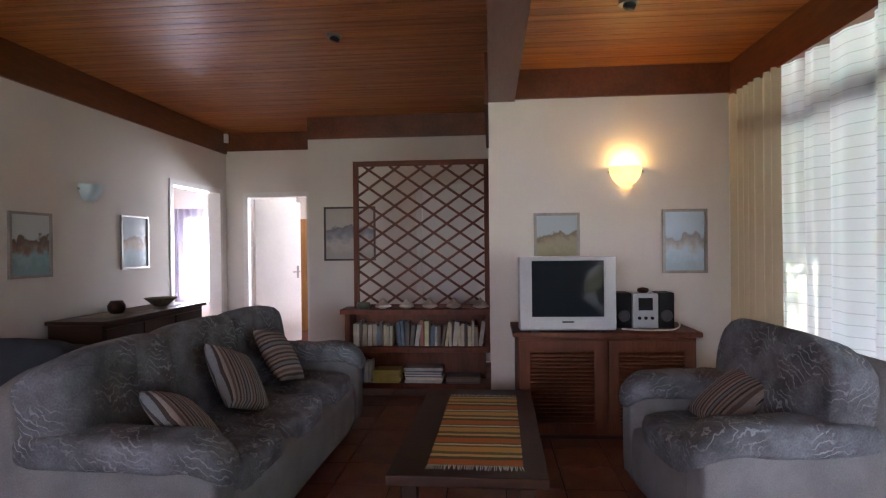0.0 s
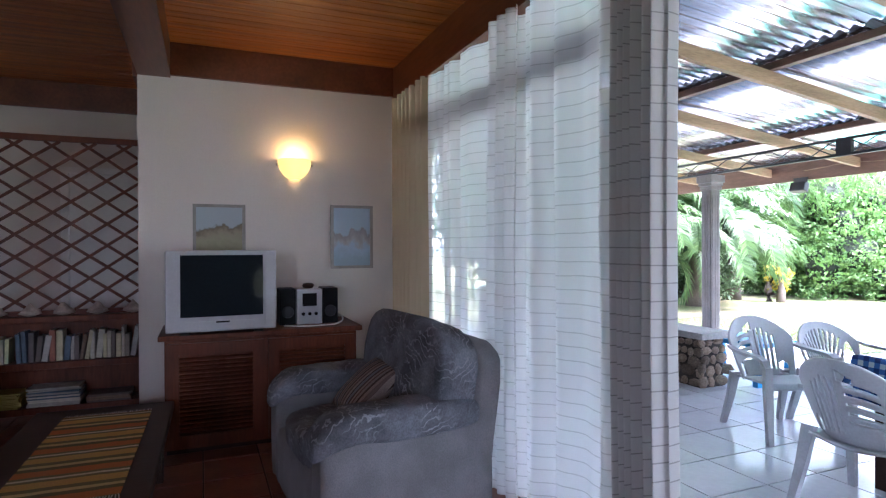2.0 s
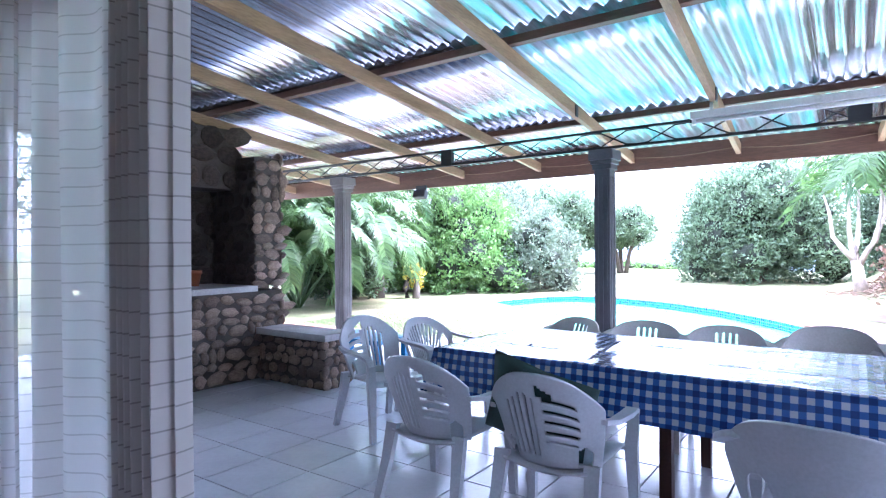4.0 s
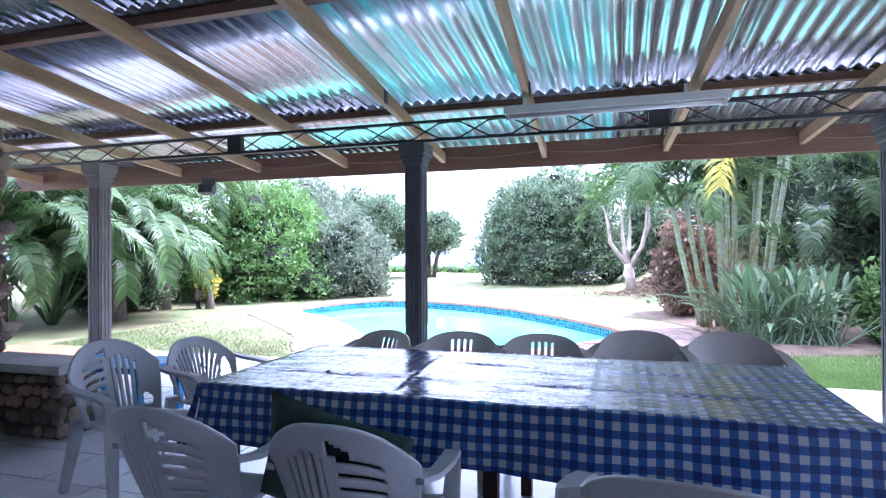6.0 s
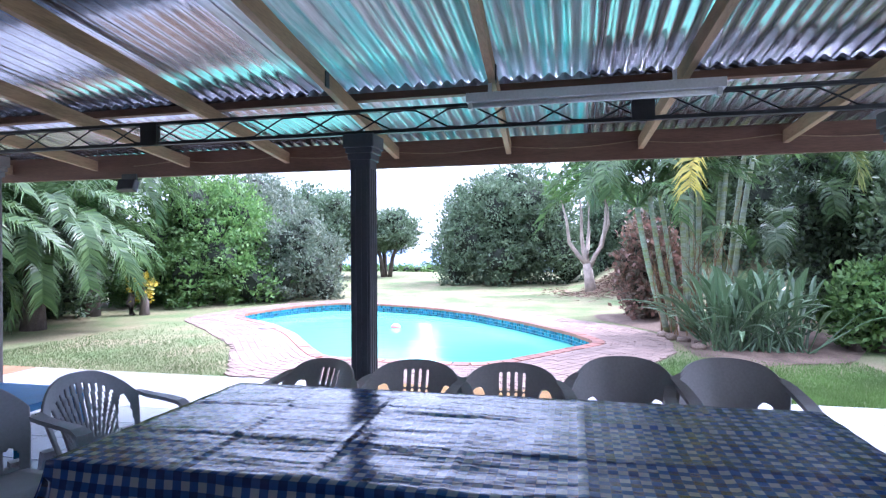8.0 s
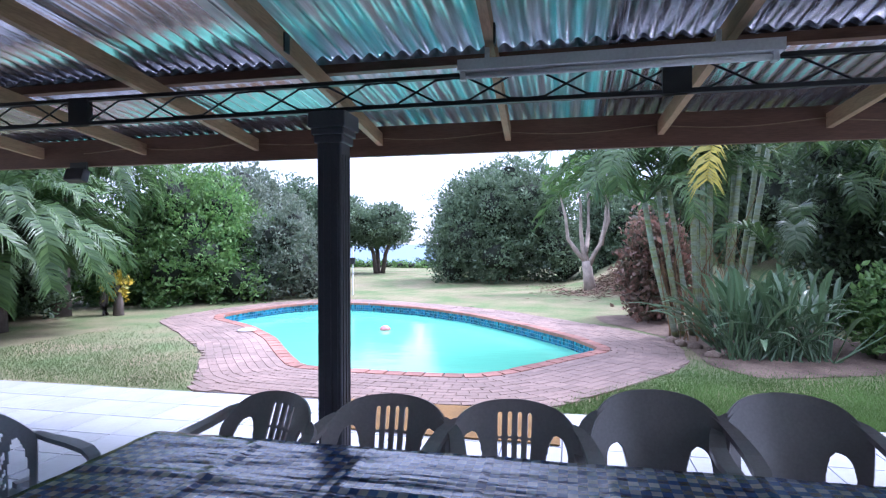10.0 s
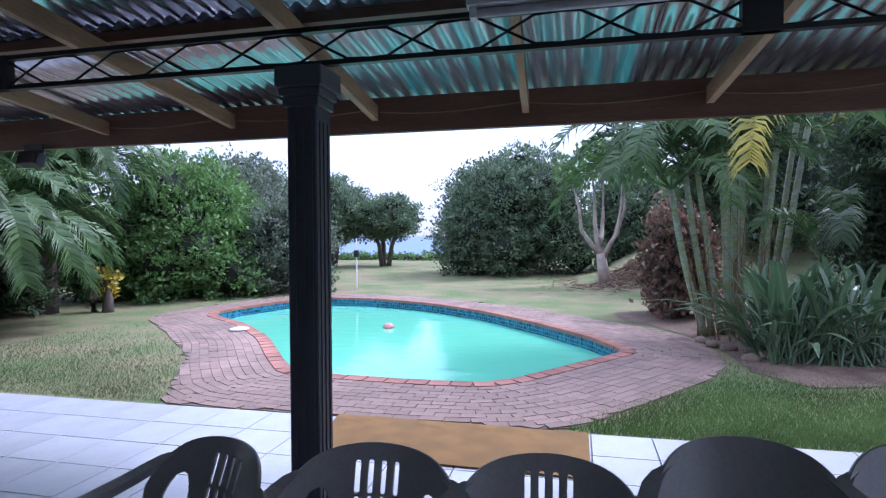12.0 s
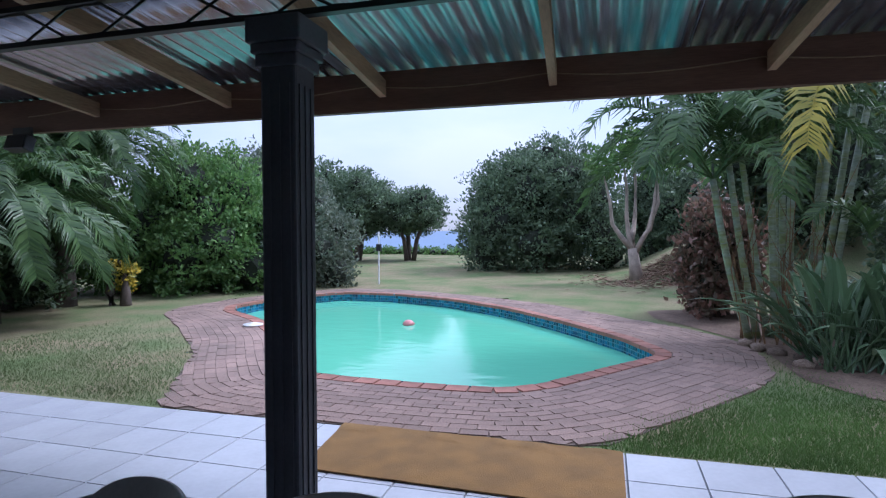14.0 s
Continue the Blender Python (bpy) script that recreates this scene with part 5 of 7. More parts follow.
def upholstery():
    """Grey-blue cloth with a scribbled pale leaf print."""
    m = node_mat("printed_upholstery", (0.17, 0.18, 0.21), 0.9, var=0.4, scale=7, fine=120, bump=0.25, color2=(0.085, 0.09, 0.10), spec=0.2)
    n, l = m.node_tree.nodes, m.node_tree.links
    b = n["Principled BSDF"]
    src = b.inputs["Base Color"].links[0].from_socket
    co, vo, patch = n.new("ShaderNodeTexCoord"), n.new("ShaderNodeTexNoise"), n.new("ShaderNodeTexVoronoi")
    patch.inputs["Scale"].default_value = 6.5
    vo.inputs["Scale"].default_value, vo.inputs["Detail"].default_value = 5.0, 4.0
    l.new(co.outputs["Object"], patch.inputs["Vector"])
    l.new(co.outputs["Object"], vo.inputs["Vector"])
    strokes = []
    for turn in ((0.3, 0.9, 0.2), (1.9, 0.2, 1.3)):
        mp, wv, r1 = n.new("ShaderNodeMapping"), n.new("ShaderNodeTexWave"), n.new("ShaderNodeMapRange")
        mp.inputs["Rotation"].default_value = turn
        wv.inputs["Scale"].default_value, wv.inputs["Distortion"].default_value, wv.inputs["Detail"].default_value, wv.inputs["Detail Scale"].default_value = 11.0, 11.0, 2.5, 1.3
        r1.inputs["From Min"].default_value, r1.inputs["From Max"].default_value = 0.84, 1.0
        l.new(co.outputs["Object"], mp.inputs["Vector"])
        l.new(mp.outputs["Vector"], wv.inputs["Vector"])
        l.new(wv.outputs["Fac"], r1.inputs["Value"])
        strokes.append(r1)
    # each patch of the print takes its own strokes; some stay plain
    sel, pick, r2, mul, mx = n.new("ShaderNodeSeparateColor"), n.new("ShaderNodeMixRGB"), n.new("ShaderNodeMapRange"), n.new("ShaderNodeMath"), n.new("ShaderNodeMixRGB")
    gt = n.new("ShaderNodeMath")
    gt.operation, gt.inputs[1].default_value, mul.operation = "GREATER_THAN", 0.5, "MULTIPLY"
    l.new(patch.outputs["Color"], sel.inputs["Color"])
    l.new(sel.outputs["Red"], gt.inputs[0])
    l.new(gt.outputs[0], pick.inputs["Fac"])
    l.new(strokes[0].outputs["Result"], pick.inputs["Color1"])
    l.new(strokes[1].outputs["Result"], pick.inputs["Color2"])
    r2.inputs["From Min"].default_value, r2.inputs["From Max"].default_value = 0.44, 0.60
    l.new(vo.outputs["Fac"], r2.inputs["Value"])
    l.new(pick.outputs["Color"], mul.inputs[0])
    l.new(r2.outputs["Result"], mul.inputs[1])
    tone, tr_ = n.new("ShaderNodeMixRGB"), n.new("ShaderNodeMapRange")
    tone.blend_type, tone.inputs["Fac"].default_value = "MULTIPLY", 1.0
    tr_.inputs["To Min"].default_value, tr_.inputs["To Max"].default_value = 0.84, 1.14
    l.new(sel.outputs["Green"], tr_.inputs["Value"])
    l.new(src, tone.inputs["Color1"])
    l.new(tr_.outputs["Result"], tone.inputs["Color2"])
    l.new(mul.outputs[0], mx.inputs["Fac"])
    l.new(tone.outputs["Color"], mx.inputs["Color1"])
    mx.inputs["Color2"].default_value = (0.27, 0.28, 0.31, 1)
    l.new(mx.outputs["Color"], b.inputs["Base Color"])
    return m


def striped(name, colors, period, axis=0, rough=0.9):
    """Woven stripes along one axis of the thing; colours as (place in the period, colour)."""
    m = bpy.data.materials.new(name)
    m.use_nodes = True
    n, l = m.node_tree.nodes, m.node_tree.links
    b = n["Principled BSDF"]
    co, sep, k, f, ramp = n.new("ShaderNodeTexCoord"), n.new("ShaderNodeSeparateXYZ"), n.new("ShaderNodeMath"), n.new("ShaderNodeMath"), n.new("ShaderNodeValToRGB")
    k.operation, f.operation, k.inputs[1].default_value = "MULTIPLY", "FRACT", 1 / period
    l.new(co.outputs["Object"], sep.inputs["Vector"])
    l.new(sep.outputs[axis], k.inputs[0])
    l.new(k.outputs[0], f.inputs[0])
    l.new(f.outputs[0], ramp.inputs["Fac"])
    ramp.color_ramp.interpolation = "CONSTANT"
    e = ramp.color_ramp.elements
    e[0].color, e[0].position = (*colors[0][1], 1), 0
    e[1].color, e[1].position = (*colors[1][1], 1), colors[1][0]
    for p, c in colors[2:]:
        e.new(p).color = (*c, 1)
    no, mul = n.new("ShaderNodeTexNoise"), n.new("ShaderNodeMixRGB")
    no.inputs["Scale"].default_value = 160
    mul.blend_type, mul.inputs["Fac"].default_value = "MULTIPLY", 0.7
    l.new(co.outputs["Object"], no.inputs["Vector"])
    l.new(ramp.outputs["Color"], mul.inputs["Color1"])
    gr = n.new("ShaderNodeMapRange")
    gr.inputs["To Min"].default_value, gr.inputs["To Max"].default_value = 0.4, 1.5
    l.new(no.outputs["Fac"], gr.inputs["Value"])
    l.new(gr.outputs["Result"], mul.inputs["Color2"])
    l.new(mul.outputs["Color"], b.inputs["Base Color"])
    b.inputs["Roughness"].default_value = rough
    bp = n.new("ShaderNodeBump")
    bp.inputs["Strength"].default_value, bp.inputs["Distance"].default_value = 0.3, 0.004
    l.new(no.outputs["Fac"], bp.inputs["Height"])
    l.new(bp.outputs["Normal"], b.inputs["Normal"])
    return m


M_SOFA = upholstery()
M_SOFAPLAIN = node_mat("plain_grey_upholstery", (0.19, 0.19, 0.20), 0.9, var=0.25, scale=6, fine=160, bump=0.25)
M_PILLOW = striped("striped_pillow_cloth", [(0, (0.23, 0.18, 0.155)), (0.10, (0.05, 0.035, 0.033)), (0.19, (0.20, 0.17, 0.155)), (0.30, (0.10, 0.06, 0.05)), (0.37, (0.24, 0.20, 0.18)), (0.46, (0.06, 0.04, 0.037)), (0.55, (0.15, 0.16, 0.18)), (0.69, (0.04, 0.03, 0.03)), (0.76, (0.26, 0.22, 0.20)), (0.88, (0.11, 0.08, 0.07))], 0.145)


def puff(bm, cx, cy, cz, sx, sy, sz, p=4.0, m=None, n=20):
    """A soft upholstered block: a rounded box."""
    vs = bmesh.ops.create_uvsphere(bm, u_segments=n * 2, v_segments=n, radius=1.0)["verts"]
    for v in vs:
        d = v.co
        k = (abs(d.x) ** p + abs(d.y) ** p + abs(d.z) ** p) ** (-1 / p)
        v.co = Vector((cx + d.x * k * sx / 2, cy + d.y * k * sy / 2, cz + d.z * k * sz / 2))
        v.co += Vector((0.008, 0.008, 0.008)) * noise.noise(v.co * 4)
    if m is not None:
        bmesh.ops.transform(bm, matrix=m, verts=vs)
    return vs


def seat_unit(name, label, category, m, width, seats, group="", M_SOFA=M_SOFA, M_SOFAPLAIN=M_SOFAPLAIN):
    """A sofa or armchair with padded arms; it faces +x, its width lies along y."""
    s = thing(name, label, category, m, group)
    w, arm = width, 0.20
    bm = bmx()
    puff(bm, 0.0, 0, 0.20, 0.90, w - 0.1, 0.34, 10)
    part("base", bm, M_SOFAPLAIN, s, smooth=True)
    inner = w - 2 * arm
    for k in range(seats):
        y = -inner / 2 + inner * (k + 0.5) / seats
        bm = bmx()
        vs = puff(bm, 0.07, y, 0.375, 0.74, inner / seats + 0.006, 0.19, 5)
        for v in vs:
            v.co.z += 0.018 * noise.noise(v.co * 5)
        part("seat_cushion", bm, M_SOFA, s, smooth=True)
    bw_ = w - 0.07
    for k in range(seats):
        y = -bw_ / 2 + bw_ * (k + 0.5) / seats
        cw = bw_ / seats
        bm = bmx()
        vs = puff(bm, 0, 0, 0, 0.29, cw + 0.012, 0.64, 6.5, n=26)
        for v in vs:
            side = (v.co.y + y) / (bw_ / 2)
            up = max(0, v.co.z) / 0.31
            v.co.z -= up * (0.035 * max(0, abs(side) - 0.55) / 0.45 + 0.022 * (2 * v.co.y / cw) ** 2)
            v.co.x += -0.03 * math.cos(v.co.z * 5) + 0.02 * noise.noise(Vector((v.co.y * 6 + y, v.co.z * 6, 1.3)))
        bmesh.ops.transform(bm, matrix=pose(-0.24, y, 0.635, 0, -14, 0), verts=vs)
        part("back_cushion", bm, M_SOFA, s, smooth=True)
    bm = bmx()
    vs = puff(bm, -0.385, 0, 0.45, 0.17, w - 0.012, 0.84, 9)
    for v in vs:
        v.co.x -= 0.16 * max(0, v.co.z - 0.4)
        v.co.z -= 0.03 * (2 * v.co.y / w) ** 4 * max(0, v.co.z)
    part("back_frame", bm, M_SOFAPLAIN, s, smooth=True)
    for sg in (-1, 1):
        bm = bmx()
        puff(bm, 0.0, sg * (w / 2 - arm / 2), 0.31, 0.90, arm - 0.012, 0.56, 14)
        a = part("arm", bm, M_SOFAPLAIN, s, smooth=True)
        bm = bmx()
        vs = puff(bm, 0.035, sg * (w / 2 - arm / 2), 0.575, 0.90, arm + 0.03, 0.14, 4.5, n=26)
        for v in vs:
            f = max(0, v.co.x - 0.30) / 0.165
            v.co.z -= 0.07 * f * f
            v.co.z += 0.012 * noise.noise(v.co * 6)
        part("arm_pad", bm, M_SOFA, a, smooth=True)
    for sx in (-0.36, 0.36):
        for sy in (-1, 1):
            part("foot", boxes((sx - 0.03, sy * (w / 2 - 0.12) - 0.03, 0, sx + 0.03, sy * (w / 2 - 0.12) + 0.03, 0.045)), M_DARKWOOD, s)
    return s


seat_unit("sofa", "three-seat sofa in grey-blue printed cloth", "sofa", pose(-1.46, 3.25, 0, 0, 0, -1), 2.34, 3)
seat_unit("armchair", "grey armchair with printed arms before the curtains", "armchair", pose(1.18, 2.92, 0, 0, 0, 184) @ Matrix.Diagonal((0.86, 1, 1, 1)), 1.10, 1)


def pillow(m, w, h):
    bm = bmx()
    cushion_mesh(bm, w, h, 0.14, Matrix())
    ob = tagged(part("throw_pillow", bm, M_PILLOW, None, smooth=True), "striped brown and grey throw pillow on the seat", "pillow", "striped pillows")
    ob.matrix_basis = m


pillow(pose(-1.37, 2.50, 0.575, 0, 46, 22) @ pose(0, 0, 0, 0, 0, 62), 0.42, 0.38)
pillow(pose(-1.40, 3.10, 0.640, 0, 58, 4) @ pose(0, 0, 0, 0, 0, 66), 0.43, 0.40)
pillow(pose(-1.40, 3.74, 0.655, 0, 58, 4) @ pose(0, 0, 0, 0, 0, -12), 0.40, 0.40)
pillow(pose(1.20, 3.02, 0.575, 0, -40, 8) @ pose(0, 0, 0, 0, 0, 85), 0.38, 0.36)

# coffee table with a striped runner
ct = thing("coffee_table", "dark wooden coffee table on square legs", "table", pose(-0.09, 3.08, 0, 0, 0, -1))
bm = bmx()
box(bm, -0.335, -0.73, 0.375, 0.335, 0.73, 0.42, 0.006)
part("tabletop", bm, M_DARKWOOD, ct)
for sx in (-1, 1):
    part("apron", boxes((sx * 0.24 - 0.012, -0.6, 0.30, sx * 0.24 + 0.012, 0.6, 0.375)), M_DARKWOOD, ct)
    for sy in (-1, 1):
        bm = bmx()
        box(bm, sx * 0.25 - 0.035, sy * 0.62 - 0.035, 0, sx * 0.25 + 0.035, sy * 0.62 + 0.035, 0.375, 0.005)
        part("leg", bm, M_DARKWOOD, ct)
M_RUNNER = striped("striped_runner_cloth", [(0, (0.40, 0.115, 0.02)), (0.22, (0.10, 0.075, 0.02)), (0.34, (0.52, 0.36, 0.14)), (0.44, (0.13, 0.10, 0.03)), (0.56, (0.48, 0.27, 0.06)), (0.78, (0.16, 0.13, 0.04)), (0.86, (0.58, 0.50, 0.32)), (0.92, (0.14, 0.11, 0.04))], 0.285, 1)
rn = thing("table_runner", "orange and brown striped woven runner with white fringe", "runner", pose(-0.06, 3.04, 0.421, 0, 0, -1))
bm = bmx()
sheet(bm, lambda u, v: (-0.205 + 0.41 * u, -0.575 + 1.15 * v, 0.004 + 0.002 * noise.noise(Vector((u * 6, v * 9, 0)))), 12, 40)
part("cloth", bm, M_RUNNER, rn, solid=0.004)
M_FRINGE = node_mat("white_fringe", (0.6, 0.56, 0.5), 0.95, var=0.2)
for e in (-1, 1):
    bm = bmx()
    for k in range(42):
        x = -0.20 + 0.40 * k / 41
        rod(bm, (x, e * 0.572, 0.004), (x + random.uniform(-0.008, 0.008), e * (0.615 + random.uniform(-0.008, 0.008)), 0.003), 0.003, 0.0015, 4)
    part("fringe", bm, M_FRINGE, rn)

# television cabinet with louvred doors
cab = thing("television_cabinet", "reddish wooden cabinet with louvred doors", "cabinet", pose(0.17, 4.085, 0))
part("body", boxes((0.02, 0.025, 0.03, 1.24, 0.565, 0.72)), M_MAHOG, cab)
bm = bmx()
box(bm, -0.015, -0.015, 0.722, 1.275, 0.57, 0.757, 0.006)
part("top", bm, M_MAHOG, cab)
part("plinth", boxes((0.03, 0.04, 0, 1.23, 0.56, 0.03)), M_DARKWOOD, cab)
for x0 in (0.035, 0.645):
    d = part("door", boxes((x0, 0, 0.05, x0 + 0.07, 0.024, 0.70), (x0 + 0.51, 0, 0.05, x0 + 0.58, 0.024, 0.70), (x0 + 0.07, 0, 0.05, x0 + 0.51, 0.024, 0.12), (x0 + 0.07, 0, 0.63, x0 + 0.51, 0.024, 0.70)), M_MAHOG, cab)
    for k in range(19):
        z = 0.135 + k * 0.0262
        bm = bmx()
        box(bm, x0 + 0.07, -0.014, -0.003, x0 + 0.51, 0.014, 0.003, 0, pose(0, 0.012, z, -38, 0, 0))
        part("slat", bm, M_MAHOG, d)

M_TVSHELL = node_mat("silver_plastic", (0.42, 0.43, 0.46), 0.35, var=0.06, scale=6, fine=80, bump=0.02)
M_SCREEN = node_mat("dark_screen", (0.014, 0.018, 0.022), 0.10, var=0.1, scale=2, bump=0.0, spec=0.05)
M_BLKPLAST = node_mat("black_plastic", (0.008, 0.008, 0.009), 0.5, var=0.2, spec=0.15)
tv = thing("television", "silver tube television with a dark screen", "television", pose(0.53, 4.02, 0.757, 0, 0, 2))
bm = bmx()
box(bm, -0.33, 0, 0.02, 0.33, 0.10, 0.53, 0.012)
shell = part("housing", bm, M_TVSHELL, tv)
bm = bmx()
vs = box(bm, -0.27, 0.10, 0.05, 0.27, 0.42, 0.50, 0.02)
for v in vs:
    if v.is_valid and v.co.y > 0.3:
        v.co.x *= 0.7
        v.co.z = 0.06 + (v.co.z - 0.05) * 0.8
part("tube_back", bm, M_TVSHELL, tv)
bm = bmx()
sheet(bm, lambda u, v: (-0.245 + 0.49 * u, -0.006 - 0.012 * (1 - (2 * u - 1) ** 2) * (1 - (2 * v - 1) ** 2), 0.115 + 0.385 * v), 16, 12)
part("screen", bm, M_SCREEN, tv, "dark curved glass screen", smooth=True)
for x0 in (-0.325, 0.262):
    part("speaker_strip", boxes((x0, -0.006, 0.03, x0 + 0.06, 0.0, 0.52)), M_TVSHELL, tv)
part("control_panel", boxes((-0.22, -0.004, 0.03, 0.22, 0.0, 0.085)), M_TVSHELL, tv)
part("badge", boxes((-0.04, -0.007, 0.075, 0.04, -0.004, 0.085)), M_BLKPLAST, tv)
for x in (-0.25, 0.19):
    part("foot", boxes((x, 0.03, 0, x + 0.06, 0.3, 0.02)), M_BLKPLAST, tv)

st = thing("mini_stereo", "small silver stereo with two black speakers", "stereo", pose(1.115, 4.28, 0.757))
for x0 in (-0.205, 0.095):
    bm = bmx()
    box(bm, x0, 0, 0, x0 + 0.11, 0.18, 0.255, 0.006)
    sp_ = part("speaker", bm, M_BLKPLAST, st, "black speaker box")
    bm = bmx()
    rod(bm, (x0 + 0.055, 0.0, 0.09), (x0 + 0.055, -0.006, 0.09), 0.042, 0.038, 18)
    part("cone", bm, M_BLACK, sp_)
bm = bmx()
box(bm, -0.09, -0.01, 0, 0.09, 0.2, 0.25, 0.008)
part("body", bm, M_TVSHELL, st)
part("display", boxes((-0.05, -0.014, 0.13, 0.05, -0.009, 0.22)), M_BLKPLAST, st, "dark display window")
for k in range(3):
    bm = bmx()
    rod(bm, (-0.045 + k * 0.045, -0.01, 0.075), (-0.045 + k * 0.045, -0.022, 0.075), 0.012, seg=12)
    part("button", bm, M_BLKPLAST, st)
bm = bmx()
lathe(bm, [(0.03, 0.0), (0.045, 0.02), (0.035, 0.035), (0.01, 0.04)], (1.12, 4.36, 1.007), 12)
tagged(part("ornament", bm, M_DARKWOOD, None, smooth=True), "small dark ornament lying on the stereo", "ornament")
cord = bpy.data.curves.new("cord", "CURVE")
cord.dimensions, cord.bevel_depth = "3D", 0.005
sp = cord.splines.new("BEZIER")
kp = [(0.93, 4.20, 0.765), (1.02, 4.14, 0.765), (1.16, 4.13, 0.765), (1.30, 4.18, 0.768), (1.36, 4.35, 0.80), (1.30, 4.5, 0.82)]
sp.bezier_points.add(len(kp) - 1)
for q, p in zip(sp.bezier_points, kp):
    q.co, q.handle_left_type, q.handle_right_type = p, "AUTO", "AUTO"
cord.materials.append(M_TRIM)
tagged(new("power_cord", cord), "white power cord trailing over the cabinet top", "cord")


def picture_mat(name, sky, mid, low, seed):
    """A painted scene: sky, a band of land, water."""
    m = bpy.data.materials.new(name)
    m.use_nodes = True
    n, l = m.node_tree.nodes, m.node_tree.links
    b = n["Principled BSDF"]
    co, sep, no, add, ramp = n.new("ShaderNodeTexCoord"), n.new("ShaderNodeSeparateXYZ"), n.new("ShaderNodeTexNoise"), n.new("ShaderNodeMath"), n.new("ShaderNodeValToRGB")
    no.noise_dimensions = "4D"
    no.inputs["W"].default_value, no.inputs["Scale"].default_value, no.inputs["Detail"].default_value = seed, 4.5, 6
    l.new(co.outputs["Generated"], sep.inputs["Vector"])
    l.new(co.outputs["Generated"], no.inputs["Vector"])
    sc = n.new("ShaderNodeMath")
    sc.operation, sc.inputs[1].default_value = "MULTIPLY_ADD", 0.7
    sc.inputs[2].default_value = -0.35
    l.new(no.outputs["Fac"], sc.inputs[0])
    l.new(sep.outputs["Z"], add.inputs[0])
    l.new(sc.outputs[0], add.inputs[1])
    l.new(add.outputs[0], ramp.inputs["Fac"])
    e = ramp.color_ramp.elements
    e[0].color, e[0].position = (*low, 1), 0.10
    e[1].color, e[1].position = (*sky, 1), 0.80
    e.new(0.30).color = tuple(c * 1.25 for c in low) + (1,)
    e.new(0.42).color = (*mid, 1)
    e.new(0.56).color = tuple(c * 0.6 for c in mid) + (1,)
    e.new(0.62).color = (*sky, 1)
    l.new(ramp.outputs["Color"], b.inputs["Base Color"])
    b.inputs["Roughness"].default_value = 0.15
    return m


M_FRAME = node_mat("silver_picture_frame", (0.34, 0.33, 0.31), 0.35, metal=0.4, var=0.2, scale=8)
M_FRAMED = node_mat("dark_picture_frame", (0.05, 0.045, 0.04), 0.4, var=0.2, scale=8)


def picture(label, m, w, h, art, frame_mat):
    p = thing("framed_picture", label, "picture", m)
    t = 0.022
    part("frame", boxes((-w / 2, -0.022, -h / 2, -w / 2 + t, 0, h / 2), (w / 2 - t, -0.022, -h / 2, w / 2, 0, h / 2), (-w / 2 + t, -0.022, -h / 2, w / 2 - t, 0, -h / 2 + t), (-w / 2 + t, -0.022, h / 2 - t, w / 2 - t, 0, h / 2)), frame_mat, p)
    part("print", boxes((-w / 2 + t, -0.008, -h / 2 + t, w / 2 - t, -0.003, h / 2 - t)), art, p)


picture("framed pale landscape painting with a castle-like ruin", pose(0.53, YT, 1.42), 0.36, 0.40, picture_mat("art_castle", (0.45, 0.52, 0.58), (0.36, 0.32, 0.24), (0.30, 0.29, 0.20), 1.0), M_FRAME)
picture("framed blue harbour painting", pose(1.515, YT, 1.385), 0.34, 0.50, picture_mat("art_harbour", (0.42, 0.55, 0.68), (0.42, 0.42, 0.46), (0.35, 0.48, 0.60), 2.0), M_FRAME)
picture("framed painting of houses above water", pose(XL, 4.20, 1.41, 0, 0, 90), 0.42, 0.51, picture_mat("art_houses", (0.60, 0.66, 0.68), (0.30, 0.22, 0.18), (0.26, 0.40, 0.44), 3.0), M_FRAME)
picture("framed painting of a pale waterfront", pose(XL, 5.52, 1.44, 0, 0, 90), 0.45, 0.53, picture_mat("art_waterfront", (0.46, 0.56, 0.60), (0.55, 0.53, 0.48), (0.36, 0.50, 0.56), 4.0), M_FRAME)
picture("dark-framed pale print in the hall", pose(-1.66, YH, 1.53), 0.62, 0.64, picture_mat("art_hall", (0.55, 0.52, 0.50), (0.35, 0.36, 0.42), (0.45, 0.42, 0.40), 5.0), M_FRAMED)


def shade_mesh(bm):
    for side in (0, 1):
        off = 0.006 * side
        sheet(bm, lambda u, v: ((0.125 - off) * math.cos(math.pi * u) * math.cos(v * 1.25), -(0.115 - off) * math.sin(math.pi * u) * math.cos(v * 1.25), 0.07 - 0.15 * math.sin(v * 1.25) + off), 24, 10)


def wall_lamp(label, m, material):
    w = thing("wall_lamp", label, "lamp", m, "wall lamps")
    bm = bmx()
    shade_mesh(bm)
    part("shade", bm, material, w, smooth=True)
    part("bracket", boxes((-0.12, -0.014, 0.02, 0.12, 0.0, 0.05)), M_FRAME, w)
    for x in (-0.135, 0.128):
        bm = bmx()
        rod(bm, (x, -0.01, 0.035), (x + 0.007, -0.01, 0.035), 0.01, seg=8)
        part("screw", bm, M_FRAME, w)


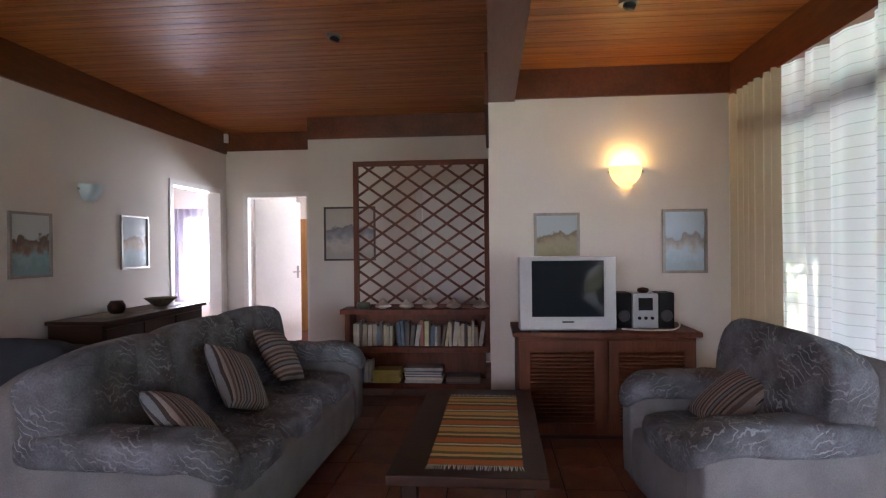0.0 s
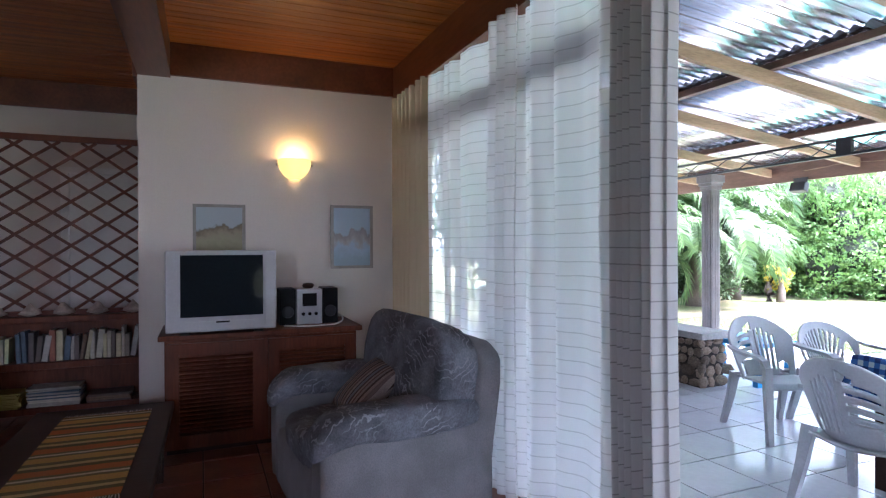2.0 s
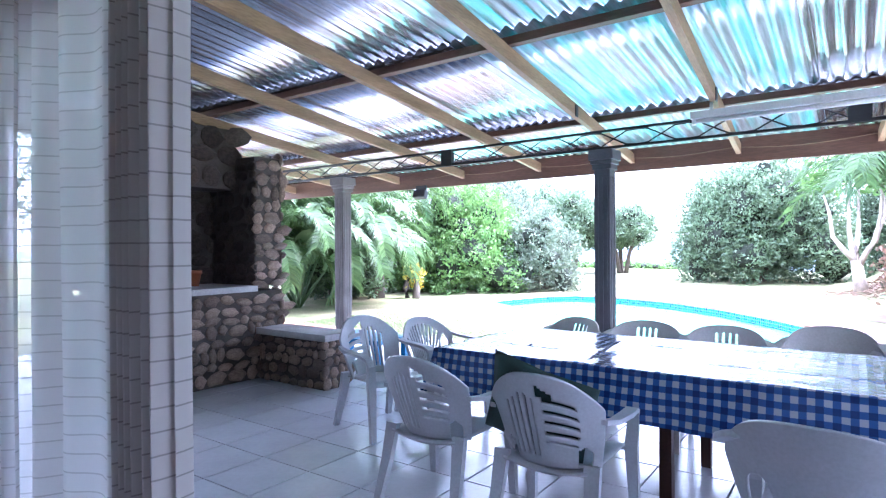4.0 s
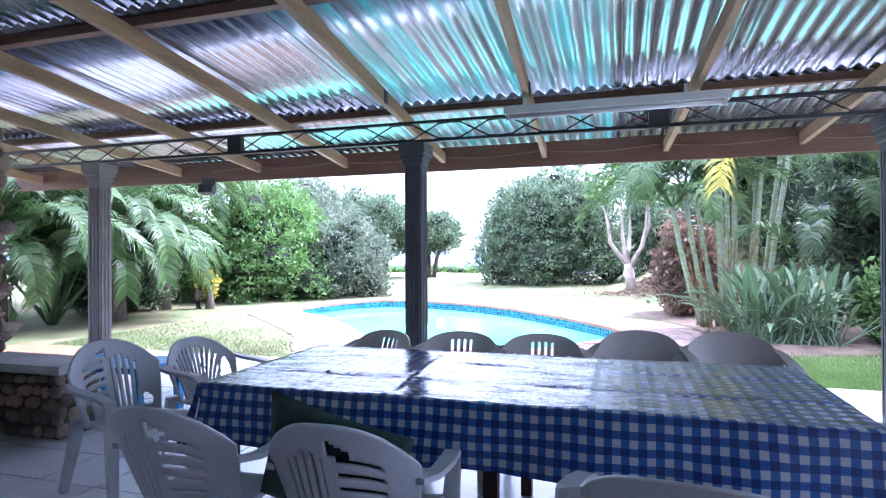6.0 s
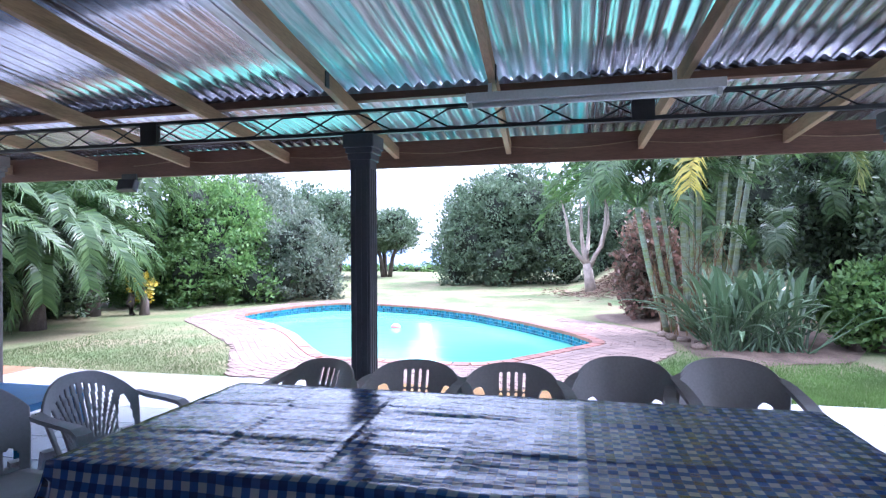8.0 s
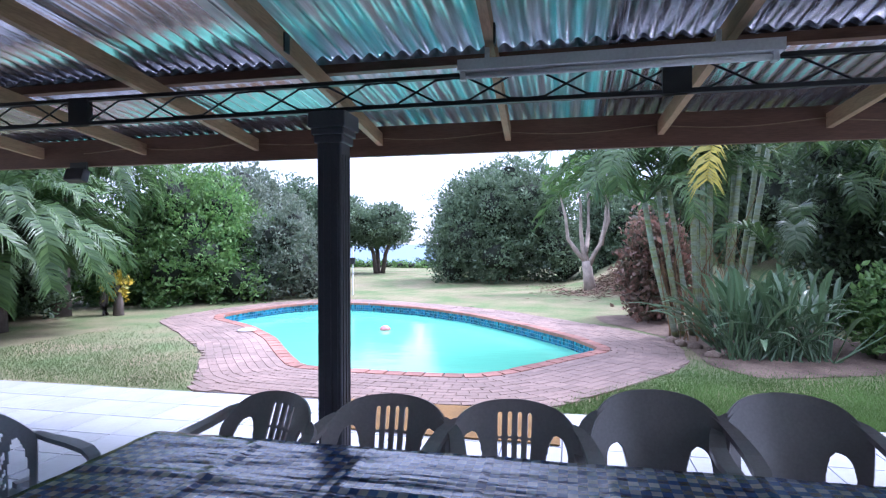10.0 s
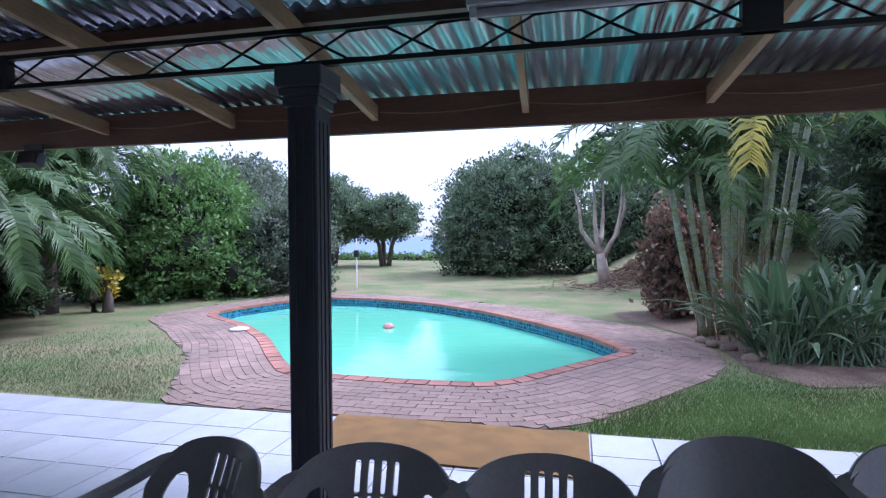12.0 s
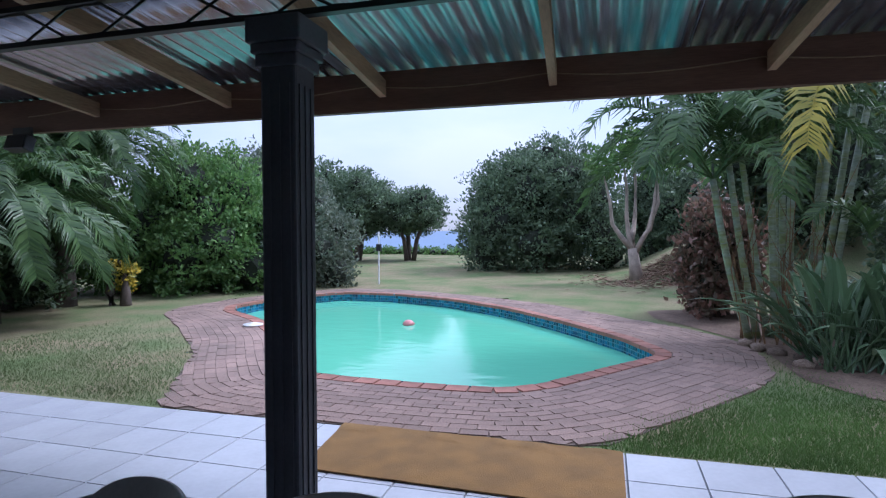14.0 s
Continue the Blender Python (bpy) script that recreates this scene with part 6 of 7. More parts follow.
M_SHADE = node_mat("frosted_glass_shade", (0.60, 0.74, 0.78), 0.3, var=0.08, scale=5)
M_SHADELIT = bpy.data.materials.new("lit_glass_shade")
M_SHADELIT.use_nodes = True
lit = M_SHADELIT.node_tree.nodes["Principled BSDF"]
lit.inputs["Base Color"].default_value = (0.9, 0.75, 0.45, 1)
lit.inputs["Emission Color"].default_value, lit.inputs["Emission Strength"].default_value = (1.0, 0.62, 0.14, 1), 0.06
wall_lamp("lit frosted glass wall lamp glowing warm yellow", pose(1.07, YT, 1.90), M_SHADELIT)
wall_lamp("unlit frosted glass wall lamp", pose(XL, 4.86, 1.87, 0, 0, 90), M_SHADE)
bulb = new("lamp_bulb", bpy.data.lights.new("lamp_bulb", "POINT"))
bulb.data.energy, bulb.data.color, bulb.data.shadow_soft_size = 0.11, (1.0, 0.60, 0.20), 0.04
bulb.location = (1.07, YT - 0.075, 1.995)

# lattice screen on the bookcase
LX0, LX1, LY = -1.26, -0.005, 5.30
lat = thing("lattice_screen", "brown wooden diamond lattice screen on the bookcase", "screen", pose(LX0, LY, 0.80))
lw, lh = LX1 - LX0, 1.36
for r_ in ((0, -0.02, 0, 0.045, 0.02, lh), (lw - 0.045, -0.02, 0, lw, 0.02, lh), (0.045, -0.02, lh - 0.045, lw - 0.045, 0.02, lh), (0.045, -0.02, 0, lw - 0.045, 0.02, 0.035)):
    part("frame_bar", boxes(r_), M_MAHOG, lat)


def lath(x0, z0, x1, z1, y):
    bm = bmx()
    d = Vector((x1 - x0, 0, z1 - z0))
    box(bm, 0, -0.004, -0.011, d.length, 0.004, 0.011, 0, pose(x0, y, z0) @ Matrix.Rotation(-math.atan2(d.z, d.x), 4, "Y"))
    part("lath", bm, M_MAHOG, lat)


slope, pitch = 0.70, 0.168
for k in range(-10, 14):
    for sg, y in ((1, -0.006), (-1, 0.006)):
        za, zb = 0.035, lh - 0.045
        c = k * pitch
        xa, xb = 0.045, lw - 0.045
        if sg < 0:
            fa, fb = lambda x: c + slope * (lw - x), lambda z: lw - (z - c) / slope
        else:
            fa, fb = lambda x: c + slope * x, lambda z: (z - c) / slope
        p = [(x, fa(x)) for x in (xa, xb) if za <= fa(x) <= zb] + [(fb(z), z) for z in (za, zb) if xa < fb(z) < xb]
        if len(p) >= 2 and math.dist(p[0], p[1]) > 0.05:
            lath(*p[0], *p[1], y)

bc = thing("bookcase", "low open wooden bookcase with two shelves", "bookcase", pose(0, 0, 0))
for r_, nm in (((-1.37, 5.17, 0.755, -0.005, 5.45, 0.80), "top"), ((-1.29, 5.20, 0.405, -0.005, 5.44, 0.455), "shelf"), ((-1.29, 5.20, 0.075, -0.005, 5.44, 0.125), "shelf"), ((-1.33, 5.19, 0, -1.28, 5.44, 0.755), "side_panel"), ((-0.05, 5.19, 0.455, -0.006, 5.44, 0.755), "side_panel"), ((-1.28, 5.425, 0.125, -0.05, 5.44, 0.755), "back_panel")):
    bm = bmx()
    box(bm, *r_, 0.004)
    part(nm, bm, M_MAHOG, bc)
BOOKC = [(0.62, 0.58, 0.50), (0.30, 0.26, 0.2), (0.55, 0.5, 0.42), (0.12, 0.09, 0.08), (0.30, 0.10, 0.06), (0.10, 0.15, 0.22), (0.45, 0.43, 0.40), (0.22, 0.14, 0.09), (0.60, 0.55, 0.35)]
BOOKM = [node_mat("book_cover", c, 0.6, var=0.25, scale=12, fine=90, bump=0.05) for c in BOOKC]
M_PAGES = node_mat("paper", (0.6, 0.56, 0.48), 0.9, var=0.15, scale=20)


def book(x, z, w, h, d, lean, mat):
    b = thing("book", "upright book on the bookcase shelf", "book", pose(x, 5.22 + random.uniform(0, 0.03), z, 0, lean, 0), "books on the shelf")
    part("cover", boxes((0, 0, 0, w, 0.004, h), (0, 0.004, 0, 0.003, d, h), (w - 0.003, 0.004, 0, w, d, h)), mat, b)
    part("pages", boxes((0.003, 0.004, 0.003, w - 0.003, d - 0.004, h - 0.004)), M_PAGES, b)


x = -1.26
while x < -0.10:
    if -0.92 < x < -0.86:
        x += 0.05
    w = random.uniform(0.018, 0.042)
    lean = random.choice((0, 0, 0, 6, 9)) if x > -0.8 else random.choice((0, 2, -3))
    book(x, 0.457 + abs(math.sin(radians(lean))) * w, w, random.uniform(0.17, 0.235), 0.15, lean, random.choice(BOOKM))
    x += w + 0.004 + abs(math.sin(radians(lean))) * 0.05
x = -1.26
while x < -1.12:
    w = random.uniform(0.02, 0.04)
    book(x, 0.127, w, random.uniform(0.17, 0.21), 0.15, 4, random.choice(BOOKM))
    x += w + 0.012


def stack(x0, n, w, mats, label):
    z = 0.126
    for k in range(n):
        h = random.uniform(0.008, 0.018)
        bm = bmx()
        box(bm, -w / 2, -0.10, 0, w / 2, 0.10, h, 0.002)
        ob = tagged(part("magazine", bm, random.choice(mats), None), label, "magazine", "stacked magazines")
        ob.matrix_basis = pose(x0 + w / 2 + random.uniform(-0.01, 0.01), 5.31, z, 0, 0, random.uniform(-5, 5))
        z += h + 0.0006


M_YELLOWP = node_mat("yellow_paper", (0.5, 0.40, 0.12), 0.8, var=0.2)
stack(-1.08, 9, 0.25, [M_YELLOWP], "yellow magazine in a stack on the shelf")
stack(-0.78, 11, 0.34, [M_PAGES, BOOKM[6], BOOKM[5], M_PAGES], "pale magazine in a stack on the shelf")
stack(-0.40, 4, 0.30, [BOOKM[3], BOOKM[7]], "dark magazine in a stack on the shelf")
M_SHELL = node_mat("sea_shell", (0.55, 0.46, 0.40), 0.5, var=0.35, scale=20, fine=60, bump=0.3)
for k, x in enumerate((-0.98, -0.76, -0.55, -0.33, -0.09)):
    bm = bmx()
    lathe(bm, [(0.012, 0.0), (0.075, 0.02), (0.06, 0.045), (0.04, 0.06), (0.018, 0.085), (0.004, 0.10)], (0, 0, 0), 12)
    for v in bm.verts:
        v.co *= 1 + 0.18 * noise.noise(v.co * 30 + Vector((k, 0, 0)))
    ob = tagged(part("sea_shell", bm, M_SHELL, None, smooth=True), "pale pink sea shell on the bookcase top", "shell", "sea shells")
    ob.matrix_basis = pose(x, 5.225, 0.80, 0, 0, k * 70)
bm = bmx()
lathe(bm, [(0.05, 0), (0.065, 0.03), (0.06, 0.06), (0.045, 0.06), (0.04, 0.02)], (-1.16, 5.22, 0.80), 16)
tagged(part("small_bowl", bm, node_mat("green_glaze", (0.10, 0.12, 0.08), 0.3), None, smooth=True), "small dark bowl on the bookcase top", "bowl")

M_NAVY = node_mat("dark_navy_cloth", (0.03, 0.034, 0.045), 0.9, var=0.3, scale=5, fine=120)
# sideboard and what stands on it
sb = thing("sideboard", "dark wooden sideboard along the white wall", "sideboard", pose(XL + 0.02, 5.14, 0) @ Matrix.Diagonal((1, 1.13, 1, 1)))
part("body", boxes((0.0, -0.70, 0.08, 0.46, 0.70, 0.765)), M_DARKWOOD, sb)
bm = bmx()
box(bm, -0.005, -0.73, 0.767, 0.50, 0.73, 0.80, 0.006)
part("top", bm, M_DARKWOOD, sb)
for k in range(3):
    part("door", boxes((0.461, -0.68 + k * 0.455, 0.12, 0.478, -0.24 + k * 0.455, 0.73)), M_DARKWOOD, sb)
for sx in (0.05, 0.40):
    for sy in (-0.66, 0.61):
        part("leg", boxes((sx, sy, 0, sx + 0.05, sy + 0.05, 0.08)), M_DARKWOOD, sb)
bm = bmx()
sheet(bm, lambda u, v: (XL + 0.12 + 0.28 * u, 4.55 + 1.2 * v, 0.804 + 0.001 * math.sin(v * 40)), 4, 30)
tagged(part("sideboard_cloth", bm, node_mat("beige_cloth", (0.40, 0.34, 0.28), 0.9, var=0.3, scale=20, fine=150), None, solid=0.003), "narrow beige cloth on the sideboard", "cloth")
bm = bmx()
lathe(bm, [(0.05, 0), (0.07, 0.03), (0.075, 0.07), (0.05, 0.11), (0.03, 0.10)], (XL + 0.26, 4.85, 0.807), 16)
tagged(part("wooden_pot", bm, M_DARKWOOD, None, smooth=True), "small dark carved pot on the sideboard", "pot")
bm = bmx()
lathe(bm, [(0.06, 0), (0.08, 0.015), (0.15, 0.075), (0.155, 0.08), (0.14, 0.078), (0.07, 0.02), (0.02, 0.016)], (XL + 0.27, 5.52, 0.807), 22)
tagged(part("basket_bowl", bm, node_mat("woven_brown", (0.16, 0.11, 0.07), 0.8, var=0.4, scale=30), None, smooth=True), "shallow brown woven bowl on the sideboard", "bowl")
dk = seat_unit("dark_armchair", "dark blue-grey chair beside the sideboard", "armchair", pose(-3.12, 3.35, 0, 0, 0, -90) @ Matrix.Diagonal((0.95, 1, 0.82, 1)), 0.8, 1, "", M_NAVY, M_NAVY)

# doors
for nm, r_ in (("door_frame_far", ((-3.31, YN - 0.015, 0, -3.245, YN + 0.13, 2.12), (-2.435, YN - 0.015, 0, -2.37, YN + 0.13, 2.12), (-3.245, YN - 0.015, 2.055, -2.435, YN + 0.13, 2.12))),
               ("door_frame_side", ((XL - 0.15, 6.16, 0, XL + 0.015, 6.225, 2.16), (XL - 0.15, 7.355, 0, XL + 0.015, 7.42, 2.16), (XL - 0.15, 6.225, 2.095, XL + 0.015, 7.355, 2.16))),
               ("door_frame_hall", ((-0.86, YH - 0.015, 0, -0.795, YH + 0.1, 2.10), (-0.795, YH - 0.015, 2.043, 0.0, YH + 0.1, 2.10)))):
    struct(nm, boxes(*r_), M_TRIM, "white painted door frame", "door frame")


def door_leaf(name, m, w, h, material, label):
    d = thing(name, label, "door", m)
    part("leaf", boxes((0, -0.02, 0.01, w, 0.02, h)), material, d)
    bm = bmx()
    rod(bm, (w - 0.06, -0.02, 1.02), (w - 0.06, -0.06, 1.02), 0.009, seg=8)
    rod(bm, (w - 0.06, -0.055, 1.02), (w - 0.17, -0.055, 1.02), 0.008, seg=8)
    part("handle", bm, M_FRAME, d, "chrome lever handle")
    part("lock_plate", boxes((w - 0.08, -0.024, 0.93, w - 0.04, -0.0205, 1.11)), M_FRAME, d)
    return tagged(d, kind="structure")


door_leaf("door_1", pose(-3.22, YN + 0.14, 0, 0, 0, 60), 0.80, 2.04, M_TRIM, "white painted door standing open")
door_leaf("door_2", pose(0.0, YH + 0.05, 0, 0, 0, 180), 0.79, 2.042, M_TRIM, "white painted closed door behind the lattice")
wd = thing("wardrobe", "yellow pine wardrobe in the far room", "wardrobe", pose(-2.95, 9.4, 0))
part("body", boxes((-0.4, 0, 0, 0.9, 0.55, 1.85)), M_PINE, wd)
for k in range(2):
    part("door", boxes((-0.38 + k * 0.64, -0.02, 0.06, 0.24 + k * 0.64, -0.001, 1.8)), M_PINE, wd)
stl = thing("wooden_stool", "small dark stool in the far room", "stool", pose(-2.55, 8.55, 0))
part("seat", boxes((-0.16, -0.16, 0.40, 0.16, 0.16, 0.44)), M_MAHOG, stl)
for sx in (-1, 1):
    for sy in (-1, 1):
        part("leg", boxes((sx * 0.13 - 0.018, sy * 0.13 - 0.018, 0, sx * 0.13 + 0.018, sy * 0.13 + 0.018, 0.40)), M_MAHOG, stl)

# curtains and the glazed front


def sheer(name, base, through_part, line, spacing, lets=0.75):
    """Thin weave that lets light and some of the view through, with darker weft threads."""
    m = bpy.data.materials.new(name)
    m.use_nodes = True
    n, l = m.node_tree.nodes, m.node_tree.links
    n.remove(n["Principled BSDF"])
    dif, trl, trp = n.new("ShaderNodeBsdfDiffuse"), n.new("ShaderNodeBsdfTranslucent"), n.new("ShaderNodeBsdfTransparent")
    co, sep, k, f, lt, no, add = n.new("ShaderNodeTexCoord"), n.new("ShaderNodeSeparateXYZ"), n.new("ShaderNodeMath"), n.new("ShaderNodeMath"), n.new("ShaderNodeMath"), n.new("ShaderNodeTexNoise"), n.new("ShaderNodeMath")
    k.operation, f.operation, lt.operation = "MULTIPLY", "FRACT", "LESS_THAN"
    k.inputs[1].default_value, lt.inputs[1].default_value = 1 / spacing, line
    no.inputs["Scale"].default_value = 6
    add.operation = "MULTIPLY_ADD"
    add.inputs[1].default_value = 0.012
    l.new(co.outputs["Object"], sep.inputs["Vector"])
    l.new(co.outputs["Object"], no.inputs["Vector"])
    l.new(no.outputs["Fac"], add.inputs[0])
    l.new(sep.outputs["Z"], add.inputs[2])
    l.new(add.outputs[0], k.inputs[0])
    l.new(k.outputs[0], f.inputs[0])
    l.new(f.outputs[0], lt.inputs[0])
    col = n.new("ShaderNodeMixRGB")
    col.inputs["Color1"].default_value = (*base, 1)
    l.new(lt.outputs[0], col.inputs["Fac"])
    col.inputs["Color2"].default_value = (*[c * 0.60 for c in base], 1)
    for s in (dif, trl):
        l.new(col.outputs["Color"], s.inputs["Color"])
    m1, m2, th = n.new("ShaderNodeMixShader"), n.new("ShaderNodeMixShader"), n.new("ShaderNodeMath")
    m1.inputs["Fac"].default_value = lets
    l.new(dif.outputs["BSDF"], m1.inputs[1])
    l.new(trl.outputs["BSDF"], m1.inputs[2])
    th.operation = "MULTIPLY_ADD"
    th.inputs[1].default_value, th.inputs[2].default_value = -through_part * 0.85, through_part
    l.new(lt.outputs[0], th.inputs[0])
    l.new(th.outputs[0], m2.inputs["Fac"])
    l.new(m1.outputs["Shader"], m2.inputs[1])
    l.new(trp.outputs["BSDF"], m2.inputs[2])
    l.new(m2.outputs["Shader"], n["Material Output"].inputs["Surface"])
    return m


M_SHEER = sheer("white_sheer", (0.96, 0.97, 0.98), 0.22, 0.08, 0.062)
M_LINED = sheer("lined_grey_drape", (0.52, 0.51, 0.50), 0.0, 0.08, 0.062, 0.30)
M_DRAPE = sheer("beige_drape", (0.52, 0.42, 0.30), 0.0, 0.0, 0.05, 0.42)
M_LILAC = sheer("lilac_drape", (0.46, 0.44, 0.56), 0.05, 0.0, 0.05, 0.35)


def curtain(name, label, mat, fn, nu, z0, z1):
    bm = bmx()
    sheet(bm, lambda u, v: (*fn(u, v), z0 + (z1 - z0) * v), nu, 24)
    tagged(part(name, bm, mat, None, smooth=True), label, "curtain")


def fold(y, v, amp=0.036):
    a = math.sin(y * 19 + 1.3 * math.sin(y * 5.3)) + 0.5 * math.sin(y * 43 + 2 * math.sin(y * 7))
    return amp * a * (0.75 + 0.25 * (1 - v)) + 0.012 * noise.noise(Vector((y * 3, v * 2, 0)))


curtain("sheer_curtain", "white sheer curtain with thin dark cross threads", M_SHEER, lambda u, v: (1.90 + fold(1.90 + 1.95 * u, v), 1.90 + 1.95 * u), 420, 0.015, 2.50)
curtain("lined_curtain", "gathered grey curtain end with cross threads", M_LINED, lambda u, v: (1.885 + 0.055 * math.sin(u * 38 + 1.5 * math.sin(u * 9)), 1.63 + 0.26 * u + 0.02 * math.sin(v * 3)), 160, 0.015, 2.50)
curtain("sheer_curtain", "overlapping fold of the white sheer curtain", M_SHEER, lambda u, v: (1.845 + 0.02 * math.sin(u * 20), 2.62 + 0.30 * u + 0.02 * math.sin(v * 4)), 70, 0.015, 2.50)
curtain("beige_curtain", "gathered beige curtain in the room corner", M_DRAPE, lambda u, v: (1.865 + 0.035 * math.sin(u * 46 + 1.2 * math.sin(u * 11)), 3.86 + 0.76 * u), 200, 0.02, 2.50)
curtain("bedroom_curtain", "pale lilac curtain at the bedroom window", M_LILAC, lambda u, v: (-5.84 + 0.66 * u, 10.30 + 0.04 * math.sin(u * 34)), 120, 0.40, 2.12)

front = thing("sliding_door", "brown-framed glass sliding doors behind the curtain", "door")
tagged(front, kind="structure")
M_FRAMEBR = node_mat("brown_door_frame", (0.10, 0.055, 0.035), 0.5, var=0.3, scale=6)
for y in (1.95, 2.75, 3.65, 4.58):
    part("post", boxes((2.00, y, 0, 2.06, y + 0.07, 2.49)), M_FRAMEBR, front)
part("transom", boxes((2.00, 2.02, 2.08, 2.06, 2.75, 2.20), (2.00, 2.82, 2.08, 2.06, 3.65, 2.20), (2.00, 3.72, 2.08, 2.06, 4.58, 2.20)), M_FRAMEBR, front)
part("threshold", boxes((1.99, -0.5, 0.0, 2.07, 4.65, 0.015)), M_FRAMEBR, front)
for y0, y1 in ((2.02, 2.75), (2.82, 3.65), (3.72, 4.58)):
    for z0, z1 in ((0.02, 2.08), (2.20, 2.49)):
        g = part("pane", boxes((2.027, y0, z0, 2.033, y1, z1)), M_GLASS, front)
        g.visible_shadow = False

# bedroom window
bw = thing("window_1", "bright bedroom window in a white frame", "window")
tagged(bw, kind="structure")
for r_ in ((-5.75, 10.38, 0.42, -5.70, 10.46, 2.0), (-4.35, 10.38, 0.42, -4.30, 10.46, 2.0), (-5.70, 10.38, 0.42, -4.35, 10.46, 0.47), (-5.70, 10.38, 1.95, -4.35, 10.46, 2.0)):
    part("window_frame", boxes(r_), M_TRIM, bw)


def spot(x, y, z):
    s = thing("ceiling_spot", "small black ceiling spotlight, unlit", "lamp", pose(x, y, z), "ceiling spotlights")
    bm = bmx()
    rod(bm, (0, 0, -0.02), (0, 0, 0), 0.055, seg=20)
    part("ring", bm, M_FRAME, s)
    bm = bmx()
    rod(bm, (0, 0, -0.042), (0.008, 0, -0.02), 0.034, 0.038, 16)
    part("head", bm, M_BLACK, s, smooth=True)


spot(-1.12, 4.16, HI)
spot(0.81, 3.40, LO)
sn = thing("alarm_sensor", "small white alarm sensor in the wall corner", "sensor", pose(XL + 0.03, YN - 0.10, 2.84))
bm = bmx()
box(bm, 0, -0.03, -0.06, 0.05, 0.03, 0.06, 0.01)
part("case", bm, M_TRIM, sn)
# ---- pieces of floors and paving ----


def slab_mesh(name, w, d, h, material, bevel=0.004):
    bm = bmx()
    vs = box(bm, -w / 2, -d / 2, -h, w / 2, d / 2, 0)
    for v in vs:
        if v.co.z > -h / 2:
            v.co.x *= 1 - bevel / w
            v.co.y *= 1 - bevel / d
    return mesh_of(name, bm, material)


PT = 0.45
tile_me = slab_mesh("tile", PT - 0.008, PT - 0.008, 0.012, M_PTILE)
patio_ob = bpy.data.objects["patio"]
rest = []
for i in range(14):
    for j in range(-14, 20):
        x, y = 8.50 - PT * (i + 0.5), 0.775 + PT * (j + 0.5)
        if x - PT / 2 < 2.1 or y > 9.2 or y < -6.3:
            continue
        if -2.6 < y < 6.6:
            piece("tile", tile_me, patio_ob, pose(x, y, PATIO + random.uniform(-0.0008, 0.0008), random.uniform(-0.08, 0.08), random.uniform(-0.08, 0.08)))
        else:
            rest.append((x, y))
bm = bmx()
for x, y in rest:
    box(bm, x - PT / 2 + 0.004, y - PT / 2 + 0.004, PATIO - 0.012, x + PT / 2 - 0.004, y + PT / 2 - 0.004, PATIO)
tagged(part("tiles", bm, M_PTILE, patio_ob), kind="stuff")

FT = 0.33
ftile_me = slab_mesh("tile", FT - 0.007, FT - 0.007, 0.012, M_FLOORTILE)
floor_ob = bpy.data.objects["floor"]
bm = bmx()
for i in range(17):
    for j in range(34):
        x, y = XL + FT * (i + 0.5), -3.0 + FT * (j + 0.5)
        if x > 1.93 or y > YN:
            continue
        if y > 1.4 and x > -2.6:
            piece("tile", ftile_me, floor_ob, pose(x, y, random.uniform(-0.0008, 0.0)))
        else:
            box(bm, x - FT / 2 + 0.004, y - FT / 2 + 0.004, -0.012, x + FT / 2 - 0.004, y + FT / 2 - 0.004, 0)
box(bm, -6.6, 4.1, -0.012, XL - 0.14, 10.4, 0.0)
box(bm, XL - 0.14, YN + 0.01, -0.012, 2.1, 10.4, 0.0)
tagged(part("tiles", bm, M_FLOORTILE, floor_ob), kind="stuff")


def walk_loop(loop, step):
    """Even steps along a closed line: place and heading."""
    pts = [Vector(p) for p in loop]
    out, carry = [], 0.0
    for a, b in zip(pts, pts[1:] + pts[:1]):
        d = b - a
        ln = d.length
        s = carry
        while s < ln:
            out.append((a + d * (s / ln), math.atan2(d.y, d.x)))
            s += step
        carry = s - ln
    return out


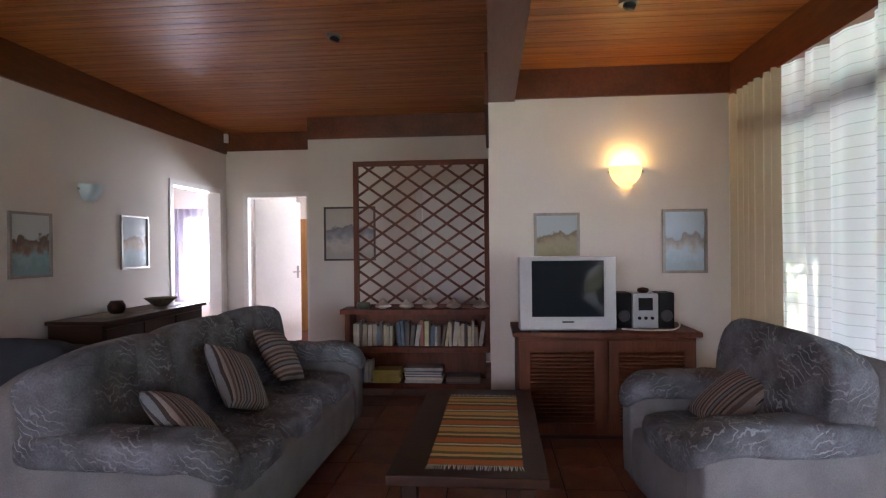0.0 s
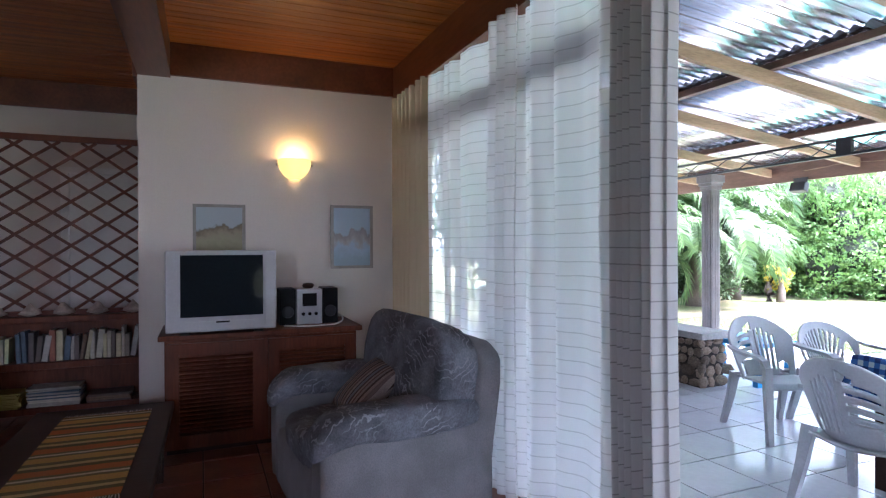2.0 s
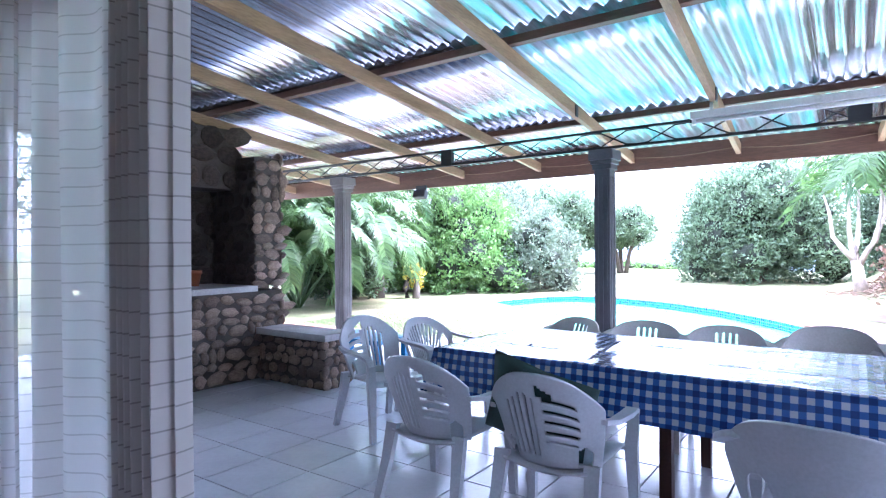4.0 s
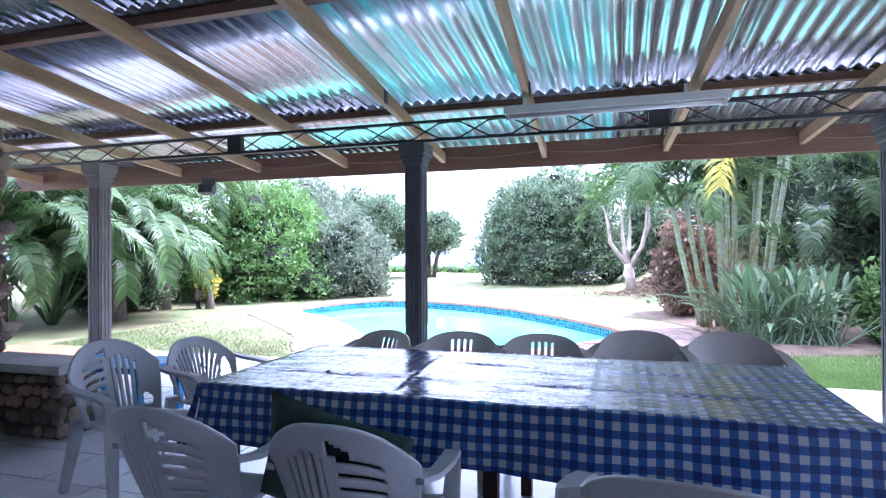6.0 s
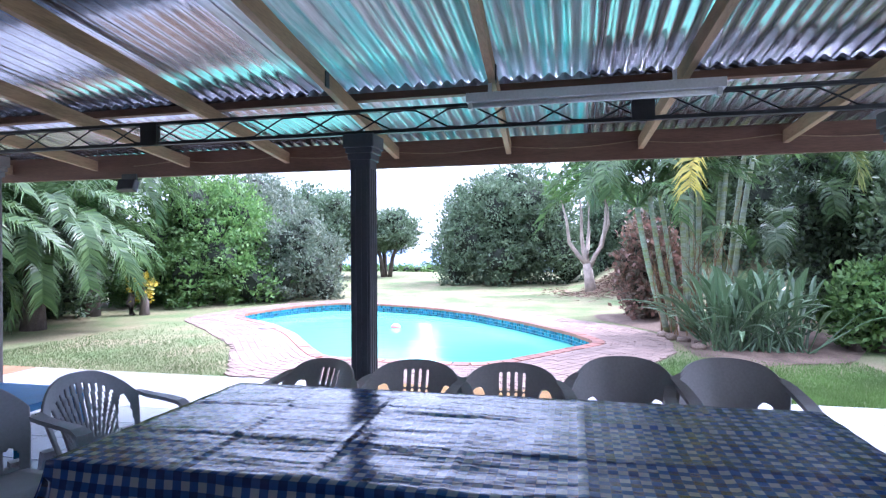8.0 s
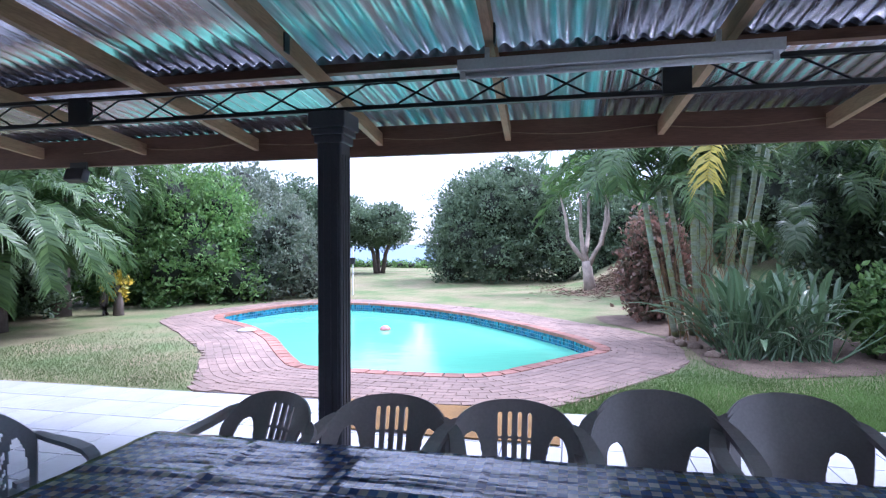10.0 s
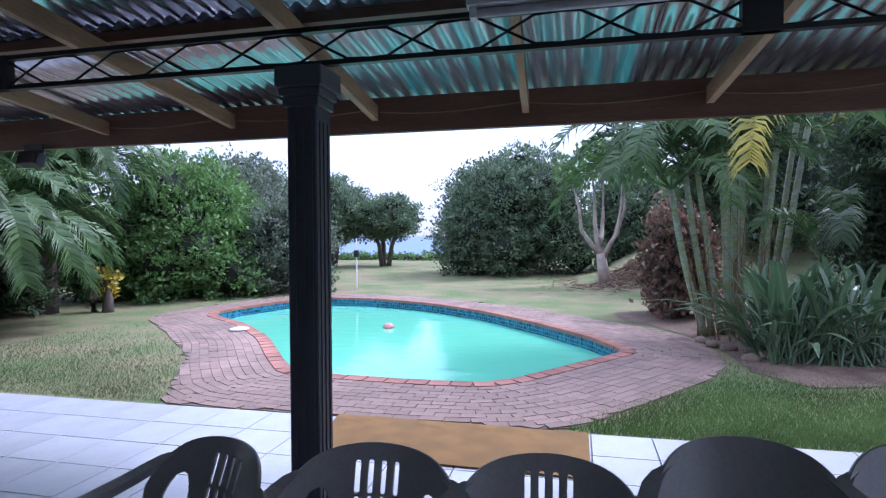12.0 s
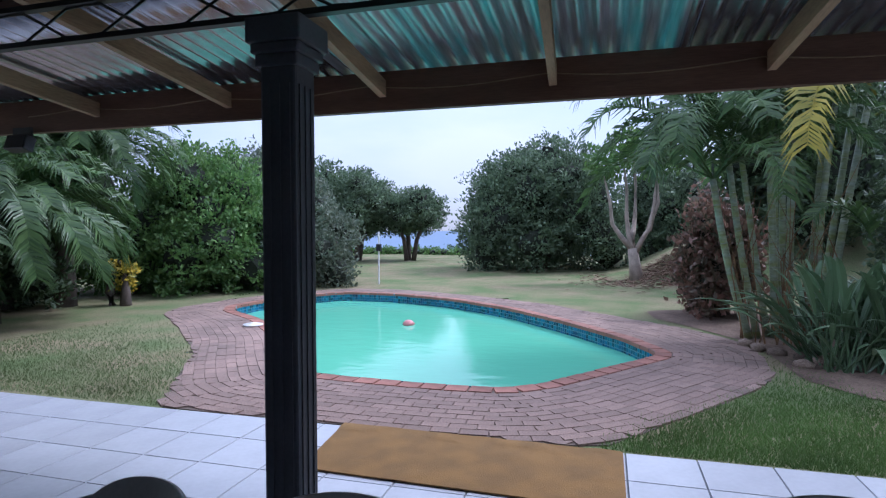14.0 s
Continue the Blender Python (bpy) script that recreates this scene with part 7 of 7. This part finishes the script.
cop_me = slab_mesh("coping_brick", 0.225, 0.20, 0.05, M_COPING, 0.012)
coping_ob = part("coping", boxes((10.2, 1.2, -0.4, 10.21, 1.21, -0.39)), M_COPING, pool, "red brick coping")
for p, a in walk_loop([tuple(q) for q in ring(POOL_S, OUT * 0.085)], 0.235):
    piece("brick", cop_me, coping_ob, Matrix.Translation((p.x, p.y, POOL_Z + random.uniform(-0.002, 0.003))) @ Matrix.Rotation(a, 4, "Z"))
brick_me = slab_mesh("brick", 0.219, 0.109, 0.03, M_PAVER, 0.006)
near, far = [], []


def corners(p, a, w=0.107, h=0.053):
    c, sn_ = math.cos(a), math.sin(a)
    return [(p.x + u * c - v * sn_, p.y + u * sn_ + v * c) for u, v in ((-w, -h), (w, -h), (w, h), (-w, h))]


def trimmed(p, q):
    """The corner q drawn back towards the brick's middle p until it is on paved ground."""
    k = 1.0
    while k > 0.1 and not (in_poly(p.x + (q[0] - p.x) * k, p.y + (q[1] - p.y) * k, PAVED_S) and p.x + (q[0] - p.x) * k > 8.51):
        k -= 0.06
    return p.x + (q[0] - p.x) * k, p.y + (q[1] - p.y) * k


PAVED_S = smooth_loop(PAVED, 2)
for k in range(19):
    d = 0.245 + 0.111 * k
    for p, a in walk_loop([tuple(q) for q in ring(POOL_S, OUT * d)], 0.2215):
        if not in_poly(p.x, p.y, PAVED_S) or p.x < 8.53:
            continue
        whole = all(in_poly(x, y, PAVED_S) and x > 8.51 for x, y in corners(p, a))
        (near if whole and p.x < 10.9 and -0.2 < p.y < 4.9 else far).append((p, a))
for n_b, (p, a) in enumerate(near):
    if n_b < 320:
        piece("brick", brick_me, paving, Matrix.Translation((p.x, p.y, POOL_Z - 0.004 + random.uniform(-0.002, 0.002))) @ Matrix.Rotation(a + random.uniform(-0.02, 0.02), 4, "Z"))
    else:
        far.append((p, a))
bm = bmx()
for p, a in far:
    z = POOL_Z - 0.004 + random.uniform(-0.002, 0.002)
    cs = [trimmed(p, q) for q in corners(p, a + random.uniform(-0.015, 0.015))]
    vs = [bm.verts.new((*q, z)) for q in cs] + [bm.verts.new((p.x + (x - p.x) * 1.03, p.y + (y - p.y) * 1.03, z - 0.03)) for x, y in cs]
    for f in ((0, 1, 2, 3), (0, 4, 5, 1), (1, 5, 6, 2), (2, 6, 7, 3), (3, 7, 4, 0)):
        bm.faces.new([vs[i] for i in f])
M_PAVER2 = island(M_PAVER.copy())
M_PAVER2.name = "brick_paver_joined"
tagged(part("bricks", bm, M_PAVER2, paving), kind="stuff")
